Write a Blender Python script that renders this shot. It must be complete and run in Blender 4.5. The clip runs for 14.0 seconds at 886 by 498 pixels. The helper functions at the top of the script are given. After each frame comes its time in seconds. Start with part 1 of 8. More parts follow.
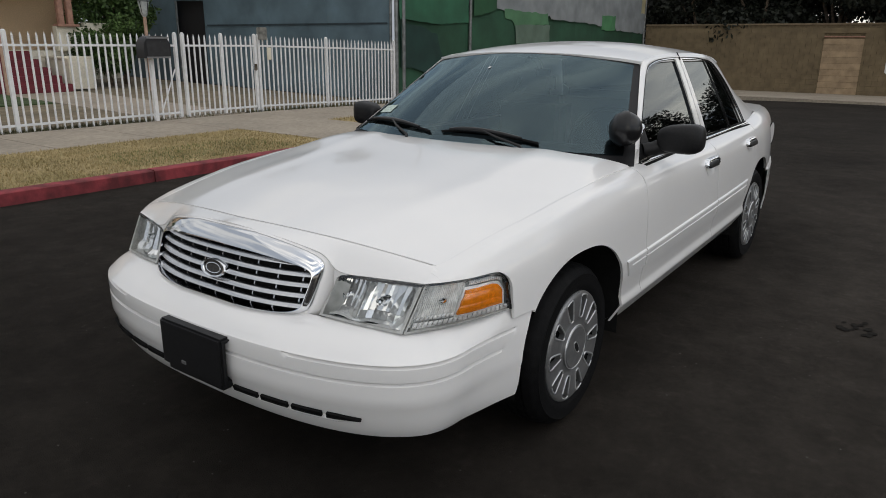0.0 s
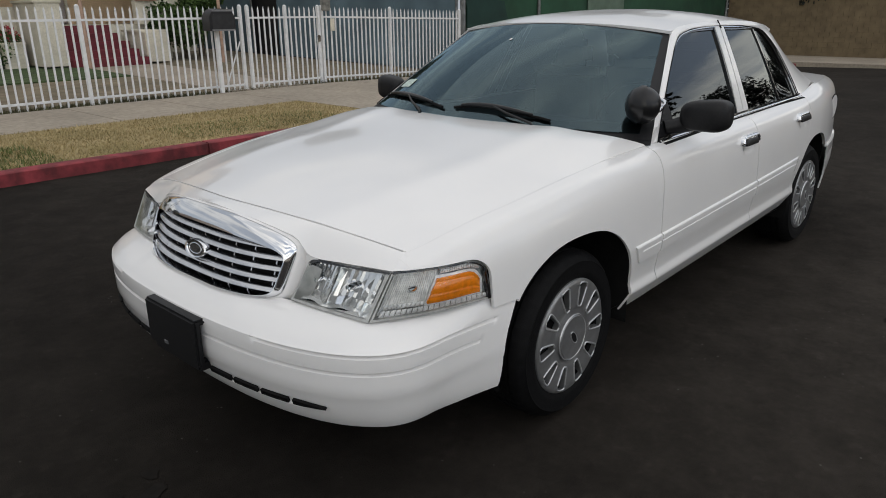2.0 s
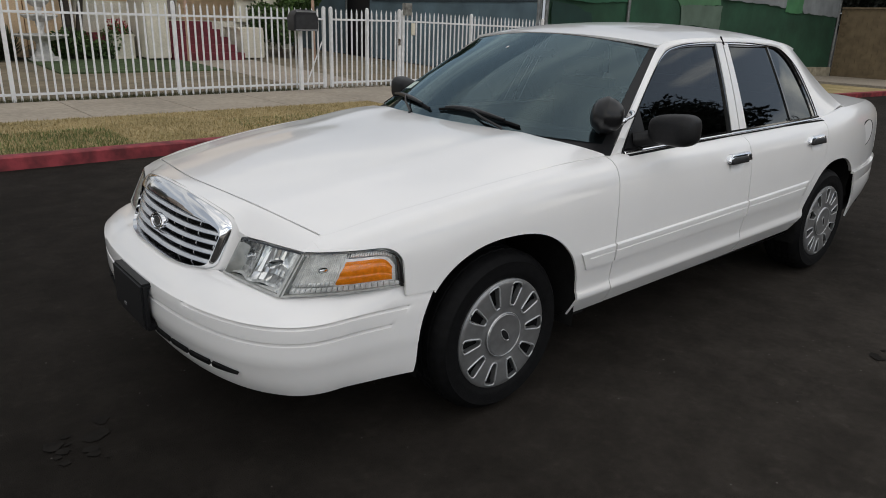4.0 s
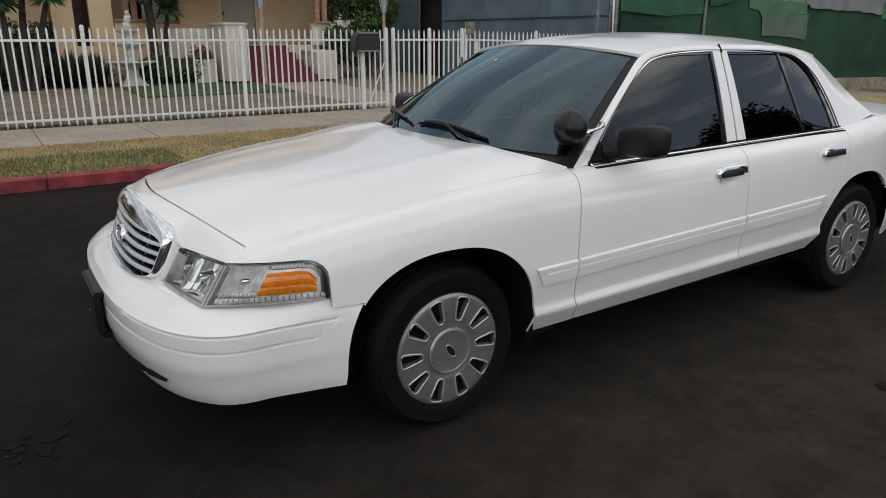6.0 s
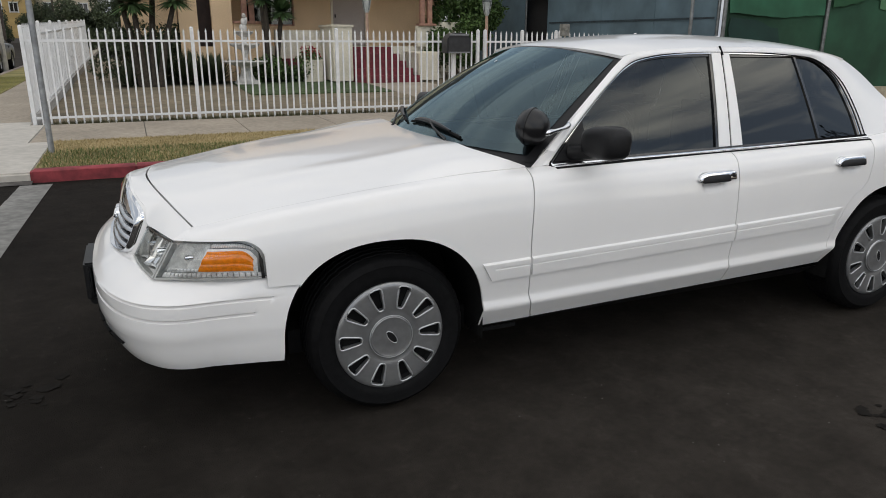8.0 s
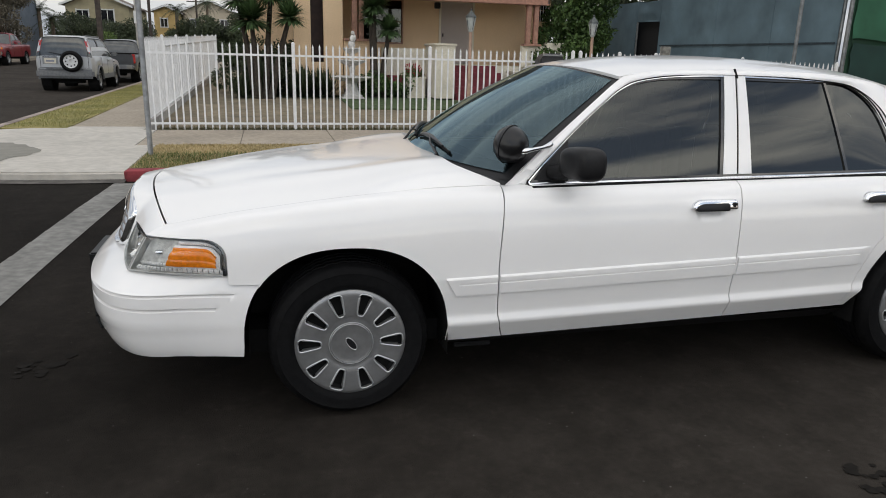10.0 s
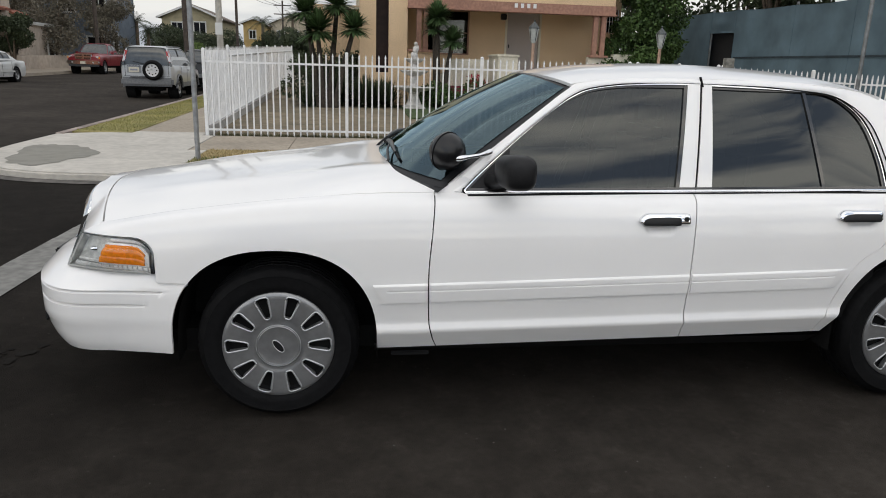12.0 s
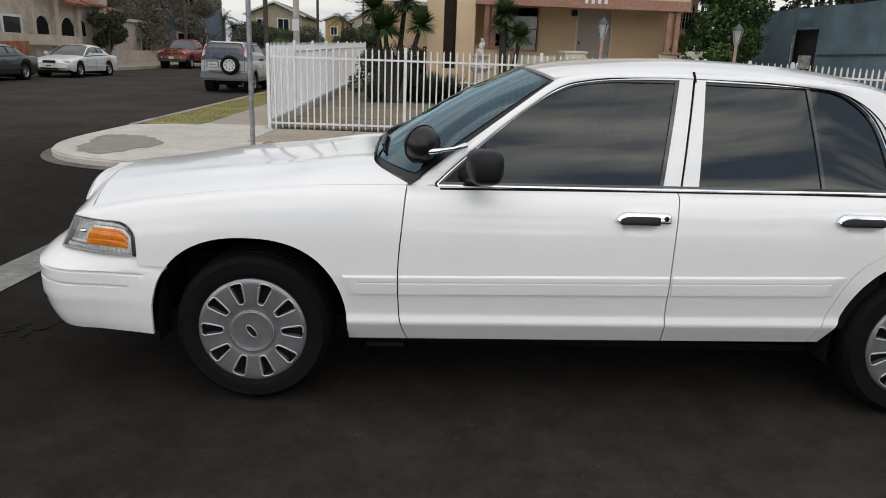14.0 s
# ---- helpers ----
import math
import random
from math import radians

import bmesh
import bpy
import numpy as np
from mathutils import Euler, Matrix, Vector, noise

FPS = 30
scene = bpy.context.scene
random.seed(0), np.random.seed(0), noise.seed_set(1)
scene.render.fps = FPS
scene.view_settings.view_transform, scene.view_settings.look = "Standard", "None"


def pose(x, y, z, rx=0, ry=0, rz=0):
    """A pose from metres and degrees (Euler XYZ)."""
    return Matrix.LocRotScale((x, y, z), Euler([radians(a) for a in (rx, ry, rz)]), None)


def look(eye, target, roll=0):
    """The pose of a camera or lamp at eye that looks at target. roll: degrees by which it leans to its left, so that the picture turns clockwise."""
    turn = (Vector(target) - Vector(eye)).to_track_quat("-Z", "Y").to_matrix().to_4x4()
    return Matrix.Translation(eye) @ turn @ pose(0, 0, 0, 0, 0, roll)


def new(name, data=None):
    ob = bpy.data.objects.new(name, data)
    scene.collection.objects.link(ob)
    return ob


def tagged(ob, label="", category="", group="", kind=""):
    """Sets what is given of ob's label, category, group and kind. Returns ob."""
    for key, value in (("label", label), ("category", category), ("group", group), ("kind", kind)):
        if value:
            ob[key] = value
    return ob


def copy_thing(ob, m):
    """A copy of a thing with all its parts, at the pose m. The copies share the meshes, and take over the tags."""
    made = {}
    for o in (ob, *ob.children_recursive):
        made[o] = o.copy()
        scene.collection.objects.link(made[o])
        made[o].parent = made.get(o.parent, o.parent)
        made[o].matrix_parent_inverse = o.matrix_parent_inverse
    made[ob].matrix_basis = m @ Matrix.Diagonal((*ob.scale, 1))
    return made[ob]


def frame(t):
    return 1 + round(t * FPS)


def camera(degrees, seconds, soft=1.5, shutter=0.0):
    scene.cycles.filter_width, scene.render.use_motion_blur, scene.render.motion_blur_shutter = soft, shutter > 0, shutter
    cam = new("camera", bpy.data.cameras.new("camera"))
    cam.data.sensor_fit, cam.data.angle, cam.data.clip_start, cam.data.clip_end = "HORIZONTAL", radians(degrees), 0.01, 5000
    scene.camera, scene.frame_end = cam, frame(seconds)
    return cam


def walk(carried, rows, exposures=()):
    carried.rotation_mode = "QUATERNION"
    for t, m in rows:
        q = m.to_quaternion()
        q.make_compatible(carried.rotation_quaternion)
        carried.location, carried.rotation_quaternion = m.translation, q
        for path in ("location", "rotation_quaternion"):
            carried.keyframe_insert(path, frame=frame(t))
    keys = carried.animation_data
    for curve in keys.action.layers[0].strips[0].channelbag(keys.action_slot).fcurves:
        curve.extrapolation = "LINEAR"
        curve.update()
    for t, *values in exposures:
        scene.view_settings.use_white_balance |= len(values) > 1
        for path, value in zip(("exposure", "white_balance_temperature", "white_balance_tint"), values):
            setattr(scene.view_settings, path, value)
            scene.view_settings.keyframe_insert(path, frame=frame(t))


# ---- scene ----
cam = camera(64.7, 14.0, 0.95)
PATH = [
    (0, (-2.427, -2.014, 1.508), (-0.872, -0.89, 0.944), 0.5),
    (0.5, (-2.34, -2.046, 1.51), (-0.816, -0.89, 0.924), 0.1),
    (1, (-2.255, -2.074, 1.513), (-0.801, -0.852, 0.885), 0.3),
    (1.5, (-2.183, -2.127, 1.525), (-0.758, -0.881, 0.88), 0.3),
    (2, (-2.14, -2.194, 1.525), (-0.737, -0.922, 0.881), -0.4),
    (2.5, (-2.07, -2.366, 1.521), (-0.735, -1.018, 0.891), 0.2),
    (2.7, (-2.035, -2.45, 1.522), (-0.726, -1.075, 0.893), 1.4),
    (4.8, (-1.664, -2.76, 1.519), (-0.485, -1.266, 0.904), 1.4),
    (5, (-1.611, -2.793, 1.514), (-0.45, -1.283, 0.905), 1.8),
    (5.5, (-1.493, -2.928, 1.513), (-0.387, -1.373, 0.913), 2.7),
    (6, (-1.38, -2.998, 1.506), (-0.338, -1.393, 0.923), 0.1),
    (6.5, (-1.2, -3.019, 1.501), (-0.224, -1.372, 0.922), 0.6),
    (7, (-1.065, -3.1, 1.507), (-0.13, -1.42, 0.956), -0.7),
    (7.5, (-0.945, -3.295, 1.499), (-0.124, -1.563, 0.926), 1.6),
    (7.7, (-0.91, -3.353, 1.502), (-0.115, -1.611, 0.924), 1.0),
    (10, (-0.297, -3.626, 1.494), (0.173, -1.756, 0.962), 1.5),
    (10.5, (-0.152, -3.69, 1.486), (0.215, -1.797, 0.958), 0.7),
    (11, (0.012, -3.65, 1.481), (0.339, -1.757, 0.923), 1.5),
    (11.5, (0.16, -3.631, 1.487), (0.499, -1.733, 0.957), 0.9),
    (12, (0.305, -3.702, 1.486), (0.563, -1.784, 0.978), 1.8),
    (12.5, (0.456, -3.781, 1.484), (0.642, -1.855, 0.98), 2.1),
    (13, (0.542, -3.785, 1.481), (0.681, -1.853, 0.981), 1.8),
    (13.5, (0.652, -3.738, 1.471), (0.753, -1.808, 0.958), 2.3),
    (14, (0.735, -3.732, 1.484), (0.782, -1.802, 0.961), 2.1),
]
walk(cam, [(t, look(eye, target, roll)) for t, eye, target, roll in PATH],
     exposures=[(0, -0.05), (2.5, -0.05), (5, -0.02), (7.5, 0.08), (10, 0.28), (12.5, 0.28), (14, 0.27)])

# world and light: bright overcast
world = bpy.data.worlds.new("sky")
scene.world = world
world.use_nodes = True
wn, wl = world.node_tree.nodes, world.node_tree.links
wn.clear()
w_out = wn.new("ShaderNodeOutputWorld")
w_bg = wn.new("ShaderNodeBackground")
w_sky = wn.new("ShaderNodeTexSky")
w_sky.sky_type = "NISHITA"
w_sky.sun_disc = False
w_sky.sun_elevation, w_sky.sun_rotation = radians(63), radians(174)
w_sky.air_density, w_sky.dust_density = 1.2, 3.0
w_tc = wn.new("ShaderNodeTexCoord")
w_map = wn.new("ShaderNodeMapping")
w_map.inputs["Scale"].default_value = (1.0, 1.0, 5.5)
w_noise = wn.new("ShaderNodeTexNoise")
w_noise.inputs["Scale"].default_value = 1.9
w_noise.inputs["Detail"].default_value = 5.0
w_noise.inputs["Roughness"].default_value = 0.55
w_ramp = wn.new("ShaderNodeValToRGB")
w_ramp.color_ramp.elements[0].position, w_ramp.color_ramp.elements[0].color = 0.45, (0.95, 1.75, 3.0, 1)
w_ramp.color_ramp.elements[1].position, w_ramp.color_ramp.elements[1].color = 0.62, (13.3, 12.6, 11.2, 1)
w_mix = wn.new("ShaderNodeMixRGB")
w_mix.inputs["Fac"].default_value = 0.86
wl.new(w_tc.outputs["Generated"], w_map.inputs["Vector"])
wl.new(w_map.outputs["Vector"], w_noise.inputs["Vector"])
wl.new(w_noise.outputs["Fac"], w_ramp.inputs["Fac"])
wl.new(w_sky.outputs["Color"], w_mix.inputs["Color1"])
# the cloud sheet is thicker and more even overhead
w_sep = wn.new("ShaderNodeSeparateXYZ")
w_high = wn.new("ShaderNodeMapRange")
for key, v in (("From Min", 0.80), ("From Max", 0.95), ("To Min", 0.0), ("To Max", 0.7)):
    w_high.inputs[key].default_value = v
w_even = wn.new("ShaderNodeMixRGB")
w_even.inputs["Color2"].default_value = (7.5, 7.7, 8.0, 1)
wl.new(w_tc.outputs["Generated"], w_sep.inputs[0])
wl.new(w_sep.outputs["Z"], w_high.inputs["Value"])
# to the north it is a smooth pale sheet, to the south broken and brighter
w_north = wn.new("ShaderNodeMapRange")
for key, v in (("From Min", -0.15), ("From Max", 0.30), ("To Min", 0.0), ("To Max", 0.66)):
    w_north.inputs[key].default_value = v
w_max = wn.new("ShaderNodeMath")
w_max.operation = "MAXIMUM"
w_south = wn.new("ShaderNodeMapRange")
for key, v in (("From Min", -0.9), ("From Max", 0.3), ("To Min", 1.75), ("To Max", 0.90)):
    w_south.inputs[key].default_value = v
w_lit = wn.new("ShaderNodeMixRGB")
w_lit.blend_type = "MULTIPLY"
w_lit.inputs["Fac"].default_value = 1.0
wl.new(w_sep.outputs["Y"], w_north.inputs["Value"])
wl.new(w_sep.outputs["Y"], w_south.inputs["Value"])
wl.new(w_high.outputs["Result"], w_max.inputs[0])
wl.new(w_north.outputs["Result"], w_max.inputs[1])
wl.new(w_max.outputs[0], w_even.inputs["Fac"])
wl.new(w_ramp.outputs["Color"], w_even.inputs["Color1"])
wl.new(w_even.outputs["Color"], w_lit.inputs["Color1"])
wl.new(w_south.outputs["Result"], w_lit.inputs["Color2"])
wl.new(w_lit.outputs["Color"], w_mix.inputs["Color2"])
wl.new(w_mix.outputs["Color"], w_bg.inputs["Color"])
w_bg.inputs["Strength"].default_value = 0.092
wl.new(w_bg.outputs["Background"], w_out.inputs["Surface"])
sun = new("sun", bpy.data.lights.new("sun", "SUN"))
sun.data.energy, sun.data.angle, sun.data.color = 0.88, radians(150), (1.0, 0.935, 0.85)
sun.matrix_world = look((1, -10, 20), (0, 0, 0))


# ---- materials ----
def mat(name, color, rough=0.6, metal=0.0, scale=0.0, amount=0.15, bump=0.0, bump_scale=60.0, coat=0.0, spec=0.5, tint=None, stain=0.0, stain_scale=1.5, rand=0.0, detail=6.0):
    """A principled surface with grain and stains at two sizes, in metres of the object's own space."""
    m = bpy.data.materials.new(name)
    m.use_nodes = True
    n, l = m.node_tree.nodes, m.node_tree.links
    b = n["Principled BSDF"]
    b.inputs["Base Color"].default_value = (*color, 1)
    b.inputs["Roughness"].default_value = rough
    b.inputs["Metallic"].default_value = metal
    b.inputs["Coat Weight"].default_value = coat
    b.inputs["Coat Roughness"].default_value = 0.03
    b.inputs["Specular IOR Level"].default_value = spec
    geo = n.new("ShaderNodeNewGeometry")
    last = None
    if scale:
        t = n.new("ShaderNodeTexNoise")
        t.inputs["Scale"].default_value, t.inputs["Detail"].default_value = scale, detail
        l.new(geo.outputs["Position"], t.inputs["Vector"])
        r = n.new("ShaderNodeValToRGB")
        other = tint or tuple(c * (1 - amount) for c in color)
        r.color_ramp.elements[0].position, r.color_ramp.elements[1].position = 0.35, 0.65
        r.color_ramp.elements[0].color = (*other, 1)
        r.color_ramp.elements[1].color = (*[min(1, c * (1 + amount * 0.5)) for c in color], 1)
        l.new(t.outputs["Fac"], r.inputs["Fac"])
        last = r.outputs["Color"]
    if stain:
        t = n.new("ShaderNodeTexNoise")
        t.inputs["Scale"].default_value, t.inputs["Detail"].default_value = stain_scale, 4
        l.new(geo.outputs["Position"], t.inputs["Vector"])
        r = n.new("ShaderNodeMapRange")
        r.inputs["From Min"].default_value, r.inputs["From Max"].default_value = 0.3, 0.7
        r.inputs["To Min"].default_value, r.inputs["To Max"].default_value = 1 - stain, 1 + stain * 0.4
        l.new(t.outputs["Fac"], r.inputs["Value"])
        h = n.new("ShaderNodeHueSaturation")
        h.inputs["Color"].default_value = (*color, 1)
        if last:
            l.new(last, h.inputs["Color"])
        l.new(r.outputs["Result"], h.inputs["Value"])
        last = h.outputs["Color"]
    if rand:
        o = n.new("ShaderNodeObjectInfo")
        r = n.new("ShaderNodeMapRange")
        r.inputs["To Min"].default_value, r.inputs["To Max"].default_value = 1 - rand, 1 + rand
        l.new(o.outputs["Random"], r.inputs["Value"])
        h = n.new("ShaderNodeHueSaturation")
        h.inputs["Color"].default_value = (*color, 1)
        if last:
            l.new(last, h.inputs["Color"])
        l.new(r.outputs["Result"], h.inputs["Value"])
        last = h.outputs["Color"]
    if last:
        l.new(last, b.inputs["Base Color"])
    if bump:
        t = n.new("ShaderNodeTexNoise")
        t.inputs["Scale"].default_value, t.inputs["Detail"].default_value = bump_scale, 4
        l.new(geo.outputs["Position"], t.inputs["Vector"])
        u = n.new("ShaderNodeBump")
        u.inputs["Strength"].default_value, u.inputs["Distance"].default_value = bump, 0.01
        l.new(t.outputs["Fac"], u.inputs["Height"])
        l.new(u.outputs["Normal"], b.inputs["Normal"])
    return m


def glass(name, tint, ior=1.45, gloss=1.0, hue=(0.92, 0.98, 1.0)):
    """A pane: tinted see-through with a mirror coat by Fresnel."""
    m = bpy.data.materials.new(name)
    m.use_nodes = True
    n, l = m.node_tree.nodes, m.node_tree.links
    n.remove(n["Principled BSDF"])
    t, g, f, x = n.new("ShaderNodeBsdfTransparent"), n.new("ShaderNodeBsdfGlossy"), n.new("ShaderNodeFresnel"), n.new("ShaderNodeMixShader")
    t.inputs["Color"].default_value = (*tint, 1)
    g.inputs["Color"].default_value = (gloss, gloss, gloss, 1)
    g.inputs["Roughness"].default_value = 0.015
    f.inputs["IOR"].default_value = ior
    l.new(f.outputs["Fac"], x.inputs["Fac"])
    g.inputs["Color"].default_value = (gloss * hue[0], gloss * hue[1], gloss * hue[2], 1)
    l.new(t.outputs["BSDF"], x.inputs[1])
    l.new(g.outputs["BSDF"], x.inputs[2])
    l.new(x.outputs["Shader"], n["Material Output"].inputs["Surface"])
    return m


def asphalt():
    """Sealed asphalt: view-dependent brightness painted in towards the lane, with fine pale grit, scuffs and stains."""
    m = mat("asphalt", (0.0250, 0.0217, 0.0186), 0.92, 0, 5.0, 0.20, bump=0.5, bump_scale=210, stain=0.30, stain_scale=0.55, spec=0.06)
    n, l = m.node_tree.nodes, m.node_tree.links
    bsdf = n["Principled BSDF"]
    base = bsdf.inputs["Base Color"].links[0].from_socket
    geo = n.new("ShaderNodeNewGeometry")

    def noise(scale, detail, rough=0.5):
        t = n.new("ShaderNodeTexNoise")
        t.inputs["Scale"].default_value, t.inputs["Detail"].default_value, t.inputs["Roughness"].default_value = scale, detail, rough
        l.new(geo.outputs["Position"], t.inputs["Vector"])
        return t.outputs["Fac"]

    def ramp(src, lo, hi, a, b):
        r = n.new("ShaderNodeMapRange")
        for key, v in (("From Min", lo), ("From Max", hi), ("To Min", a), ("To Max", b)):
            r.inputs[key].default_value = v
        l.new(src, r.inputs["Value"])
        return r.outputs["Result"]

    def math_(op, x, y):
        k = n.new("ShaderNodeMath")
        k.operation = op
        l.new(x, k.inputs[0])
        if hasattr(y, "links"):
            l.new(y, k.inputs[1])
        else:
            k.inputs[1].default_value = y
        return k.outputs[0]
    sep = n.new("ShaderNodeSeparateXYZ")
    l.new(geo.outputs["Position"], sep.inputs[0])
    # ramps along x and y put view-dependent brightness into the colour
    edge = math_("ADD", sep.outputs["X"], ramp(noise(0.9, 3), 0, 1, -1.2, 1.2))
    worn = ramp(edge, -1.8, 1.6, 0.70, 1.24)
    side_street = math_("MULTIPLY", ramp(sep.outputs["X"], -6.0, -3.0, 1.0, 0.0), ramp(sep.outputs["Y"], 2.5, 13, 0.0, 1.8))
    worn = math_("MULTIPLY", worn, math_("ADD", side_street, 1.0))
    lane = math_("ADD", sep.outputs["Y"], ramp(noise(1.3, 4), 0, 1, -0.5, 0.5))
    worn = math_("MULTIPLY", worn, ramp(lane, -1.6, -0.9, 1.34, 1.0))
    worn = math_("MULTIPLY", worn, ramp(noise(26.0, 6, 0.7), 0.35, 0.65, 0.88, 1.14))
    scuff = ramp(noise(9.0, 8, 0.7), 0.56, 0.74, 1.0, 1.5)
    tone = math_("MULTIPLY", worn, scuff)
    h = n.new("ShaderNodeHueSaturation")
    l.new(base, h.inputs["Color"])
    l.new(tone, h.inputs["Value"])
    vor = n.new("ShaderNodeTexVoronoi")
    vor.inputs["Scale"].default_value = 16
    l.new(geo.outputs["Position"], vor.inputs["Vector"])
    grit = math_("MULTIPLY", ramp(vor.outputs["Distance"], 0.045, 0.075, 1, 0), ramp(noise(2.3, 3), 0.50, 0.62, 0, 1))
    mix = n.new("ShaderNodeMixRGB")
    mix.inputs["Color2"].default_value = (0.13, 0.125, 0.115, 1)
    l.new(grit, mix.inputs["Fac"])
    l.new(h.outputs["Color"], mix.inputs["Color1"])
    l.new(mix.outputs["Color"], bsdf.inputs["Base Color"])
    return m


PAINT = mat("white_car_paint", (0.845, 0.833, 0.822), 0.30, 0, 3.0, 0.015, coat=0.85, bump=0.012, bump_scale=9)
PAINT.node_tree.nodes["Principled BSDF"].inputs["Coat Roughness"].default_value = 0.06
CHROME = mat("chrome", (0.82, 0.83, 0.85), 0.07, 1.0, 8, 0.06)
RUBBER = mat("tyre_rubber", (0.0065, 0.0065, 0.0070), 0.62, 0, 40, 0.3, spec=0.11, bump=0.15, bump_scale=180)
BLACK = mat("black_plastic", (0.012, 0.012, 0.013), 0.42, 0, 90, 0.2, bump=0.05, bump_scale=300, spec=0.25)
DARK = mat("dark_void", (0.012, 0.012, 0.012), 0.85, 0, 20, 0.2, spec=0.06)
SLOTRIM = mat("bright_silver_edge", (0.60, 0.61, 0.62), 0.28, 0.6, 30, 0.1)
BARMETAL = mat("satin_silver_bar", (0.62, 0.63, 0.65), 0.22, 1.0, 20, 0.08)
FLUTE = mat("fluted_chrome", (0.80, 0.81, 0.80), 0.34, 0.10, 60, 0.15)
FACET = mat("mirror_facet", (0.92, 0.92, 0.91), 0.30, 0.15, 30, 0.2)
CARGLASS = mat("dark_car_window", (0.036, 0.041, 0.041), 0.08, 0, 5, 0.3, spec=0.9)
SILVER = mat("silver_wheel_paint", (0.29, 0.292, 0.295), 0.34, 0.65, 30, 0.1, bump=0.03, bump_scale=150)
SATIN = mat("satin_black", (0.010, 0.010, 0.011), 0.28, 0, 20, 0.2, spec=0.4)
GLOSSBLACK = mat("gloss_black", (0.01, 0.01, 0.011), 0.12, 0, 20, 0.2, coat=0.8)
AMBER = mat("amber_plastic", (0.92, 0.285, 0.012), 0.25, 0, 60, 0.15, coat=0.6)
REFLECTOR = mat("lamp_reflector", (0.93, 0.94, 0.94), 0.07, 0.4, 30, 0.08)
CLOTH = mat("dark_seat_cloth", (0.045, 0.048, 0.052), 0.9, 0, 20, 0.2)
LENS = glass("clear_lens", (0.98, 0.985, 0.985), 1.32)
WINDSHIELD = glass("windshield_glass", (0.35, 0.44, 0.47), 1.86, hue=(0.66, 0.90, 1.0))
TINTFRONT = glass("light_tint_glass", (0.10, 0.105, 0.11), 1.60)
TINTED = glass("tinted_glass", (0.035, 0.037, 0.041), 1.60)
ASPHALT = asphalt()
CONCRETE = mat("sidewalk_concrete", (0.345, 0.295, 0.232), 0.88, 0, 14, 0.18, bump=0.25, bump_scale=90, stain=0.18, stain_scale=0.8)
PALE = mat("pale_ramp_concrete", (0.50, 0.47, 0.42), 0.88, 0, 9, 0.12, bump=0.2, bump_scale=90, stain=0.14, stain_scale=1.1)
REDKERB = mat("worn_red_kerb_paint", (0.25, 0.034, 0.042), 0.72, 0, 6, 0.5, bump=0.3, bump_scale=60, stain=0.3, stain_scale=2.5)
SOIL = mat("dry_yard_soil", (0.195, 0.158, 0.102), 0.95, 0, 3, 0.3, bump=0.6, bump_scale=40, stain=0.3, stain_scale=0.9)
TURF = mat("dry_grass", (0.37, 0.285, 0.14), 0.95, 0, 1.3, 0.3, tint=(0.29, 0.23, 0.09), bump=0.8, bump_scale=70, stain=0.2, stain_scale=6)
WHITEIRON = mat("white_painted_iron", (0.78, 0.78, 0.78), 0.45, 0, 12, 0.08, stain=0.06, stain_scale=5)
STUCCO = mat("tan_stucco", (0.74, 0.54, 0.34), 0.9, 0, 30, 0.1, bump=0.3, bump_scale=80, stain=0.12, stain_scale=0.9)
CREAM = mat("cream_stucco", (0.70, 0.65, 0.53), 0.9, 0, 25, 0.1, bump=0.25, bump_scale=80, stain=0.15, stain_scale=1.2)
BROWN = mat("brown_trim_paint", (0.38, 0.205, 0.145), 0.7, 0, 12, 0.2, stain=0.15)
DARKRED = mat("dark_red_step_paint", (0.16, 0.02, 0.03), 0.7, 0, 9, 0.25, stain=0.2)


# ---- building helpers ----
def curve(*pts):
    """A smooth function through (x, value) pairs, held at its ends."""
    xs = [p[0] for p in pts]
    ys = [p[1] for p in pts]
    n = len(xs)
    d = [(ys[i + 1] - ys[i]) / (xs[i + 1] - xs[i]) for i in range(n - 1)]
    t = [d[0]] + [0 if d[i - 1] * d[i] <= 0 else 2 * d[i - 1] * d[i] / (d[i - 1] + d[i]) for i in range(1, n - 1)] + [d[-1]]

    def f(x):
        if x <= xs[0]:
            return ys[0]
        if x >= xs[-1]:
            return ys[-1]
        i = 0
        while x > xs[i + 1]:
            i += 1
        h = xs[i + 1] - xs[i]
        s = (x - xs[i]) / h
        return (ys[i] * (1 + 2 * s) * (1 - s) ** 2 + t[i] * h * s * (1 - s) ** 2 + ys[i + 1] * s * s * (3 - 2 * s) + t[i + 1] * h * s * s * (s - 1))
    return f


def part(name, bm, material, parent=None, label="", smooth=None):
    me = bpy.data.meshes.new(name)
    bm.to_mesh(me)
    bm.free()
    if smooth is not None:
        me.polygons.foreach_set("use_smooth", [True] * len(me.polygons))
        me.set_sharp_from_angle(angle=radians(smooth))
    me.materials.append(material)
    ob = new(name, me)
    if parent:
        ob.parent = parent
        ob.matrix_parent_inverse = parent.matrix_basis.inverted()
    if label:
        ob["label"] = label
    return ob


def thing(name, x=0, y=0, z=0, label="", category="", group="", kind=""):
    ob = new(name)
    ob.empty_display_size = 0.1
    ob.matrix_basis = pose(x, y, z)
    return tagged(ob, label, category, group, kind)


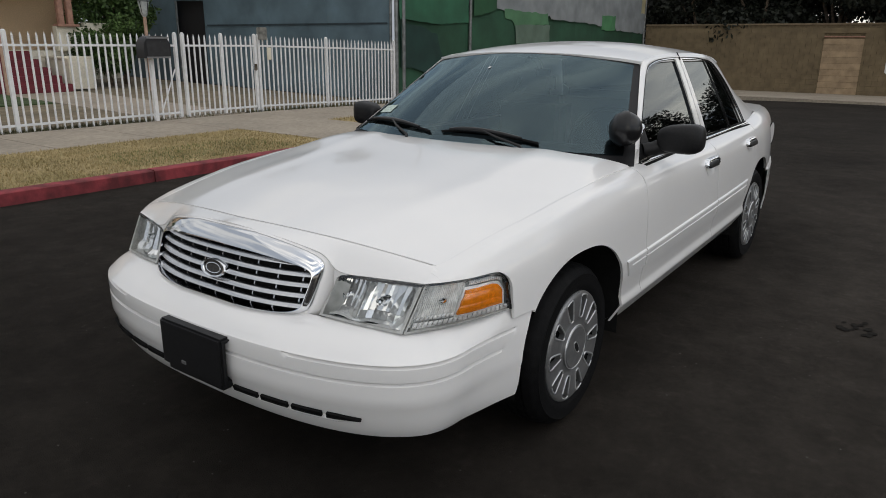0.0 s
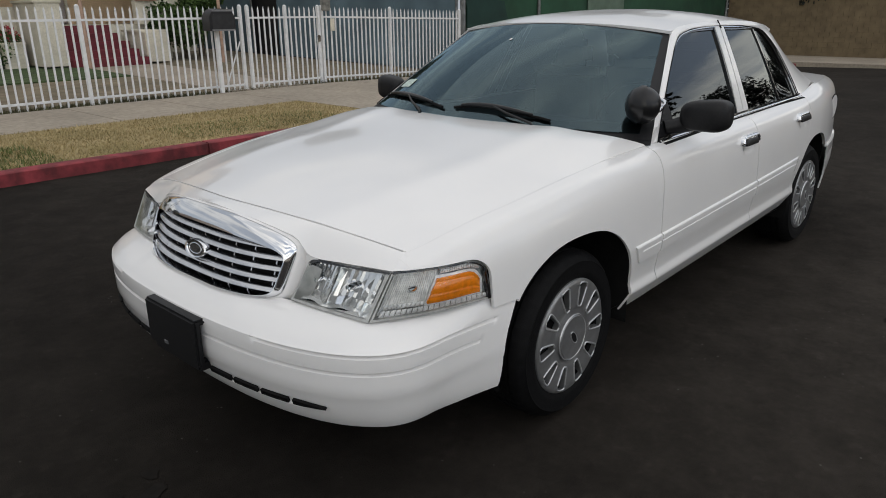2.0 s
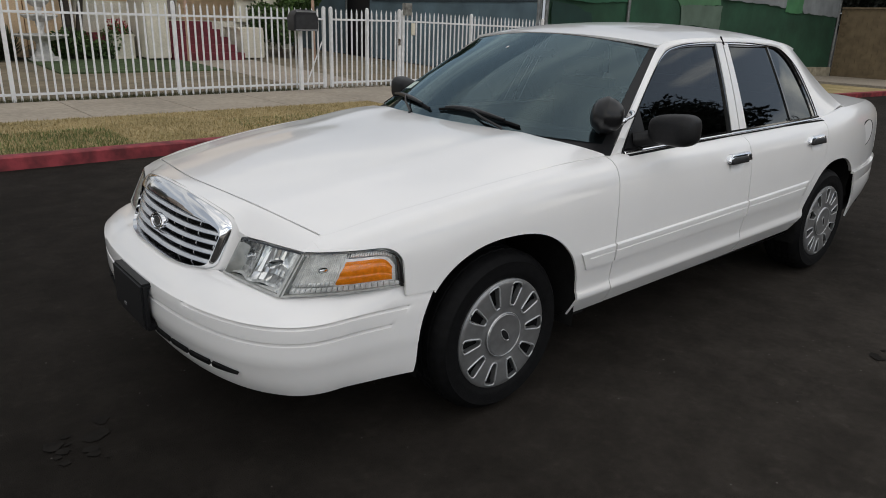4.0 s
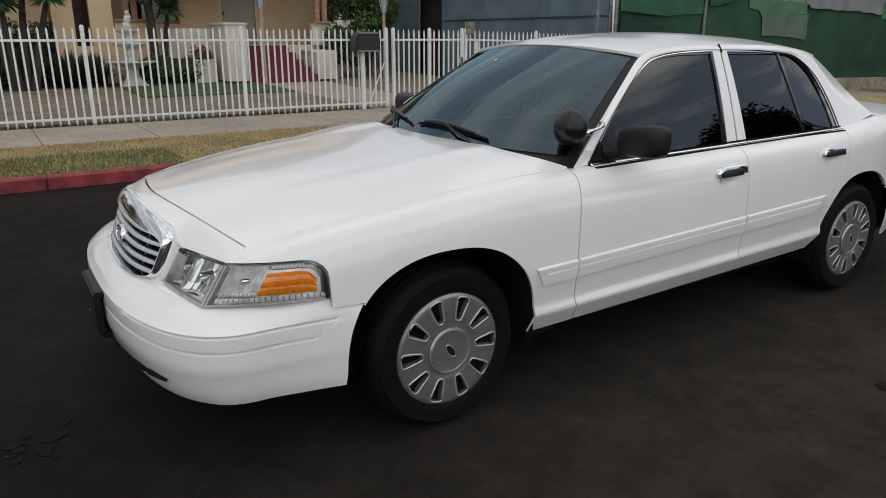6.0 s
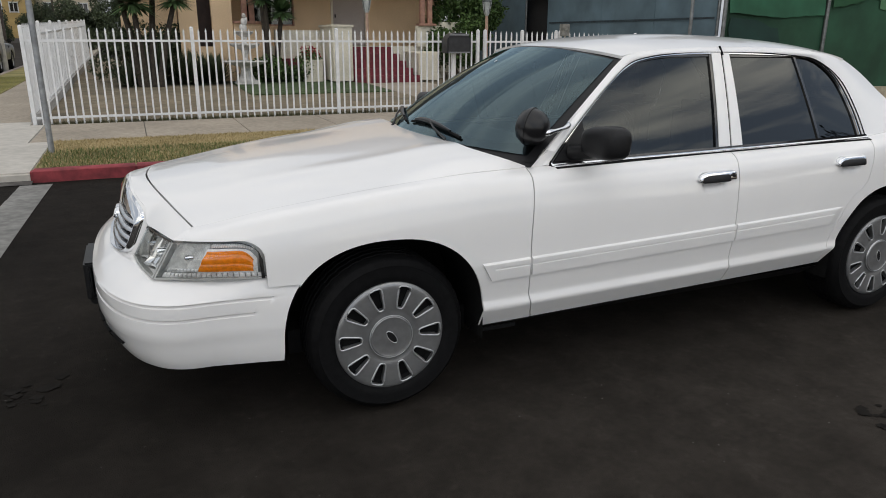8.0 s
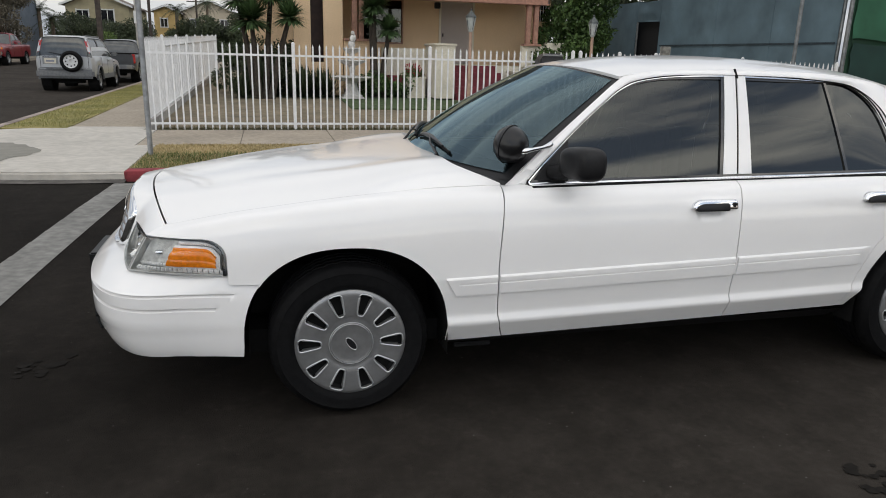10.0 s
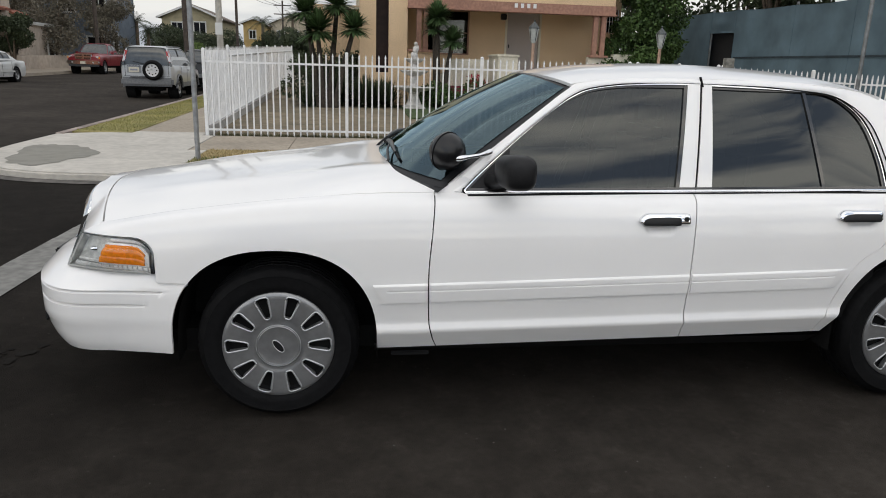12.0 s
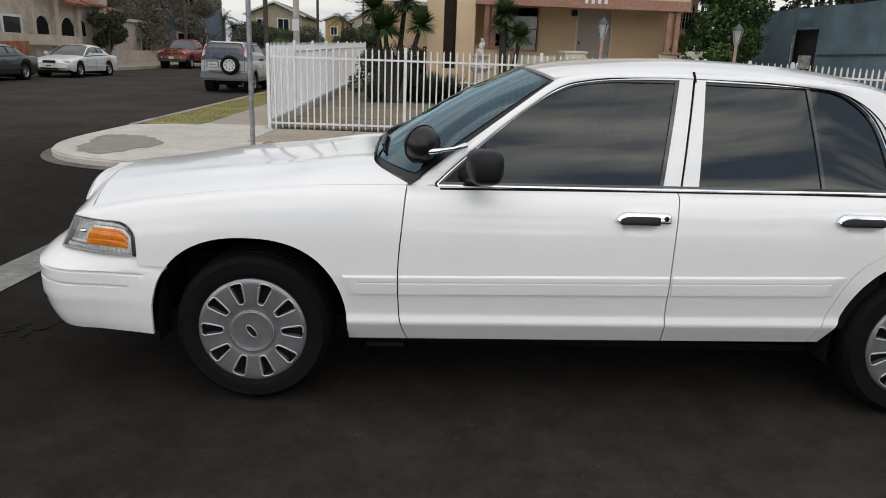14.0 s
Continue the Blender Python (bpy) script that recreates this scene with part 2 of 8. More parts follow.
def sheet(fn, na, nb, lip=0.0, flip=False, bm=None, inward=None):
    """A curved panel from fn(a, b), a and b from 0 to 1, with a turned-in edge of that depth."""
    bm = bm or bmesh.new()
    g = [[bm.verts.new(fn(i / na, j / nb)) for j in range(nb + 1)] for i in range(na + 1)]
    fs = []
    for i in range(na):
        for j in range(nb):
            q = [g[i][j], g[i + 1][j], g[i + 1][j + 1], g[i][j + 1]]
            if flip:
                q.reverse()
            try:
                fs.append(bm.faces.new(q))
            except ValueError:
                pass
    if lip:
        bm.normal_update()
        ring = [g[i][0] for i in range(na + 1)] + [g[na][j] for j in range(1, nb + 1)] + [g[i][nb] for i in range(na - 1, -1, -1)] + [g[0][j] for j in range(nb - 1, 0, -1)]
        if not flip:
            ring.reverse()
        outer = [bm.verts.new(v.co) for v in ring]
        inner = [bm.verts.new(v.co - (v.normal if inward is None else -Vector(inward)) * lip) for v in ring]
        for k in range(len(ring)):
            k2 = (k + 1) % len(ring)
            if (outer[k].co - outer[k2].co).length > 1e-6:
                bm.faces.new([outer[k], outer[k2], inner[k2], inner[k]])
    return bm


def boxes(*bs, bevel=0.0, bm=None):
    """Boxes given as centre x, y, z and size x, y, z, in one mesh."""
    bm = bm or bmesh.new()
    for b in bs:
        m = b[6] if len(b) > 6 else Matrix()
        r = bmesh.ops.create_cube(bm, size=1, matrix=Matrix.Translation(b[:3]) @ m @ Matrix.Diagonal((*b[3:6], 1)))
        if bevel:
            es = list({e for v in r["verts"] for e in v.link_edges})
            bmesh.ops.bevel(bm, geom=es, offset=min(bevel, min(b[3:6]) * 0.45), segments=2, affect="EDGES")
    return bm


def tube(points, radius, sides=10, bm=None, caps=True):
    """A round bar along points; radius is a number or one for each point."""
    bm = bm or bmesh.new()
    pts = [Vector(p) for p in points]
    rad = radius if isinstance(radius, (list, tuple)) else [radius] * len(pts)
    rings = []
    for i, p in enumerate(pts):
        d = (pts[min(i + 1, len(pts) - 1)] - pts[max(i - 1, 0)]).normalized()
        side = d.cross((0, 0, 1)) if abs(d.z) < 0.95 else d.cross((1, 0, 0))
        side.normalize()
        up = side.cross(d)
        rings.append([bm.verts.new(p + (side * math.cos(a) + up * math.sin(a)) * rad[i]) for a in [2 * math.pi * k / sides for k in range(sides)]])
    for r, q in zip(rings, rings[1:]):
        for k in range(sides):
            bm.faces.new([r[k], r[(k + 1) % sides], q[(k + 1) % sides], q[k]])
    if caps:
        bm.faces.new(list(reversed(rings[0])))
        bm.faces.new(rings[-1])
    bmesh.ops.recalc_face_normals(bm, faces=bm.faces)
    return bm


def lathe(profile, seg=48, axis="y", centre=(0, 0, 0), bm=None):
    """A turned form: profile of (radius, offset along the axis)."""
    bm = bm or bmesh.new()
    rings = []
    for r, o in profile:
        ring = []
        for k in range(seg):
            a = 2 * math.pi * k / seg
            c, s = r * math.cos(a), r * math.sin(a)
            p = (c, o, s) if axis == "y" else (c, s, o) if axis == "z" else (o, c, s)
            ring.append(bm.verts.new(Vector(p) + Vector(centre)))
        rings.append(ring)
    for r, q in zip(rings, rings[1:]):
        for k in range(seg):
            bm.faces.new([r[k], r[(k + 1) % seg], q[(k + 1) % seg], q[k]])
    bmesh.ops.recalc_face_normals(bm, faces=bm.faces)
    return bm


def prism(outline, axis, lo, hi, bm=None):
    """A flat outline, pushed from lo to hi along an axis."""
    bm = bm or bmesh.new()

    def at(p, o):
        return {"x": (o, p[0], p[1]), "y": (p[0], o, p[1]), "z": (p[0], p[1], o)}[axis]
    a = [bm.verts.new(at(p, lo)) for p in outline]
    b = [bm.verts.new(at(p, hi)) for p in outline]
    n = len(a)
    fs = [bm.faces.new(a), bm.faces.new(list(reversed(b)))]
    for k in range(n):
        fs.append(bm.faces.new([a[k], b[k], b[(k + 1) % n], a[(k + 1) % n]]))
    bmesh.ops.recalc_face_normals(bm, faces=fs)
    return bm


def lie(x, y):
    """Height of the land: it rises behind the fence and falls away past the yard."""
    k = 0.010 + 0.011 * min(1.0, max(0.0, (x + 4.2) / 1.7))
    return k * min(max(0, y - 10.5), 60) - 0.02 * min(max(0, x - 8), 26)


def road_lie(x, y):
    return lie(x, y) - 0.07 * min(1.0, (y / 5.3) ** 2) * (1 if abs(y) < 9 else 1)


# ---- ground, road, kerb, pavement ----
def land(x0, x1, y0, y1, top, nx, ny, depth=0.3, fn=lie):
    """A slab that follows the land, its top raised by top."""
    def at(a, b):
        x, y = x0 + (x1 - x0) * a, y0 + (y1 - y0) * b
        return Vector((x, y, fn(x, y) + top))
    return sheet(at, nx, ny, depth, inward=(0, 0, -1))


def ground_sheet():
    bm = bmesh.new()
    s = [-900, -300, -120, -60, -40, -26, -18, -12, -8, -5.3, -3, -1.5, 0, 1.5, 3, 5.3, 7, 9, 10.5, 14, 18, 24, 30, 36, 48, 60, 72, 120, 300, 900]
    g = [[bm.verts.new((x, y, road_lie(x, y))) for y in s] for x in s]
    for i in range(len(s) - 1):
        for j in range(len(s) - 1):
            bm.faces.new([g[i][j], g[i + 1][j], g[i + 1][j + 1], g[i][j + 1]])
    return part("ground", bm, ASPHALT)


tagged(ground_sheet(), "dark sealed asphalt of the street and the land beyond", "road", kind="structure")

KERB_Y, WALK_Y0, WALK_Y1, FENCE_Y = 5.42, 8.05, 10.35, 10.5


def setting(name, bm, material, label, category, smooth=None):
    return tagged(part(name, bm, material, smooth=smooth), label, category, kind="structure")


setting("pavement_strip", land(-2.0, 24.4, KERB_Y + 0.15, WALK_Y0, 0.05, 20, 4), TURF, "dry yellowed grass strip between kerb and pavement", "grass strip")
walk_slab = setting("pavement", land(-2.3, 24.4, WALK_Y0, WALK_Y1, 0.025, 20, 3), mat("pavement_joint", (0.16, 0.145, 0.125), 0.95, 0, 20, 0.2), "weathered grey-tan concrete pavement", "pavement")
setting("yard_edge", land(-2.4, 12.6, WALK_Y1, FENCE_Y + 0.25, 0.02, 12, 2), mat("dark_weedy_soil", (0.085, 0.075, 0.045), 0.95, 0, 9, 0.45, bump=0.8, bump_scale=60), "dark weedy soil edge along the fence foot", "soil")
setting("yard_ground", land(-2.4, 12.6, FENCE_Y + 0.25, 34, 0.03, 8, 16), SOIL, "bare dry soil of the front yard", "yard")
setting("yard_lawn", land(1.8, 5.5, 14.6, 18.7, 0.06, 6, 6, 0.05), mat("green_lawn", (0.055, 0.085, 0.028), 0.95, 0, 5, 0.5, bump=0.9, bump_scale=70), "small patch of green lawn in the yard", "lawn")
setting("yard_path", land(5.55, 7.45, 10.4, 17.2, 0.05, 3, 8, 0.05), CONCRETE, "concrete path from gate to steps", "path")
setting("drive_crossing", land(5.4, 7.5, KERB_Y + 0.16, WALK_Y0, 0.058, 4, 4, 0.06), CONCRETE, "concrete crossing through the grass strip", "crossing")


def kerb_stones():
    k = setting("kerb", land(-2.02, 24.4, KERB_Y + 0.02, KERB_Y + 0.15, 0.05, 20, 1), REDKERB, "kerb with worn dark red paint", "kerb")
    x = -2.0
    n = 0
    while x < 24:
        length = 1.07 if x < -1.5 else 3.05
        x1 = min(x + length, 24.4)
        bm = bmesh.new()
        prof = [(KERB_Y - 0.008, -0.30), (KERB_Y + 0.004, 0.052), (KERB_Y + 0.022, 0.066), (KERB_Y + 0.165, 0.068), (KERB_Y + 0.168, 0.0)]
        rows = []
        for i in range(7):
            xx = x + 0.012 + (x1 - x - 0.024) * i / 6
            rows.append([bm.verts.new((xx, y + 0.004 * math.sin(xx * 3.1), z + lie(xx, y))) for y, z in prof])
        for r, q in zip(rows, rows[1:]):
            for j in range(4):
                bm.faces.new([r[j], q[j], q[j + 1], r[j + 1]])
        bm.faces.new(rows[0])
        bm.faces.new(list(reversed(rows[-1])))
        bmesh.ops.recalc_face_normals(bm, faces=bm.faces)
        part("kerb_stone", bm, REDKERB, k, smooth=40)
        x = x1


kerb_stones()


# corner with its ramp
def corner_apron():
    arc = []
    for k in range(19):
        a = math.pi / 2 * k / 18
        arc.append((-2.0 - 3.15 * math.sin(a) ** 0.62, 9.35 - 3.90 * math.cos(a) ** 0.62))
    outline = [(-2.0, 8.05), (-2.0, 5.45)] + arc[1:] + [(-5.15, 10.2), (-4.8, 10.45), (-3.9, 10.9), (-2.52, 10.9), (-2.52, 10.33), (-2.3, 10.33), (-2.3, 8.05)]

    bm = bmesh.new()
    top = [bm.verts.new((x, y, 0.045 if y > 6.6 else 0.045)) for x, y in outline]
    low = [bm.verts.new((x, y, -0.4)) for x, y in outline]
    bm.faces.new(top)
    n = len(top)
    for i in range(n):
        bm.faces.new([top[i], low[i], low[(i + 1) % n], top[(i + 1) % n]])
    bmesh.ops.recalc_face_normals(bm, faces=bm.faces)
    bmesh.ops.bevel(bm, geom=[e for e in bm.edges if all(v.co.z > 0 for v in e.verts)], offset=0.025, segments=3, affect="EDGES")
    setting("pavement_corner", bm, PALE, "pale concrete street corner with a kerb ramp", "pavement", smooth=40)
    g = bmesh.new()
    inner, outer = [], []
    for k in range(19):
        a = math.pi / 2 * (k / 18 * 1.0)
        x, y = -2.0 - 3.15 * math.sin(a) ** 0.62, 9.35 - 3.90 * math.cos(a) ** 0.62
        d = Vector((-math.sin(a), -math.cos(a), 0))
        inner.append(g.verts.new((x, y, -0.045)))
        outer.append(g.verts.new((x + d.x * 0.15, y + d.y * 0.15, -0.062)))
    for k in range(18):
        g.faces.new([inner[k], inner[k + 1], outer[k + 1], outer[k]])
    bmesh.ops.recalc_face_normals(g, faces=g.faces)
    setting("gutter", g, mat("grimy_gutter_concrete", (0.12, 0.11, 0.10), 0.9, 0, 9, 0.3, stain=0.35, stain_scale=1.7), "grimy concrete gutter round the corner", "gutter")
    p = bmesh.new()
    c = p.verts.new((-4.12, 7.35, 0.0495))
    ring = []
    for k in range(48):
        a = 2 * math.pi * k / 48
        r = 1 + 0.13 * math.sin(3 * a + 1) + 0.07 * math.sin(5 * a + 2) + 0.04 * math.sin(11 * a) + 0.03 * math.sin(17 * a + 1)
        ring.append(p.verts.new((-4.12 + 0.56 * r * math.cos(a) - 0.22 * math.sin(a), 7.35 + 1.15 * r * math.sin(a), 0.0495)))
    for k in range(48):
        p.faces.new([c, ring[k], ring[(k + 1) % 48]])
    setting("ramp_patch", p, mat("dark_patch_concrete", (0.225, 0.215, 0.185), 0.9, 0, 5, 0.12, bump=0.4, bump_scale=70), "dark worn patch on the corner ramp", "patch")


corner_apron()
setting("pavement_side", land(-3.9, -2.55, 10.9, 90, 0.035, 2, 30), CONCRETE, "concrete pavement along the cross street", "pavement")
setting("pavement_side_strip", land(-5.0, -3.9, 10.6, 90, 0.05, 3, 30), mat("side_grass", (0.26, 0.22, 0.085), 0.95, 0, 1.2, 0.4, tint=(0.17, 0.16, 0.05), bump=0.8, bump_scale=70), "greenish grass strip along the cross street", "grass strip")
setting("kerb_side", land(-5.15, -5.0, 10.2, 90, 0.06, 1, 30), mat("bare_kerb_concrete", (0.33, 0.27, 0.24), 0.9, 0, 5, 0.3, stain=0.3), "bare concrete kerb of the cross street", "kerb")

# limit line on the road
bm = bmesh.new()
for i in range(24):
    y0, y1 = -4.8 + 0.42 * i, -4.8 + 0.42 * i + 0.42
    xs = -2.18 + 0.02 * (y0 - 1.9)
    v = [bm.verts.new((x, y, road_lie(x, y) + 0.004)) for x, y in ((xs + random.uniform(-.008, .008), y0), (xs + 0.32, y0), (xs + 0.328, y1), (xs + 0.008, y1))]
    bm.faces.new(v)
LINE = mat("worn_line_paint", (0.215, 0.21, 0.195), 0.85, 0, 14, 0.25, stain=0.3, stain_scale=2.5)
setting("road_line", bm, LINE, "worn pale limit line painted across the asphalt", "road marking")

def smudge(x, y, r, seed):
    rng = random.Random(seed)
    bm = bmesh.new()
    for _ in range(14):
        cx, cy, q = x + rng.gauss(0, r * 0.5), y + rng.gauss(0, r * 0.4), r * rng.uniform(0.08, 0.28)
        ring = [bm.verts.new((cx + q * rng.uniform(0.6, 1.2) * math.cos(t), cy + q * rng.uniform(0.5, 1.0) * math.sin(t), 0)) for t in [2 * math.pi * k / 9 for k in range(9)]]
        for v in ring:
            v.co.z = road_lie(v.co.x, v.co.y) + 0.004 + 0.0001 * _
        bm.faces.new(ring)
    setting("road_stain", bm, STAIN, "dark oily stain on the asphalt", "stain")


STAIN = mat("oily_stain", (0.0150, 0.0134, 0.0118), 0.95, 0, 30, 0.3, spec=0.10)
smudge(1.88, -1.77, 0.13, 5)
smudge(-1.42, -0.16, 0.15, 6)

# far end of the street: pavement, wall
BW = 31.0


setting("pavement_far", land(25.2, BW, -40, 10.4, 0.09, 4, 12, 0.4), CONCRETE, "concrete pavement before the far block wall", "pavement")
far_wall = setting("wall_far", boxes((BW + 0.12, -8.0, 0.95, 0.20, 37, 2.86)), mat("tan_block_joint", (0.160, 0.120, 0.070), 0.95, 0, 10, 0.2), "tan block wall across the end of the street", "wall")
setting("wall_far_cap", boxes((BW + 0.11, -8.0, 2.40, 0.30, 37, 0.07), bevel=0.01), mat("tan_cap_block", (0.19, 0.145, 0.09), 0.9, 0, 6, 0.2), "tan coping of the block wall", "coping")


# ---- the white saloon car ----
car = thing("saloon_car", 1.5, 0, 0, "white four-door saloon with chrome grille and tinted windows on asphalt", "car")
HUBZ, AXLE_R = 0.335, 2.905
half_w = curve((-0.85, 0.828), (-0.72, 0.868), (-0.6, 0.892), (-0.45, 0.912), (-0.2, 0.944), (0.2, 0.960), (0.62, 0.965), (1.75, 0.967), (2.6, 0.962), (2.95, 0.950), (3.2, 0.928), (3.6, 0.868), (3.9, 0.80), (4.2, 0.70))
belt = curve((-0.95, 0.780), (-0.7, 0.823), (-0.4, 0.880), (0.0, 0.933), (0.4, 0.966), (0.66, 0.972), (1.8, 0.978), (2.7, 1.000), (3.3, 1.042), (3.9, 1.040), (4.3, 1.000))
hood_rise = curve((-1.0, 0.100), (-0.8, 0.092), (-0.5, 0.078), (-0.2, 0.068), (0.3, 0.055), (0.7, 0.04))


LOWER = curve((0.24, -0.105), (0.29, -0.072), (0.325, -0.051), (0.36, -0.030), (0.384, -0.0160), (0.393, -0.0112), (0.400, -0.0105), (0.418, -0.0150), (0.436, -0.0195), (0.47, -0.016), (0.53, -0.007), (0.60, 0.0))
UPPER = curve((0, 0.0), (0.45, -0.010), (0.72, -0.024), (0.88, -0.048), (0.96, -0.080), (1.0, -0.118))


def side_y(x, z):
    """Half width of the body at a height."""
    w, t = half_w(x) - 0.034 * max(0.0, (-0.66 - x) / 0.12) ** 2, belt(x)
    low = z - 0.020 * max(0.0, x - 0.5)
    k = max(0.0, (z - 0.60) / (t - 0.60))
    if low < 0.60:
        f = LOWER(low) + UPPER(k)
    else:
        f = UPPER(k)
    return w + f


def arch(x, centre, r, zc=0.345):
    if centre == 0 and x < 0:
        x *= 0.408 / 0.426
    d = 1 - abs((x - centre) / r) ** 2.35
    return zc + (r - 0.004) * d ** (1 / 2.35) if d > 0 else zc


def columns(steps):
    """Columns of a side panel: (x from, x to, count, function of x for the lower edge)."""
    out = []
    for x0, x1, n, low in steps:
        for i in range(n + 1):
            s = i / n
            x = x0 + (x1 - x0) * (0.5 - 0.5 * math.cos(math.pi * s) if n > 12 else s)
            out.append((x, low(x)))
    return out


def side_panel(name, cols, high, mat_, side, parent, skew=None, nz=72, lip=0.010):
    """A body-side panel; skew bends its columns with height."""
    n = len(cols) - 1

    def at(a, b):
        x, lo = cols[round(a * n)]
        z = max(lo, 0.30 + (high(x) - 0.30) * b) if name == "fender" else lo + (high(x) - lo) * b
        crown = 0.012 * math.exp(-((high(x) - z - 0.022) / 0.016) ** 2) * min(1, max(0, (0.40 - x) / 0.3)) * min(1, max(0, (x + 0.74) / 0.15)) if name == "fender" else 0.0
        xx = skew(x, z) if skew else x
        return Vector((xx, side * side_y(xx, z), z + crown))
    return part(name, sheet(at, n, nz, lip, flip=side > 0, inward=(0, -side, 0)), mat_, parent, smooth=40)


def sill_z(x):
    return 0.311 + 0.019 * (x - 0.6)


gap_front = curve((0.28, 0.674), (0.315, 0.661), (0.36, 0.643), (0.44, 0.625), (0.62, 0.618), (0.85, 0.634), (1.02, 0.650))
gap_mid = curve((0.28, 1.774), (0.335, 1.765), (0.45, 1.756), (0.57, 1.754), (0.72, 1.758), (0.908, 1.768), (0.95, 1.776), (1.02, 1.797))
R_ARCH = 0.408


rear_cut = curve((0.28, 2.384), (0.35, 2.408), (0.44, 2.436), (0.55, 2.471), (0.618, 2.499), (0.66, 2.526), (0.701, 2.563), (0.73, 2.603), (0.756, 2.645), (0.79, 2.674), (0.85, 2.697), (1.02, 2.751))


def handle_z(hx):
    return 0.884 + 0.019 * (hx - 1.62)


def recess(x, z):
    """Depth of the finger recess under the door handles: its floor slopes out to a crisp lower edge."""
    d = 0.0
    for hx, foot in ((1.608, 0.812), (2.542, 0.835)):
        u = abs(x - hx) / 0.068
        v = (z - foot) / 0.062 - 0.30 * u ** 6
        if u < 1 and 0 < v < 1.25:
            d = 0.026 * min(1.0, v) * (1 - u ** 8) * min(1.0, (1.25 - v) * 6)
    return d


for side in (-1, 1):
    fcols = columns([(-0.742, -0.477, 18, lambda x: 0.787 - 0.070 * (1 - math.sqrt(1 - min(1.0, max(0, (x + 0.563) / 0.086)) ** 2))), (-0.474, -0.3595, 5, lambda x: 0.608),
                     (-0.3590, R_ARCH, 40, lambda x: arch(x, 0, R_ARCH)), (R_ARCH + 0.001, 0.64, 6, sill_z)])
    fcols[-1] = (0.640, sill_z(0.62))

    def fskew(x, z):
        return x if x < 0.42 else x + (gap_front(z) - 0.0025 - 0.64) * (x - 0.42) / 0.22
    fender = side_panel("fender", fcols, belt, PAINT, side, car, fskew)

    def door_at(lo, hi, z0, z1):
        def at(a, b, lo=lo, hi=hi):
            z = z0 + (z1 - z0) * b
            x = lo(z) + (hi(z) - lo(z)) * a
            zt = belt(x)
            z = z0 + (zt - z0) * b + (sill_z(x) - z0) * (1 - b)
            x = lo(z) + (hi(z) - lo(z)) * a
            return Vector((x, side * (side_y(x, z) - recess(x, z)), z))
        return at
    d1 = part("front_door", sheet(door_at(lambda z: gap_front(z) + 0.0025, lambda z: gap_mid(z) - 0.0025, 0.285, 0.992), 120, 100, 0.02, flip=side > 0), PAINT, car, smooth=40)
    d2 = part("rear_door", sheet(door_at(lambda z: gap_mid(z) + 0.0025, lambda z: rear_cut(z) - 0.0015, 0.29, 1.0), 100, 100, 0.02, flip=side > 0), PAINT, car, smooth=40)

    def q1(a, b):
        # fore part: from the door cut to the wheel arch, its foot swept forward
        z = sill_z(2.43) + (0.345 + R_ARCH - sill_z(2.43)) * math.sin(math.pi / 2 * b)
        x0 = rear_cut(z) + 0.0015
        d = 1 - (max(z, 0.345) - 0.345) ** 2.35 / (R_ARCH - 0.004) ** 2.35
        x1 = AXLE_R - R_ARCH * d ** (1 / 2.35) if d > 0 else AXLE_R
        if z < 0.45:
            x1 = min(x1, 2.503 - (0.45 - z) * 0.42)
        x = x0 + (max(x1, x0 + 0.01) - x0) * a
        return Vector((x, side * side_y(x, z), z))
    part("quarter_panel", sheet(q1, 6, 60, 0.018, flip=side > 0, inward=(0, -side, 0)), PAINT, car, smooth=40)

    def q2(a, b):
        z0 = 0.345 + R_ARCH
        z = z0 + (1.012 - z0) * b
        x0 = rear_cut(z) + 0.0015
        x = x0 + (4.22 - x0) * a
        lo = z0 if x <= AXLE_R else max(0.625, arch(x, AXLE_R, R_ARCH))
        zz = lo + (belt(x) - lo) * b
        return Vector((x, side * side_y(x, zz), zz))
    part("quarter_panel", sheet(q2, 90, 24, 0.018, flip=side > 0, inward=(0, -side, 0)), PAINT, car, smooth=40)

    # moulding along doors and fender
    # low and flat, a bevel along its top, one V groove, undercut foot
    LEVELS = ((0.0, 0.0), (0.015, 0.0066), (0.30, 0.0072), (0.575, 0.0072), (0.645, 0.0008), (0.670, 0.0072), (0.80, 0.0074), (0.91, 0.0070), (0.955, 0.0048), (1.0, 0.0))

    def strip(name, x0, x1, rear, parent, g0, g1):
        def at(a, b):
            h, prof = LEVELS[round(b * 9)]
            xa, xb = x0(h), x1(h)
            x = xa + (xb - xa) * a
            zb = 0.525 + 0.0248 * (x - 0.39)
            z = zb + (0.083 + 0.0017 * (x - 0.39)) * h
            if round(b * 9) == 4:
                prof += 0.0064 * (1 - min(1.0, max(0.0, min(x - g0, g1 - x) / 0.012)))
            if rear:
                prof *= min(1.0, (xb - x) / 0.05)
            return Vector((x, side * (side_y(x, z) + prof + 0.0012), z))
        part(name, sheet(at, 60, 9, 0.008, flip=side > 0, inward=(0, -side, 0)), PAINT, parent, smooth=18)
    strip("side_moulding", lambda h: 0.435 - 0.046 * h, lambda h: gap_front(0.53 + 0.08 * h) - 0.005, False, fender, 0.444, 9)
    strip("side_moulding", lambda h: gap_front(0.53 + 0.08 * h) + 0.006, lambda h: gap_mid(0.56 + 0.085 * h) - 0.005, False, d1, -9, 9)
    strip("side_moulding", lambda h: gap_mid(0.56 + 0.085 * h) + 0.009, lambda h: 2.456 + 0.046 * h, True, d2, -9, 2.438)

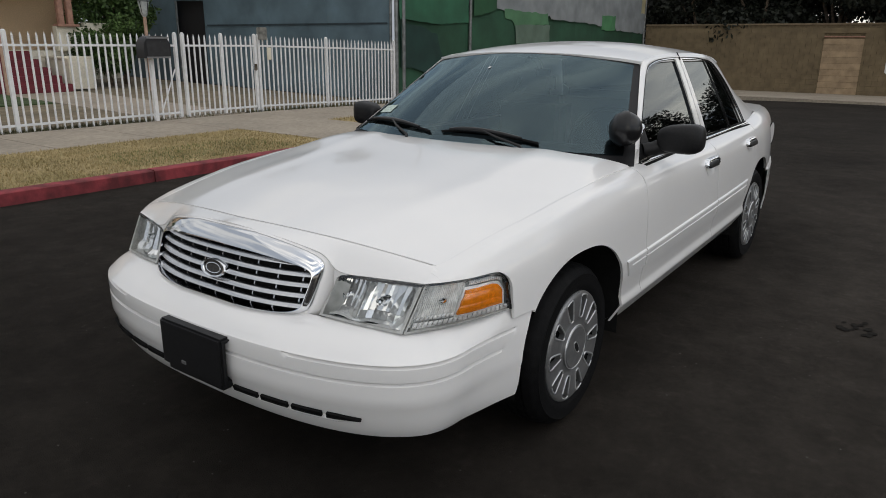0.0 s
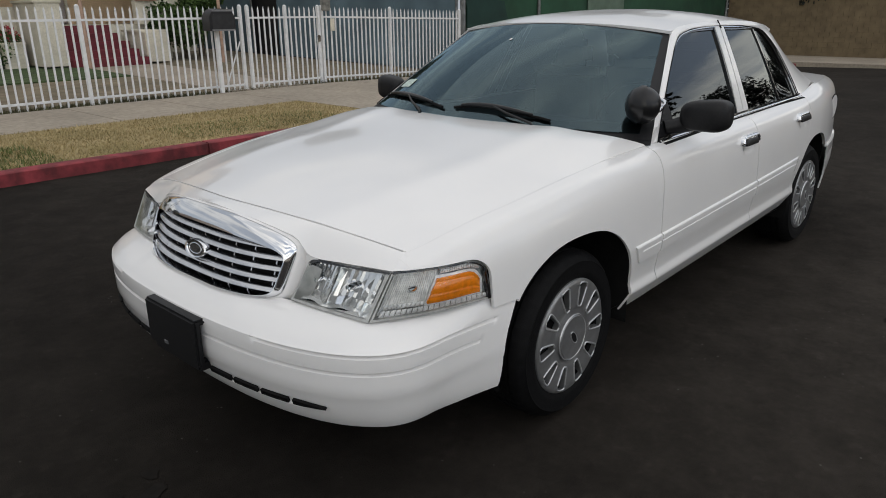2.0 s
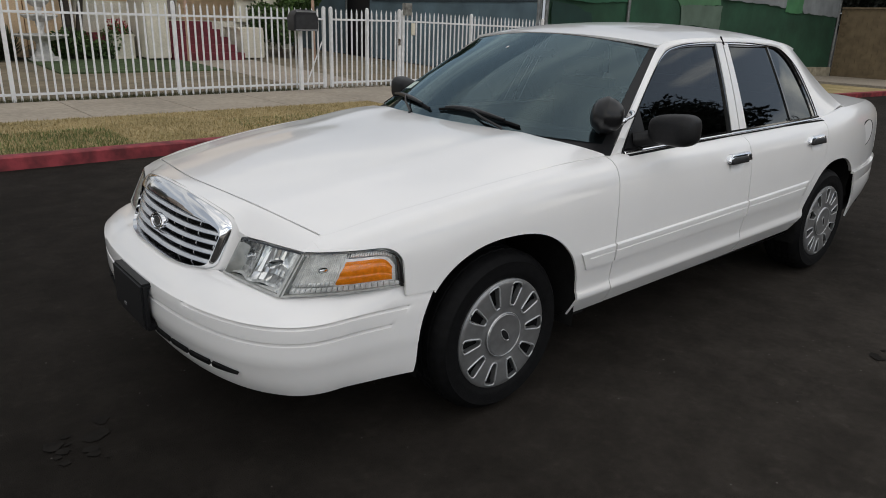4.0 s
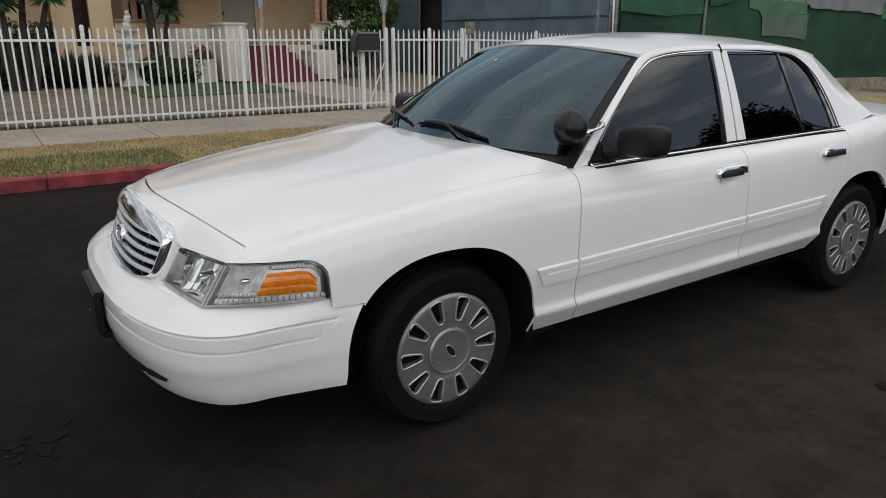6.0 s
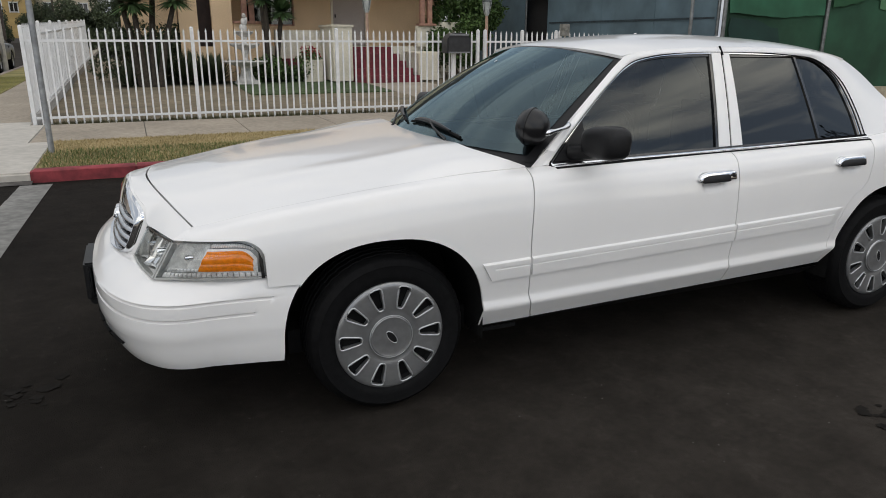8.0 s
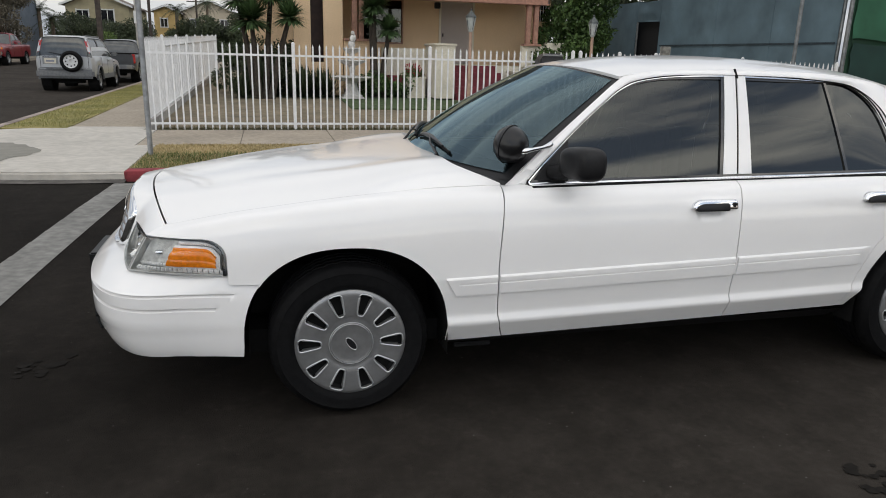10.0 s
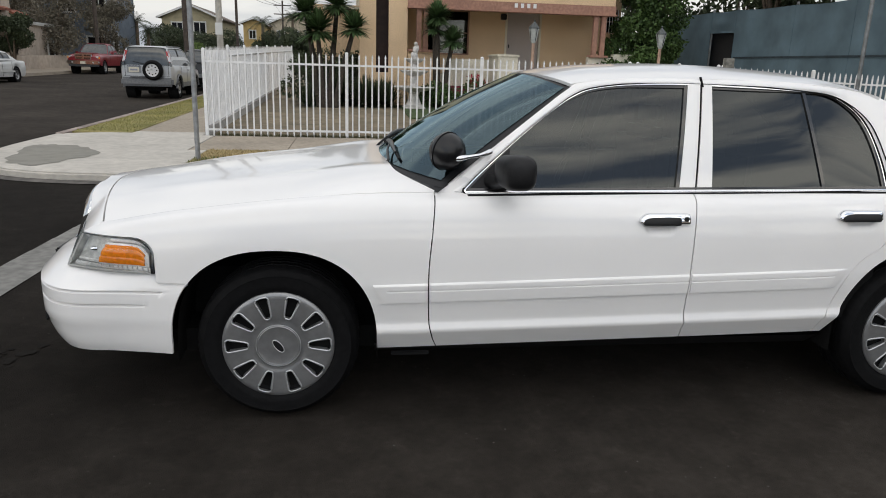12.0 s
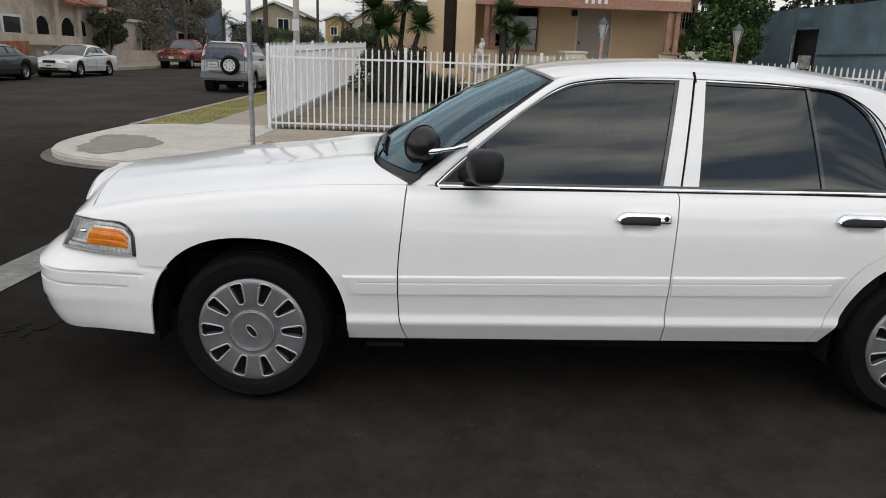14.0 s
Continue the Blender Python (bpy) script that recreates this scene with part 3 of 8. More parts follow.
    # sill below the doors
    part("sill", sheet(lambda a, b: Vector((0.40 + 2.06 * a, side * (0.895 - 0.09 * b), sill_z(1.0) + 0.0 - 0.07 * b + 0.006)), 4, 3, 0.0, flip=side < 0), BLACK, car)
    part("jacking_rail", boxes((0.56, side * 0.806, 0.240, 0.17, 0.014, 0.020), bevel=0.004), BLACK, car)
    # wheel housing
    for cx in (0, AXLE_R):
        def house(a, b, cx=cx):
            s = -0.08 + 1.16 * a
            th = math.pi * min(1.0, max(0.0, s))
            c, q = math.cos(th), max(0.0, math.sin(th))
            drop = 1.1 * (max(0.0, -s) + max(0.0, s - 1))
            x, z = cx + (R_ARCH + 0.002) * math.copysign(abs(c) ** 0.85, c), 0.345 + (R_ARCH - 0.002) * q ** 0.85 - drop
            y0 = side_y(x, max(z, 0.42)) - 0.014
            return Vector((x, side * (y0 + (0.555 - y0) * b), z))
        part("wheel_housing", sheet(house, 64, 4, 0.0, flip=side < 0), DARK, car, smooth=60)

    # door handles: a chrome shell tapering forward, dark grip let into it, lock at its rear end
    def handle_shell(hx, u0, u1, top, foot, rise, lean, inset):
        hz, n = handle_z(hx), 28
        bm = bmesh.new()
        rows = []
        for off, shrink in ((-0.006, 1.0), (rise * 0.75, 1.0), (rise, 0.90), (rise + 0.002, 0.70)):
            ring = []
            for k in range(2 * n):
                up = k < n
                s = k / (n - 1) if up else 1 - (k - n) / (n - 1)
                u = 0.5 - 0.5 * math.cos(math.pi * s)
                tail = max(0.0, 1 - max(0.0, (u - 0.94) / 0.06) ** 2) ** 0.5 * 0.4 + 0.6
                nose = max(0.0, 1 - (1 - min(1.0, u / (lean if up else 0.08))) ** 2) ** 0.5
                x = hx + (u0 + (u1 - u0) * u)
                low = -0.45 * foot
                z = (low + ((top if up else -foot) - low) * nose * tail) * shrink
                xm = hx + (u0 + u1) / 2
                ring.append(bm.verts.new((xm + (x - xm) * (1 - (1 - shrink) * 0.25), side * (side_y(x, hz + z) + off - inset), hz + z)))
            rows.append(ring)
        for r, q in zip(rows, rows[1:]):
            for k in range(2 * n):
                bm.faces.new([r[k], r[(k + 1) % (2 * n)], q[(k + 1) % (2 * n)], q[k]])
        bm.faces.new(rows[-1])
        bmesh.ops.remove_doubles(bm, verts=bm.verts, dist=0.0003)
        bmesh.ops.recalc_face_normals(bm, faces=bm.faces)
        return bm
    for hx, door, back in ((1.621, d1, 0.113), (2.535, d2, 0.096)):
        hz = handle_z(hx)
        handle = part("door_handle", handle_shell(hx, -0.113, back, 0.024, 0.019, 0.020, 0.24, 0.0), CHROME, door, "chrome door handle with dark grip", smooth=45)
        part("grip", handle_shell(hx, -0.100, back - (0.046 if hx < 2 else 0.012), 0.010, 0.025, 0.027, 0.34, 0.0), BLACK, handle, smooth=45)
        if hx < 2:
            lx, ly = hx + 0.091, side * (side_y(hx, hz) + 0.021)
            part("lock_cylinder", lathe([(0.0005, side * 0.004), (0.0085, side * 0.004), (0.0115, 0.0)], 16, "y", (lx, ly, hz + 0.002)), BLACK, handle, smooth=40)


# hood, header panel, cowl, roof, boot lid
def hood_z(x, y):
    e = half_w(x) - 0.118
    k = min(1.0, abs(y) / e)
    s = min(1.0, max(0.0, (x + 0.05) / 0.52))
    s = s * s * (3 - 2 * s)
    return belt(x) + (1 - s) * hood_rise(x) * (1 - k ** 2.2) + s * (0.068 - 0.0245 * k ** 6 - 0.0435 * k ** 10)


def hood_rear(y):
    """The rear edge of the hood, nearly straight, swept back at its ends."""
    return 0.604 - 0.130 * (1 - min(1.05, abs(y) / 0.80) ** 7.3)


def hood_at(a, b):
    q = 2 * b - 1
    xf = -0.704 - 0.136 * (1 - abs(q) ** 1.7)
    xr = hood_rear(q * 0.840)
    x = xf + (xr - xf) * a
    y = q * (half_w(x) - 0.122)
    z = hood_z(x, y)
    z += 0.010 * math.exp(-((abs(q) - 0.60) / 0.09) ** 2) * min(1, a * 2.0 + 0.2) * (0.6)
    return Vector((x, y, z))


part("hood", sheet(hood_at, 48, 72, 0.02, flip=False), PAINT, car, smooth=40)


NOSE_X = curve((0, -0.912), (0.25, -0.900), (0.36, -0.880), (0.43, -0.862), (0.47, -0.866), (0.60, -0.832), (0.764, -0.783))
NOSE_Z = curve((0, 0.891), (0.25, 0.873), (0.36, 0.853), (0.41, 0.837), (0.435, 0.820), (0.460, 0.798), (0.52, 0.785), (0.764, 0.785))


def header_at(a, b):
    q = 2 * b - 1
    xf = -0.712 - 0.136 * (1 - abs(q) ** 1.7)
    w0 = half_w(xf) - 0.122
    y0, y1 = q * w0, q * 0.764
    x1, z1 = NOSE_X(abs(y1)), NOSE_Z(abs(y1))
    z0 = hood_z(xf, y0)
    return Vector((xf + (x1 - xf) * a, y0 + (y1 - y0) * a, z0 + (z1 - z0) * a ** 1.25))


part("header_panel", sheet(header_at, 14, 72, 0.03, flip=True), PAINT, car, smooth=40)


def glass_side_y(z):
    k = (z - 0.99) / 0.44
    return 0.832 - 0.178 * k - 0.030 * k * k


def ws_at(a, b, off=0.0):
    q = 2 * b - 1
    y0, y1 = q * 0.848, q * 0.630
    x0 = 0.425 + 0.265 * abs(q) ** 2.4
    x1 = 1.185 + 0.075 * q * q
    z0 = 1.018 - 0.014 * q * q
    z1 = 1.462 - 0.055 * q * q
    bow = 0.028 * math.sin(math.pi * a) * (1 - q ** 4)
    return Vector((x0 + (x1 - x0) * a - bow * 0.4 - off * 0.5, y0 + (y1 - y0) * a, z0 + (z1 - z0) * a + bow + off * 0.85))


pane = part("windshield", sheet(lambda a, b: ws_at(0.03 + 0.955 * a, 0.025 + 0.95 * b), 20, 28, 0.004), WINDSHIELD, car, "tinted sloping windshield", smooth=60)
ws_rim = bmesh.new()
sheet(lambda a, b: ws_at(-0.02 + 1.03 * a, 0.0 + 0.028 * b, -0.004), 20, 2, 0.0, bm=ws_rim)
sheet(lambda a, b: ws_at(-0.02 + 1.03 * a, 0.972 + 0.028 * b, -0.004), 20, 2, 0.0, bm=ws_rim)
sheet(lambda a, b: ws_at(0.955 + 0.05 * a, b, -0.004), 2, 28, 0.0, bm=ws_rim)
# foot band: black border, widened to cover the dark dashboard reflection
sheet(lambda a, b: ws_at(-0.06 + (0.145 + 0.055 * (2 * b - 1) ** 4) * a, b, -0.006), 3, 28, 0.0, bm=ws_rim)
part("windshield_seal", ws_rim, BLACK, car)


def cowl_at(a, b):
    q = 2 * b - 1
    p = ws_at(0.0, b)
    y = q * 0.836
    xr = hood_rear(y)
    z0 = hood_z(xr, y) - 0.018
    return Vector((xr - 0.03 + (p.x + 0.05 - xr) * a, y, z0 + (p.z - 0.012 - z0) * a))


part("cowl", sheet(cowl_at, 6, 56, 0.0), SATIN, car, smooth=40)

roof_edge_z = curve((1.18, 1.408), (1.3, 1.430), (1.5, 1.450), (1.95, 1.462), (2.4, 1.450), (2.64, 1.434), (2.86, 1.388))


def roof_at(a, b):
    q = 2 * b - 1
    x0 = 1.195 + 0.07 * q * q
    x1 = 2.86 - 0.06 * q * q
    x = x0 + (x1 - x0) * a
    ze = roof_edge_z(x)
    w = glass_side_y(ze) - 0.15 * max(0.0, x - 2.35) ** 1.5 + 0.004
    return Vector((x, q * w, ze + (0.052 + 0.016 * math.sin(math.pi * a)) * (1 - abs(q) ** 2.4)))


part("roof", sheet(roof_at, 30, 36, 0.014), PAINT, car, smooth=40)


def back_at(a, b):
    q = 2 * b - 1
    return Vector((2.83 + 0.46 * a - 0.07 * q * q, q * (0.545 + 0.19 * a), 1.425 - 0.365 * a + 0.030 * math.sin(math.pi * a) * (1 - q * q) - 0.03 * q * q * (1 - a)))


part("rear_window", sheet(back_at, 12, 20, 0.004), TINTED, car, "dark tinted rear window", smooth=60)


def boot_at(a, b):
    q = 2 * b - 1
    x = 3.24 + 1.00 * a
    w = half_w(x) - 0.125
    return Vector((x, q * w, belt(x) + 0.045 * (1 - abs(q) ** 2.4) * (1 - 0.4 * a)))


part("boot_lid", sheet(boot_at, 14, 24, 0.02), PAINT, car, smooth=40)
part("tail_panel", sheet(lambda a, b: Vector((4.22 + 0.07 * math.sin(math.pi * (1 - a) * 0.5), (2 * b - 1) * (0.57 + 0.03 * a), 1.0 - 0.42 * a)), 8, 12, 0.02), PAINT, car, smooth=40)

# greenhouse sides: pillars and window frames
UP_IN = [(0.772, 0.976), (0.828, 1.030), (1.012, 1.188), (1.172, 1.307), (1.270, 1.367), (1.365, 1.402), (1.55, 1.424), (1.80, 1.430), (2.05, 1.426), (2.30, 1.420), (2.48, 1.409), (2.602, 1.354), (2.668, 1.278), (2.699, 1.180), (2.713, 1.085), (2.716, 0.998)]
UP_OUT = [(0.712, 0.980), (0.765, 1.036), (0.935, 1.165), (1.095, 1.285), (1.222, 1.378), (1.31, 1.432), (1.52, 1.454), (1.80, 1.463), (2.05, 1.464), (2.36, 1.456), (2.64, 1.434), (2.83, 1.392), (2.98, 1.318), (3.08, 1.222), (3.18, 1.120), (3.26, 1.048)]
in_x, in_z = curve(*[(i, p[0]) for i, p in enumerate(UP_IN)]), curve(*[(i, p[1]) for i, p in enumerate(UP_IN)])
out_x, out_z = curve(*[(i, p[0]) for i, p in enumerate(UP_OUT)]), curve(*[(i, p[1]) for i, p in enumerate(UP_OUT)])


def taper(x, z):
    """The greenhouse draws in towards the rear, most at the roof."""
    up = min(1.0, max(0.0, (z - 1.0) / 0.4))
    return 0.17 * max(0.0, x - 2.35) ** 1.5 * up + 0.24 * max(0.0, x - 2.74) ** 1.3 * (0.2 + 0.8 * up)


def rim_off(t, d):
    """A point at a distance outward from the edge of the window opening."""
    a, b = Vector((in_x(t), in_z(t))), Vector((out_x(t), out_z(t)))
    p = a + (b - a).normalized() * d
    return p.x, p.y


def rim(t, k):
    """A point between the window opening (k 0) and the outer edge of the greenhouse side (k 1)."""
    return in_x(t) + (out_x(t) - in_x(t)) * k, in_z(t) + (out_z(t) - in_z(t)) * k


for side in (-1, 1):
    def on_side(x, z, off=0.0):
        return Vector((x, side * (glass_side_y(z) - taper(x, z) + off), z))
    part("roof_pillar", sheet(lambda a, b: on_side(*rim(15 * a, 0.05 + 0.95 * b), 0.010 * math.sin(math.pi * min(1, b * 1.1)) + 0.002), 75, 6, 0.02, flip=side > 0), PAINT, car, smooth=40)
    def ret(a, b):
        p = on_side(*rim(5.3 * a, 1.0), 0.002)
        q_ = ws_at(min(1.0, 0.02 + 0.98 * a), 0.0 if side < 0 else 1.0, 0.002)
        return p.lerp(q_, b)
    part("pillar_return", sheet(lambda a, b: ret(a, 0.86 * b), 24, 3, 0.0, flip=side > 0), PAINT, car, smooth=60)
    def foot(a, b):
        p = [Vector(q) for q in ((0.640, 0.850, 0.962), (0.752, 0.846, 0.962), (0.796, 0.830, 1.030), (0.762, 0.834, 1.040))]
        q = (p[0] * (1 - a) + p[1] * a) * (1 - b) + (p[3] * (1 - a) + p[2] * a) * b
        return Vector((q.x, side * q.y, q.z))
    part("pillar_foot", sheet(foot, 6, 6, 0.01, flip=side > 0), PAINT, car, smooth=60)
    part("windshield_moulding", sheet(lambda a, b: ret(a, 0.86 + 0.18 * b), 24, 1, 0.0, flip=side > 0), GLOSSBLACK, car, smooth=60)
    part("roof_gap", sheet(lambda a, b: on_side(1.876 + 0.010 * a - 0.004 * b, 1.428 + 0.042 * b, 0.013), 1, 5, 0.004, flip=side > 0), DARK, car)
    part("window_seal", sheet(lambda a, b: on_side(*rim_off(0.12 + 14.88 * a, -0.010 + 0.014 * b), 0.001), 75, 1, 0.008, flip=side > 0), GLOSSBLACK, car, smooth=40)
    part("window_trim", sheet(lambda a, b: on_side(*rim_off(0.1 + 14.9 * a, 0.003 + 0.007 * b), 0.0075), 75, 1, 0.008, flip=side > 0), CHROME, car, "thin chrome window trim", smooth=40)
    part("trim_gap", sheet(lambda a, b: on_side(*rim_off(0.1 + 14.9 * a, 0.0102 + 0.0055 * b), 0.0105), 75, 1, 0.006, flip=side > 0), DARK, car)
    # both run round the lower front corner into the belt line
    def corner_arc(r0, r1, lift=0.0):
        def at(a, b):
            th, r = radians(134 + 137 * a), r0 + (r1 - r0) * b
            return on_side(0.783 + r * math.cos(th), 0.9835 + r * math.sin(th), 0.0075 + 0.0072 * a + lift)
        return at
    part("window_trim", sheet(corner_arc(0.0045, 0.0130), 20, 2, 0.008, flip=side < 0), CHROME, car, smooth=60)
    part("trim_gap", sheet(corner_arc(0.0125, 0.0195, 0.002), 20, 2, 0.006, flip=side < 0), DARK, car)
    part("frame_seam", sheet(lambda a, b: on_side(*rim_off(10.2 + 4.75 * a, 0.012 + 0.024 * min(1.0, a * 2.5) + 0.003 * b), 0.0125), 40, 1, 0.005, flip=side > 0), DARK, car)

    def belt_line(z0, z1, off, x0=0.783, x1=2.755):
        return lambda a, b: Vector((x0 + (x1 - x0) * a, side * (glass_side_y(0.985) + off - 0.003 * b), z0 + (z1 - z0) * b + 0.026 * a))
    part("belt_trim", sheet(lambda a, b: belt_line(0.969, 0.9805, 0.0185)(a, b) + Vector((0, side * 0.0035 * math.sin(math.pi * b), 0)), 20, 5, 0.012, flip=side > 0), CHROME, car, "thin chrome belt trim", smooth=60)

    def under_belt(a, b):
        p = belt_line(0.9640, 0.9695, 0.0215)(a, b)
        y = max(abs(p.y), side_y(p.x, p.z) + 0.003)
        return Vector((p.x, side * y, p.z))
    part("belt_gap", sheet(under_belt, 40, 2, 0.010, flip=side > 0), DARK, car)
    part("belt_seal", sheet(belt_line(0.981, 0.990, 0.0085), 20, 1, 0.012, flip=side > 0), GLOSSBLACK, car)

    def upright(x0b, x1b, x0t, x1t, off):
        def at(a, b):
            z = 0.984 + 0.452 * b
            k = b
            xl, xr = x0b + (x0t - x0b) * k, x1b + (x1t - x1b) * k
            return on_side(xl + (xr - xl) * a, z, off)
        return at
    part("door_pillar", sheet(upright(1.722, 1.794, 1.814, 1.873, 0.008), 2, 12, 0.014, flip=side > 0), PAINT, car, smooth=40)
    part("door_pillar", sheet(upright(1.804, 1.874, 1.884, 1.928, 0.008), 2, 12, 0.014, flip=side > 0), PAINT, car, smooth=40)
    part("pillar_seal", sheet(upright(1.706, 1.726, 1.798, 1.818, 0.004), 1, 12, 0.010, flip=side > 0), GLOSSBLACK, car)
    part("pillar_seal", sheet(upright(1.791, 1.807, 1.871, 1.887, 0.002), 1, 12, 0.010, flip=side > 0), DARK, car)
    part("quarter_divider", sheet(upright(2.410, 2.426, 2.370, 2.386, 0.001), 1, 12, 0.010, flip=side > 0), GLOSSBLACK, car)

    def side_glass(x0, x1, z0=0.978, off=-0.006):
        def top(x):
            lo, hi = 0.0, 15.0
            for _ in range(30):
                mid = (lo + hi) / 2
                lo, hi = (mid, hi) if in_x(mid) < x else (lo, mid)
            return in_z(lo)

        def at(a, b):
            x = x0 + (x1 - x0) * a
            z = z0 + (max(z0 + 0.01, top(x)) - z0) * b
            return on_side(x, z, off)
        return at
    part("mirror_sail", sheet(side_glass(0.782, 0.975, 0.980, 0.0005), 12, 8, 0.008, flip=side > 0), BLACK, car, "black triangle behind the mirror", smooth=40)
    part("front_window", sheet(side_glass(0.780, 1.815), 30, 10, 0.004, flip=side > 0), TINTFRONT, car, "dark tinted front side window", smooth=60)
    part("rear_side_window", sheet(side_glass(1.825, 2.42), 20, 10, 0.004, flip=side > 0), TINTED, car, "dark tinted rear side window", smooth=60)
    part("quarter_window", sheet(side_glass(2.42, 2.704), 20, 10, 0.004, flip=side > 0), TINTED, car, "dark tinted quarter window", smooth=60)

# inner shell, floor, seats and wheel seen dimly through the glass
part("floor_pan", boxes((1.6, 0, 0.30, 4.4, 1.5, 0.10), (-0.35, 0, 0.42, 0.9, 1.1, 0.30), (3.7, 0, 0.45, 0.8, 1.4, 0.4)), DARK, car)
part("dashboard", boxes((0.98, 0, 0.90, 0.42, 1.50, 0.16), bevel=0.05), CLOTH, car, smooth=40)
for sy in (-0.40, 0.40):
    part("front_seat", boxes((1.85, sy, 0.56, 0.55, 0.52, 0.24), (2.08, sy, 0.86, 0.18, 0.52, 0.62), (2.12, sy, 1.25, 0.10, 0.26, 0.18), bevel=0.06), CLOTH, car, smooth=50)
part("rear_seat", boxes((2.75, 0, 0.56, 0.5, 1.3, 0.24), (3.05, 0, 0.86, 0.2, 1.3, 0.6), bevel=0.06), CLOTH, car, smooth=50)
wheel_ring = [(1.38 + 0.19 * math.sin(t) * 0.35, -0.40 + 0.19 * math.cos(t), 0.98 + 0.19 * math.sin(t) * 0.93) for t in [2 * math.pi * k / 32 for k in range(33)]]
part("steering_wheel", tube(wheel_ring, 0.014, 8, caps=False), BLACK, car, smooth=60)
part("interior_mirror", boxes((1.13, 0, 1.36, 0.04, 0.22, 0.05), bevel=0.015), CLOTH, car, smooth=40)
for sy in (-0.86, 0.86):
    part("door_card", boxes((1.7, sy, 0.68, 2.0, 0.03, 0.56)), DARK, car)
part("inspection_sticker", sheet(lambda a, b: ws_at(0.235 + 0.085 * a, 0.866 + 0.080 * b, 0.003), 2, 2), mat("pale_green_paper", (0.55, 0.66, 0.60), 0.7, 0, 90, 0.3), car, "pale green sticker")
part("small_sticker", sheet(lambda a, b: ws_at(0.765 + 0.022 * a, 0.586 + 0.010 * b, 0.003), 1, 1), WHITEIRON, car)

# wipers: a flat black blade with its carrier and a bent arm
for tip, mid, heel, root in (((0.125, 0.965), (0.140, 0.785), (0.085, 0.590), (0.035, 0.665)), ((0.095, 0.545), (0.118, 0.415), (0.066, 0.232), (0.030, 0.275))):
    def along(s, lift, tip=tip, mid=mid, heel=heel):
        a_ = tip[0] * (1 - s) ** 2 + (4 * mid[0] - tip[0] - heel[0]) * s * (1 - s) + heel[0] * s * s
        b_ = tip[1] * (1 - s) ** 2 + (4 * mid[1] - tip[1] - heel[1]) * s * (1 - s) + heel[1] * s * s
        return ws_at(a_, b_, lift)
    carrier = part("wiper", tube([along(0.12 + 0.76 * k / 12, 0.020) for k in range(13)], [0.006 + 0.007 * math.sin(math.pi * k / 12) for k in range(13)], 8), SATIN, car, "black wiper", smooth=60)
    part("wiper_blade", tube([along(k / 16, 0.009) for k in range(17)], 0.0075, 6), RUBBER, carrier)
    part("wiper_arm", tube([along(0.5, 0.028), ws_at((mid[0] + root[0]) / 2, (mid[1] + root[1]) / 2 + 0.01, 0.024), ws_at(root[0], root[1], 0.014), ws_at(0.005, root[1] - 0.008, 0.008)], [0.005, 0.006, 0.007, 0.008], 8), SATIN, carrier, smooth=60)

# front bumper
def bumper_plan(u):
    """From the near wheel arch (u 0) round the nose to the far arch (u 1)."""
    s = abs(2 * u - 1)
    sg = -1 if u < 0.5 else 1
    if s > 0.72:
        k = (s - 0.72) / 0.28
        return -0.70 + 0.32 * k, sg * (0.882 + 0.036 * k ** 1.5)
    th = s / 0.72 * math.pi / 2
    return -0.70 - 0.405 * math.cos(th) ** 0.75, sg * 0.882 * math.sin(th) ** 0.81


# top to foot: inset, height
BUMP = [(0.150, 0.643), (0.118, 0.638), (0.090, 0.630), (0.064, 0.618), (0.040, 0.603), (0.021, 0.587), (0.009, 0.575), (0.002, 0.5688), (0.0195, 0.5640), (0.000, 0.5555), (-0.001, 0.535), (0.000, 0.5122), (0.0190, 0.5074), (0.000, 0.4985), (0.000, 0.46), (0.001, 0.428), (0.008, 0.414), (0.015, 0.38), (0.029, 0.340), (0.041, 0.314), (0.052, 0.297)]
nb = len(BUMP) - 1


def bumper_at(a, b):
    x, y = bumper_plan(a)
    xa, ya = bumper_plan(max(0, a - 0.006))
    xb, yb = bumper_plan(min(1, a + 0.006))
    d = Vector((xb - xa, yb - ya, 0)).normalized()
    inn = Vector((-d.y, d.x, 0))
    inn = inn if inn.x * (0.0 - x) + inn.y * (0 - y) > 0 else -inn
    j = round(b * nb)
    off, z = BUMP[j]
    s = abs(2 * a - 1)
    fade = max(0, s - 0.925) / 0.012 + max(0, 0.22 - s) / 0.03 if j == 8 else max(0, s - 0.875) / 0.012 if j == 12 else 0
    off -= (0.0185 if j == 8 else 0.019) * min(1, fade)
    off += {14: 0.001, 15: -0.001, 16: -0.003, 17: -0.008, 18: -0.014, 19: -0.019, 20: -0.022}.get(j, 0.0) * min(1, max(0, s - 0.48) / 0.34)
    k = max(0, (s - 0.72) / 0.28)
    off *= (1 - 0.85 * min(1, max(0, (s - 0.62) / 0.24))) if j < 7 else 1 - 0.35 * k
    if j < 6:
        off -= 0.013 * (1 - j / 6) * (1 - min(1, max(0, (s - 0.135) / 0.035)))
    # rear end follows the wheel arch, with a small kink at half height
    e = min(1.0, max(0.0, (k - 0.705) / 0.05))
    z = min(z, 0.645 - 0.0415 * e * e * (3 - 2 * e))
    if k > 0:
        e = 1 - min(1, max(0, z - 0.345) / (R_ARCH - 0.004)) ** 2.35
        end = -0.426 * max(e, 0) ** (1 / 2.35) - 0.003 if z > 0.345 else -0.429 - 0.12 * (0.345 - z)
        x = -0.70 + (end + 0.70) * k
    return Vector((x, y, z)) + inn * off


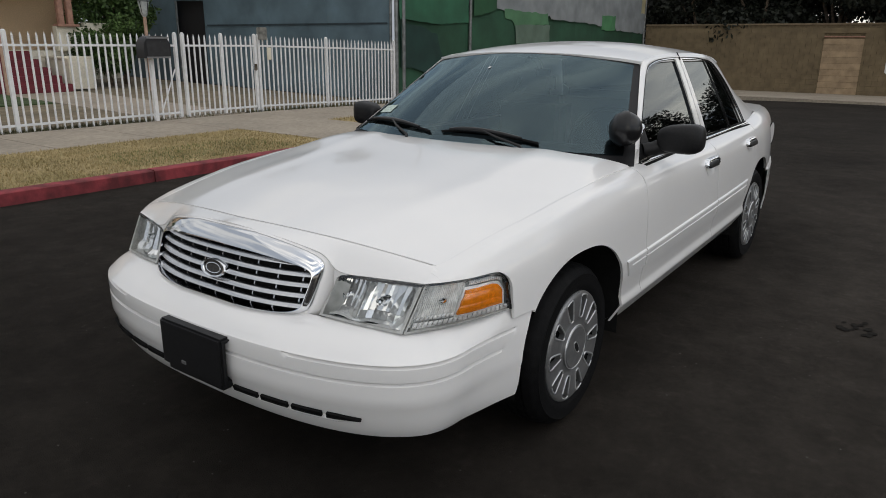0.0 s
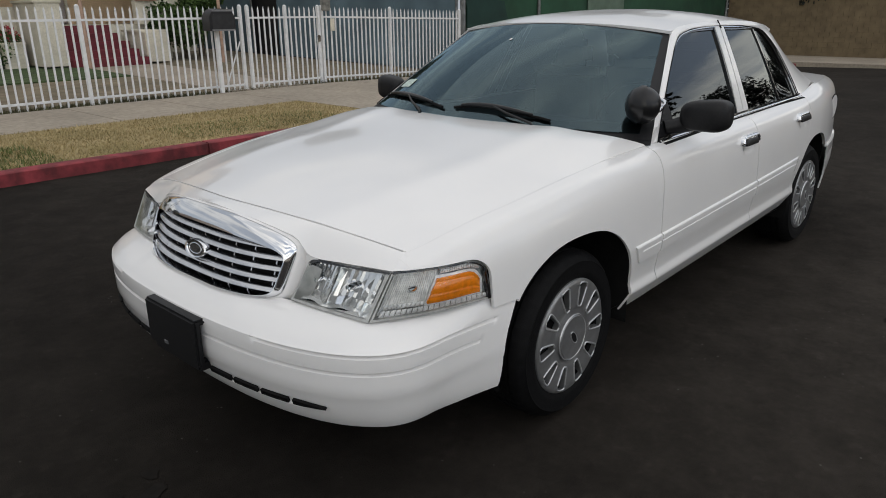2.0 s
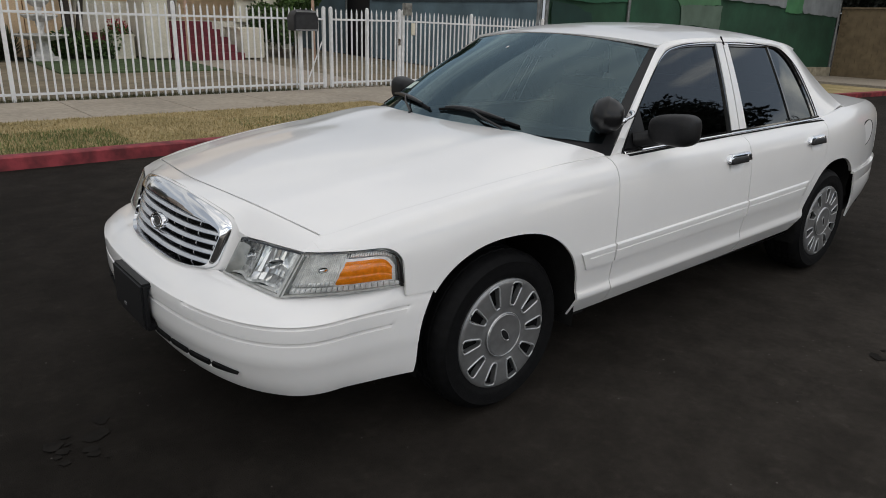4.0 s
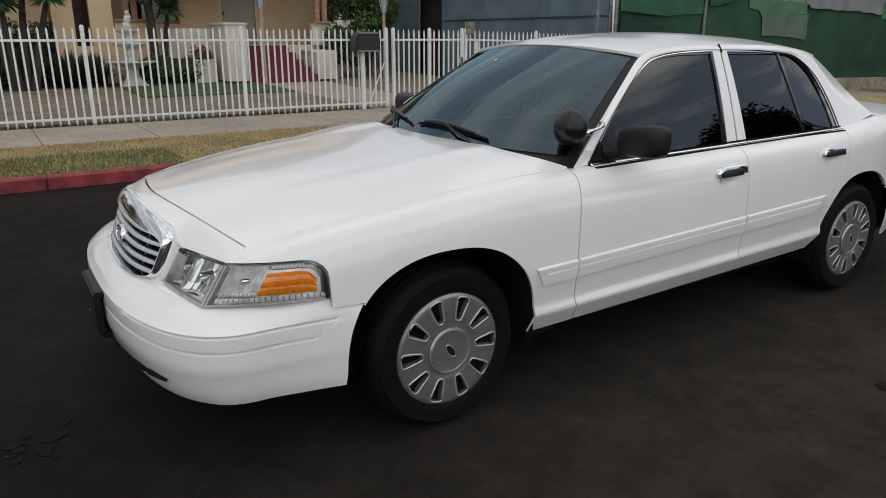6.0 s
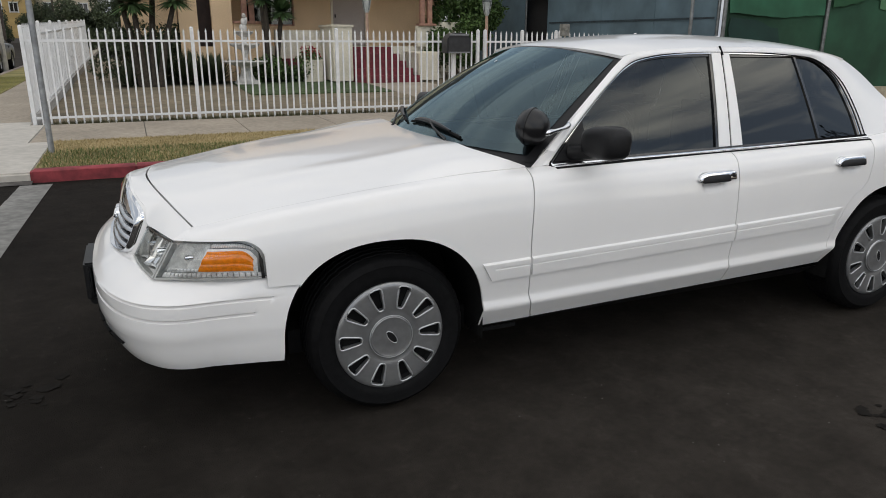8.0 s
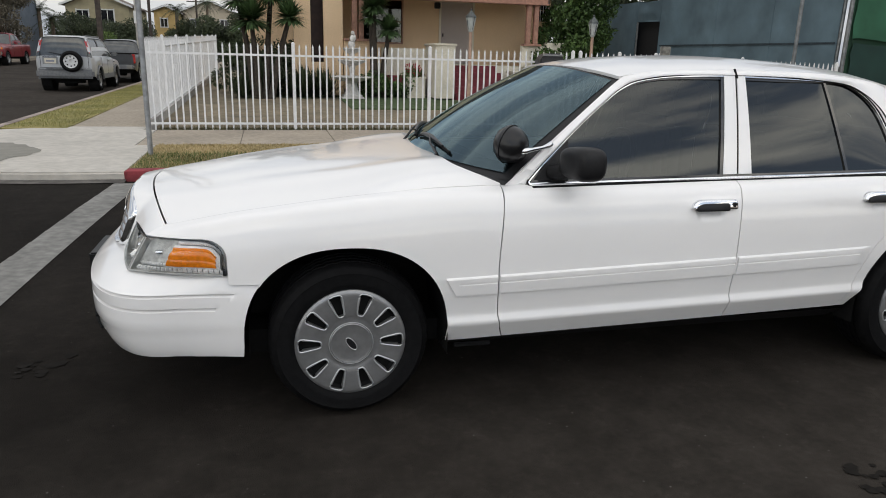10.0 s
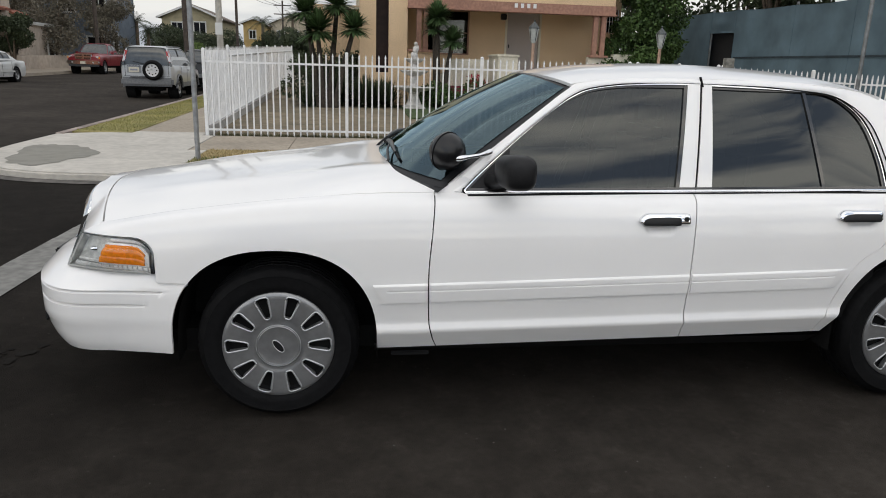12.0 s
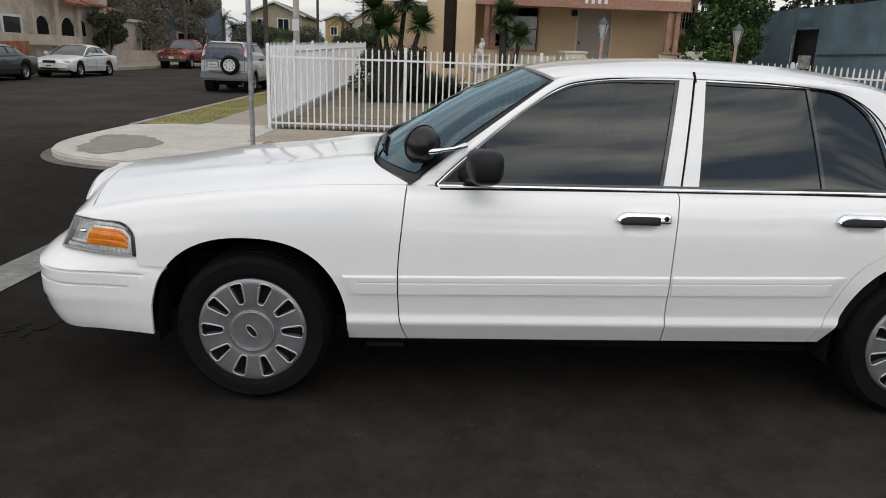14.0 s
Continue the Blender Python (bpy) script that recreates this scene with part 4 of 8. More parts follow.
bumper = part("front_bumper", sheet(bumper_at, 240, nb, 0.010, flip=False), PAINT, car, smooth=30)
# lower air slots: dark plates on the skin stand in for shaded openings
for sg in (-1, 1):
    for k in range(4):
        y0, y1 = 0.20 + 0.125 * k, 0.20 + 0.125 * k + 0.108
        def slot(a, b, sg=sg, y0=y0, y1=y1, k=k):
            y = y0 + (y1 - y0) * a
            u = math.asin(min(1, (y / 0.882) ** 1.235)) / (math.pi / 2) * 0.72
            u = 0.5 + sg * u / 2
            x, yy = bumper_plan(u)
            tp = 0.028 * (1 - max(0, a - 0.3) * (0.9 if k == 3 else 0.0))
            xa, ya = bumper_plan(u - 0.006)
            xb, yb = bumper_plan(u + 0.006)
            nn = Vector((yb - ya, xa - xb, 0)).normalized()
            nn = nn if nn.x > 0 else -nn
            return Vector((x, yy, 0.3785 + (b - 0.5) * tp * 0.62)) + nn * (0.0148 - 0.005 * b)
        part("air_slot", sheet(slot, 8, 2, 0.01, flip=sg < 0), DARK, bumper)
# white lip under the slots
for sg in (-1, 1):
    def slot_lip(k, sg=sg):
        y = 0.185 + 0.485 * k / 24
        u = 0.5 + sg * math.asin((y / 0.882) ** 1.235) / (math.pi / 2) * 0.36
        (x, yy), (xa, ya), (xb, yb) = bumper_plan(u), bumper_plan(u - 0.006), bumper_plan(u + 0.006)
        nn = Vector((yb - ya, xa - xb, 0)).normalized()
        nn = nn if nn.x > 0 else -nn
        return Vector((x, yy, 0.3610 + 0.006 * max(0, k - 21) / 3)) + nn * (0.0215 + 0.006 * max(0, k - 20) / 4)
    part("slot_lip", tube([slot_lip(k) for k in range(25)], 0.0095, 10), PAINT, bumper, smooth=60)
# black plate bracket
part("plate_bracket", boxes((-1.126, -0.035, 0.474, 0.026, 0.335, 0.166), (-1.110, -0.035, 0.552, 0.060, 0.335, 0.022), (-1.104, -0.035, 0.386, 0.05, 0.30, 0.04), bevel=0.008), BLACK, bumper, "black plastic licence plate bracket", smooth=40)
part("bolt", boxes((-1.140, 0.005, 0.425, 0.004, 0.026, 0.014), bevel=0.002), SILVER, bumper, smooth=40)


# grille
def grille_pt(y, z, out=0.0):
    x = -0.978 + 0.075 * (abs(y) / 0.42) ** 2.8 + 0.35 * (z - 0.73)
    return Vector((x - out, y, z))


def grille_rim(t, inside=0.0, top=0.0, foot=0.0, out=0.0):
    """A point on the rounded outline of the grille, drawn in by the given widths."""
    c, s = math.cos(2 * math.pi * t), math.sin(2 * math.pi * t)
    u, v = math.copysign(abs(c) ** 0.29, c), math.copysign(abs(s) ** 0.29, s)
    y = u * (0.419 + 0.013 * v - inside)
    zt, zb = 0.884 - 0.054 * u * u - top * (1 - 0.42 * u * u), 0.634 + foot
    return grille_pt(y, zb + (zt - zb) * (v + 1) / 2, out)


def rim_band(rows, n=120):
    bm = bmesh.new()
    g = [[bm.verts.new(grille_rim((k + 0.5) / n, *r)) for r in rows] for k in range(n)]
    for k in range(n):
        r, q = g[k], g[(k + 1) % n]
        for j in range(len(rows) - 1):
            bm.faces.new([r[j], q[j], q[j + 1], r[j + 1]])
    bmesh.ops.recalc_face_normals(bm, faces=bm.faces)
    return bm


grille = part("grille", sheet(lambda a, b: grille_pt(-0.402 + 0.804 * a, 0.632 + (0.225 - 0.045 * (2 * a - 1) ** 2) * b, -0.030 + 0.012 * b), 16, 6, flip=True), DARK, car, "chrome grille with horizontal bars")
part("grille_frame", rim_band([(0, 0, 0, -0.03), (0, 0, 0, 0.002), (0.005, 0.008, 0.003, 0.009), (0.013, 0.028, 0.008, 0.015), (0.016, 0.046, 0.010, 0.019), (0.019, 0.056, 0.011, 0.019), (0.020, 0.058, 0.012, -0.03)]), CHROME, grille, "broad chrome grille surround", smooth=38)
part("grille_surround", rim_band([(0.001, 0.001, 0.001, -0.03), (-0.001, -0.001, -0.001, -0.004), (-0.004, -0.003, -0.004, -0.003), (-0.012, -0.005, -0.008, -0.008), (-0.022, -0.004, -0.012, -0.018), (-0.028, 0.004, -0.016, -0.026), (-0.032, 0.012, -0.020, -0.036)]), PAINT, car, smooth=40)
for k in range(5):
    z = 0.668 + 0.0335 * k

    def bar(a, b, z=z):
        y = -0.397 + 0.794 * a
        o, h = ((-0.020, -0.004), (0.003, -0.0080), (0.008, -0.005), (0.005, 0.0055), (-0.006, 0.0080), (-0.020, 0.0080))[round(b * 5)]
        return grille_pt(y, z + h, o)
    part("grille_bar", sheet(bar, 24, 5, flip=True), BARMETAL, grille, smooth=50)
for k in range(9):
    y = -0.36 + 0.09 * k
    rib_top = 0.820 - 0.030 * (y / 0.42) ** 2
    part("grille_rib", sheet(lambda a, b, y=y, rib_top=rib_top: grille_pt(y + 0.005 * (a - 0.5), 0.645 + (rib_top - 0.645) * b, -0.015), 1, 3, 0.016, flip=True), BARMETAL, grille)
er = []
emb = bmesh.new()
for rr, o in ((1.0, -0.004), (1.0, 0.016), (0.95, 0.020), (0.82, 0.019), (0.78, 0.012), (0.02, 0.013)):
    er.append([emb.verts.new(grille_pt(0.066 * rr * math.cos(t), 0.738 + 0.030 * rr * math.sin(t), o)) for t in [2 * math.pi * k / 40 for k in range(40)]])
for r, q in zip(er, er[1:]):
    for k in range(40):
        emb.faces.new([r[k], r[(k + 1) % 40], q[(k + 1) % 40], q[k]])
bmesh.ops.recalc_face_normals(emb, faces=emb.faces)
badge = part("badge", emb, CHROME, grille, "oval chrome badge with dark face", smooth=30)
face = bmesh.new()
face.faces.new([face.verts.new(grille_pt(0.051 * math.cos(t), 0.738 + 0.0232 * math.sin(t), 0.0145)) for t in [2 * math.pi * k / 40 for k in range(40)]])
part("badge_face", face, mat("dark_enamel", (0.03, 0.032, 0.035), 0.2, 0, 40, 0.3, coat=0.5), badge)
part("badge_relief", tube([grille_pt(0.038 * math.cos(t), 0.738 + 0.0165 * math.sin(t), 0.0155) for t in [2 * math.pi * k / 32 for k in range(33)]], 0.0022, 6, caps=False), CHROME, badge, smooth=60)

# head lamps and corner lamps
PRISM = mat("pale_prism_facet", (0.66, 0.665, 0.65), 0.32, 0.30, 40, 0.25)
PALELAMP = mat("pale_lamp_inside", (0.62, 0.63, 0.62), 0.25, 0.2, 30, 0.15)
RIMGREY = mat("grey_lens_rim", (0.46, 0.465, 0.45), 0.3, 0, 30, 0.2)
MIRRORED = mat("mirrored_lamp_facet", (0.95, 0.955, 0.95), 0.09, 0.72, 30, 0.10)


def beads(fn, n, a0, a1, b0, b1, depth, parent, side, name="bead_row"):
    """A row of small bright pillow facets."""
    bm = bmesh.new()
    for i in range(n):
        u0, u1 = a0 + (a1 - a0) * (i + 0.06) / n, a0 + (a1 - a0) * (i + 0.94) / n
        sheet(lambda a, b: fn(u0 + (u1 - u0) * a, b0 + (b1 - b0) * b, depth - 0.006 * math.sin(math.pi * a) * math.sin(math.pi * b)), 4, 4, 0.004, flip=side > 0, bm=bm)
    part(name, bm, FACET, parent, smooth=50)


def facets(fn, deep, na, nf, a0, a1, b0, b1, ta, tb, seed, stagger=0.0):
    """A wall of small flat mirrors, each leaning its own way."""
    rng = random.Random(seed)
    bm = bmesh.new()
    for i in range(na):
        lift = rng.uniform(0, stagger)
        for j in range(nf):
            u0, u1 = a0 + (a1 - a0) * i / na, a0 + (a1 - a0) * (i + 0.97) / na
            v0 = b0 + (b1 - b0) * min(1, max(0, j + lift)) / nf
            v1 = b0 + (b1 - b0) * min(1, j + lift + 0.97) / nf
            if v1 > b1 or v1 - v0 < 0.01:
                v1 = b1
            x, y = rng.uniform(-ta, ta), rng.uniform(-0.5 * tb, 1.5 * tb)
            mid = deep((u0 + u1) / 2, (v0 + v1) / 2)
            vs = [bm.verts.new(fn(u, v, 0.35 * mid + 0.65 * deep(u, v) + x * sx + y * sy)) for u, v, sx, sy in ((u0, v0, -1, -1), (u1, v0, 1, -1), (u1, v1, 1, 1), (u0, v1, -1, 1))]
            bm.faces.new(vs)
    return bm


for side in (-1, 1):
    def quad(p00, p10, p11, p01, bulge, trim=0):
        c = [Vector((p[0], side * p[1], p[2])) for p in (p00, p10, p11, p01)]

        def at(a, b, dep=0.0, m=0.0, cut=trim):
            a, b = m + (1 - 2 * m) * a, m + (1 - 2 * m) * b
            p = (c[0] * (1 - a) + c[1] * a) * (1 - b) + (c[3] * (1 - a) + c[2] * a) * b
            if cut == 1:
                t = min(1.0, max(0, (a - 0.73) / 0.27))
                p.z -= 0.070 * (1 - math.sqrt(1 - t * t)) * b
            if cut == 2:
                t = min(1.0, max(0, (0.13 - a) / 0.13))
                p.z = p.z + 0.0 - 0.045 * (1 - math.sqrt(1 - t * t)) * b
            n = Vector((-1.0, side * 0.75, 0.1)).normalized()
            return p + n * (bulge * math.sin(math.pi * a) * (0.6 + 0.4 * math.sin(math.pi * b)) - dep)
        return at
    hl = quad((-0.928, 0.446, 0.650), (-0.868, 0.738, 0.637), (-0.787, 0.758, 0.780), (-0.868, 0.462, 0.780), 0.014, 2)
    co = quad((-0.864, 0.743, 0.637), (-0.481, 0.900, 0.643), (-0.484, 0.890, 0.782), (-0.783, 0.763, 0.780), 0.050, 1)

    # two chrome bowls side by side, broken into large uneven facets
    def bowls(a, b):
        w = 1.0 / (1 + math.exp(-(a - 0.44) * 60))
        r1 = ((a - 0.24) / 0.26) ** 2 + ((b - 0.52) / 0.62) ** 2
        r2 = ((a - 0.71) / 0.34) ** 2 + ((b - 0.50) / 0.62) ** 2
        d1, d2 = 0.060 * max(0, 1 - r1), 0.066 * max(0, 1 - r2)
        fl = 0.0045 * math.sin(13 * a + 2.2 * math.sin(5 * b)) * math.sin(9 * b + 3 * a) + 0.003 * abs(math.sin(16 * a + 1.0)) + 0.002 * abs(math.sin(14 * b))
        return hl(a, b, 0.024 + d1 * (1 - w) + d2 * w + fl, 0.02)
    lamp = part("headlamp", sheet(bowls, 48, 28, flip=side > 0), REFLECTOR, car, "clear headlamp with faceted chrome reflector", smooth=14)
    def bowl_depth(a, b):
        w = 1.0 / (1 + math.exp(-(a - 0.44) * 60))
        r1 = ((a - 0.24) / 0.26) ** 2 + ((b - 0.52) / 0.62) ** 2
        r2 = ((a - 0.71) / 0.34) ** 2 + ((b - 0.50) / 0.62) ** 2
        return 0.018 + 0.060 * max(0, 1 - r1) * (1 - w) + 0.066 * max(0, 1 - r2) * w
    part("reflector_facets", facets(hl, bowl_depth, 7, 6, 0.06, 0.43, 0.09, 0.93, 0.0045, 0.0035, 11), MIRRORED, lamp, "mirrored facets")
    part("reflector_facets", facets(hl, bowl_depth, 6, 5, 0.45, 0.95, 0.09, 0.93, 0.0055, 0.0040, 5), MIRRORED, lamp, "mirrored facets")
    part("lens", sheet(lambda a, b: hl(a, b), 14, 8, 0.03, flip=side > 0), LENS, lamp, smooth=60)
    bw = bmesh.new()
    sheet(lambda a, b: hl(a, b * 0.055, -0.002), 14, 1, 0.05, bm=bw, flip=side > 0)
    sheet(lambda a, b: hl(a * 0.035, b, -0.002), 1, 8, 0.05, bm=bw, flip=side > 0)
    sheet(lambda a, b: hl(0.965 + 0.038 * a, b, -0.002), 1, 8, 0.05, bm=bw, flip=side > 0)
    part("lens_rim", bw, RIMGREY, lamp, smooth=30)
    part("lamp_gasket", sheet(lambda a, b: hl(a, 0.968 + b * 0.038, -0.003), 14, 1, 0.02, flip=side > 0), GLOSSBLACK, lamp)
    part("lamp_corner", sheet(lambda a, b: hl(0.16 * a - 0.01, 1.0, 0.0).lerp(hl(0.16 * a - 0.01, 1.0, 0.0, 0.0, 0) + Vector((0.004, 0, 0.010)), b), 12, 2, 0.01, flip=side > 0), PAINT, lamp, smooth=40)
    nose = [header_at(s / 6, 0.0 if side < 0 else 1.0) for s in range(7)]
    wing = [Vector((x, side * side_y(x, z), z)) for x, z in [(-0.716 - 0.028 * s / 6, belt(-0.716 - 0.028 * s / 6) * (1 - s / 6) + 0.786 * s / 6) for s in range(7)]]
    part("nose_corner", sheet(lambda a, b: nose[round(a * 6)].lerp(wing[round(a * 6)], b) + Vector((0, 0, 0.0005)), 6, 3, flip=side < 0), PAINT, car, smooth=60)
    c0 = hl(0.70, 0.52, 0.070)
    part("bulb_shield", lathe([(0.0, -0.042), (0.011, -0.040), (0.014, -0.030), (0.014, 0.03)], 20, "x", c0), CHROME, lamp, smooth=40)
    c1 = hl(0.26, 0.52, 0.078)
    part("bulb_shield", lathe([(0.0, -0.045), (0.013, -0.043), (0.016, -0.032), (0.016, 0.02)], 20, "x", c1), CHROME, lamp, smooth=40)

    # corner lamp: fluted inner half, bead rows, amber block with a pale border
    def flutes(a, b):
        k = 0.40 * a
        return co(0.03 + 0.97 * a if a > 2 else 0.03 + 0.45 * a, 0.05 + 0.90 * b, 0.034 + 0.012 * math.sin(math.pi * a) - 0.0040 * abs(math.sin(math.pi * 15 * a)) - 0.0018 * math.sin(19 * b + 7 * a))
    corner = part("corner_lamp", sheet(lambda a, b: co(a, b, 0.048, 0.02), 30, 10, flip=side > 0), PALELAMP, car, "clear corner lamp with amber reflector", smooth=10)
    part("fluted_reflector", sheet(flutes, 120, 14, flip=side > 0), FLUTE, corner, smooth=25)
    part("flute_facets", facets(co, lambda a, b: 0.024, 22, 13, 0.03, 0.46, 0.19, 0.94, 0.0013, 0.0012, 23, 0.9), PRISM, corner, "fine clear prisms")
    beads(co, 20, 0.05, 0.97, 0.055, 0.185, 0.012, corner, side)
    beads(co, 9, 0.06, 0.42, 0.20, 0.30, 0.020, corner, side)
    beads(co, 17, 0.50, 0.90, 0.86, 0.965, 0.012, corner, side)
    c2 = co(0.27, 0.58, 0.030)
    part("bulb", lathe([(0.0, -0.020), (0.008, -0.016), (0.011, -0.004), (0.010, 0.010)], 14, "x", c2), CHROME, corner, smooth=40)

    def amber_at(a, b, m=0.0, dep=0.0):
        ca, cb = 2 * a - 1, 2 * b - 1
        a0, a1 = 0.445 - m * 0.5, 0.905 + m * 0.4
        b0, b1 = 0.235 - m, 0.775 + m
        rise = 0.40 * max(0, ca - 0.62) ** 2 / 0.144 * max(0, b - 0.2)
        aa = a0 + (a1 - a0) * a + 0.045 * (1 - a) * b
        return co(aa, b0 + (b1 - b0) * b * (1 - 0.30 * max(0, (a - 0.80) / 0.20) ** 2), 0.012 + dep - 0.0045 * abs(math.sin(2.2 * math.pi * b + 0.5)) ** 0.6 * (1 if m == 0 else 0) - 0.004 * math.sin(math.pi * a))
    part("amber_border", sheet(lambda a, b: amber_at(a, b, 0.05, 0.006), 20, 8, 0.012, flip=side > 0), FACET, corner, smooth=40)
    part("amber_reflector", sheet(amber_at, 24, 24, 0.02, flip=side > 0), AMBER, corner, "amber side reflector", smooth=40)
    part("lens", sheet(lambda a, b: co(a, b), 30, 8, 0.03, flip=side > 0), LENS, corner, smooth=60)
    bw = bmesh.new()
    sheet(lambda a, b: co(a, b * 0.045, -0.002), 30, 1, 0.04, bm=bw, flip=side > 0)
    sheet(lambda a, b: co(a * 0.018, b, -0.002), 1, 8, 0.04, bm=bw, flip=side > 0)
    part("lens_rim", bw, RIMGREY, corner, smooth=30)
    bw = bmesh.new()
    sheet(lambda a, b: co(a, 0.978 + b * 0.030, -0.003), 40, 1, 0.012, bm=bw, flip=side > 0)
    sheet(lambda a, b: co(0.978 + a * 0.026, b, -0.003), 1, 8, 0.012, bm=bw, flip=side > 0)
    part("lamp_gasket", bw, GLOSSBLACK, corner)

# bay behind the lamps
part("front_support", sheet(lambda a, b: Vector((-0.76 + 0.10 * abs(2 * a - 1), (2 * a - 1) * 0.78, 0.50 + 0.28 * b)), 8, 3, flip=True), DARK, car)

# rear bumper with moulding
rb = [(0.10, 0.66), (0.03, 0.655), (0.0, 0.63), (0.0, 0.56), (0.008, 0.552), (0.0, 0.544), (0.0, 0.47), (0.02, 0.40), (0.09, 0.30)]


def rbump(a, b):
    s = abs(2 * a - 1)
    sg = -1 if a < 0.5 else 1
    off, z = rb[round(b * 8)]
    if s > 0.4:
        k = (s - 0.4) / 0.6
        z = min(z, 0.622) if k > 0.3 else z
        e = 1 - min(1, max(0, z - 0.345) / (R_ARCH - 0.004)) ** 2.35
        x = 4.15 + (AXLE_R + R_ARCH * e ** (1 / 2.35) + 0.003 - 4.15) * k
        off *= 1 - 0.8 * max(0, k - 0.3) / 0.7
        z = min(z, 0.622) if k > 0.3 else z
        return Vector((x, sg * (half_w(x) + 0.012 - off), z))
    q = s / 0.4
    return Vector((4.15 + (0.16 - off) * (1 - q ** 2.4) ** 0.6, sg * (half_w(4.15) + 0.012 - off) * q, z))


part("rear_bumper", sheet(rbump, 60, 8, 0.010, flip=True), PAINT, car, smooth=40)
for side in (-1, 1):
    part("tail_lamp", sheet(lambda a, b: Vector((4.262 - 0.12 * max(0, a - 0.7) / 0.3, side * (0.35 + 0.30 * a), 0.72 + 0.16 * b)), 10, 3, 0.03, flip=side < 0), mat("red_lens", (0.35, 0.01, 0.012), 0.15, 0, 30, 0.2, coat=0.8), car, smooth=40)
part("fuel_door_gap", lathe([(0.083, 0.0), (0.089, -0.0035), (0.089, 0.004)], 40, "y", (3.48, -side_y(3.48, 0.86) - 0.001, 0.86)), DARK, car)
part("fuel_door", sheet(lambda a, b: Vector((3.48 + 0.085 * math.cos(2 * math.pi * a) * (0.02 + 0.98 * b), -side_y(3.48, 0.86) - 0.003, 0.86 + 0.085 * math.sin(2 * math.pi * a) * (0.02 + 0.98 * b))), 32, 3, 0.004, flip=True), PAINT, car, smooth=30)

# wing mirrors and spotlight
for side in (-1, 1):
    mm = bmesh.new()
    bmesh.ops.create_uvsphere(mm, u_segments=32, v_segments=20, radius=1)
    for v in mm.verts:
        x, y, z = [math.copysign(abs(c) ** 0.60, c) for c in v.co]
        inner = 0.5 - 0.5 * y
        v.co = Vector((0.952 + (0.070 - 0.012 * inner) * x + 0.018 * y, side * (0.968 + 0.102 * y), 1.083 + (0.076 - 0.014 * inner) * z - 0.006 * inner))
    if side < 0:
        bmesh.ops.reverse_faces(mm, faces=mm.faces)
    mirror = part("wing_mirror", mm, BLACK, car, "black plastic wing mirror", smooth=60)
    part("mirror_arm", tube([(0.885, side * 0.812, 1.018), (0.915, side * 0.850, 1.026), (0.940, side * 0.890, 1.040), (0.948, side * 0.930, 1.060)], [0.034, 0.034, 0.040, 0.050], 14), BLACK, mirror, smooth=60)
bowl = []
for k in range(13):
    a = math.pi / 2 * k / 12
    bowl.append((0.080 * math.cos(a) ** 0.85 if k < 12 else 0.0005, -0.080 * math.sin(a)))
prof = [(0.0005, 0.062), (0.035, 0.058), (0.060, 0.044), (0.075, 0.022), (0.082, 0.012), (0.084, 0.0)] + bowl
sb = lathe(prof, 36, "y")
bmesh.ops.transform(sb, matrix=pose(0.700, -0.783, 1.137, 10, 0, 38), verts=sb.verts)
spot = part("spotlight", sb, SATIN, car, "round black spotlight on a chrome arm", smooth=40)
part("spotlight_arm", tube([(0.722, -0.832, 1.112), (0.738, -0.842, 1.115), (0.756, -0.842, 1.117), (0.785, -0.836, 1.121), (0.835, -0.826, 1.128), (0.865, -0.812, 1.134), (0.885, -0.790, 1.138)], [0.010, 0.014, 0.013, 0.008, 0.007, 0.011, 0.013], 14), CHROME, spot, "chrome arm", smooth=60)


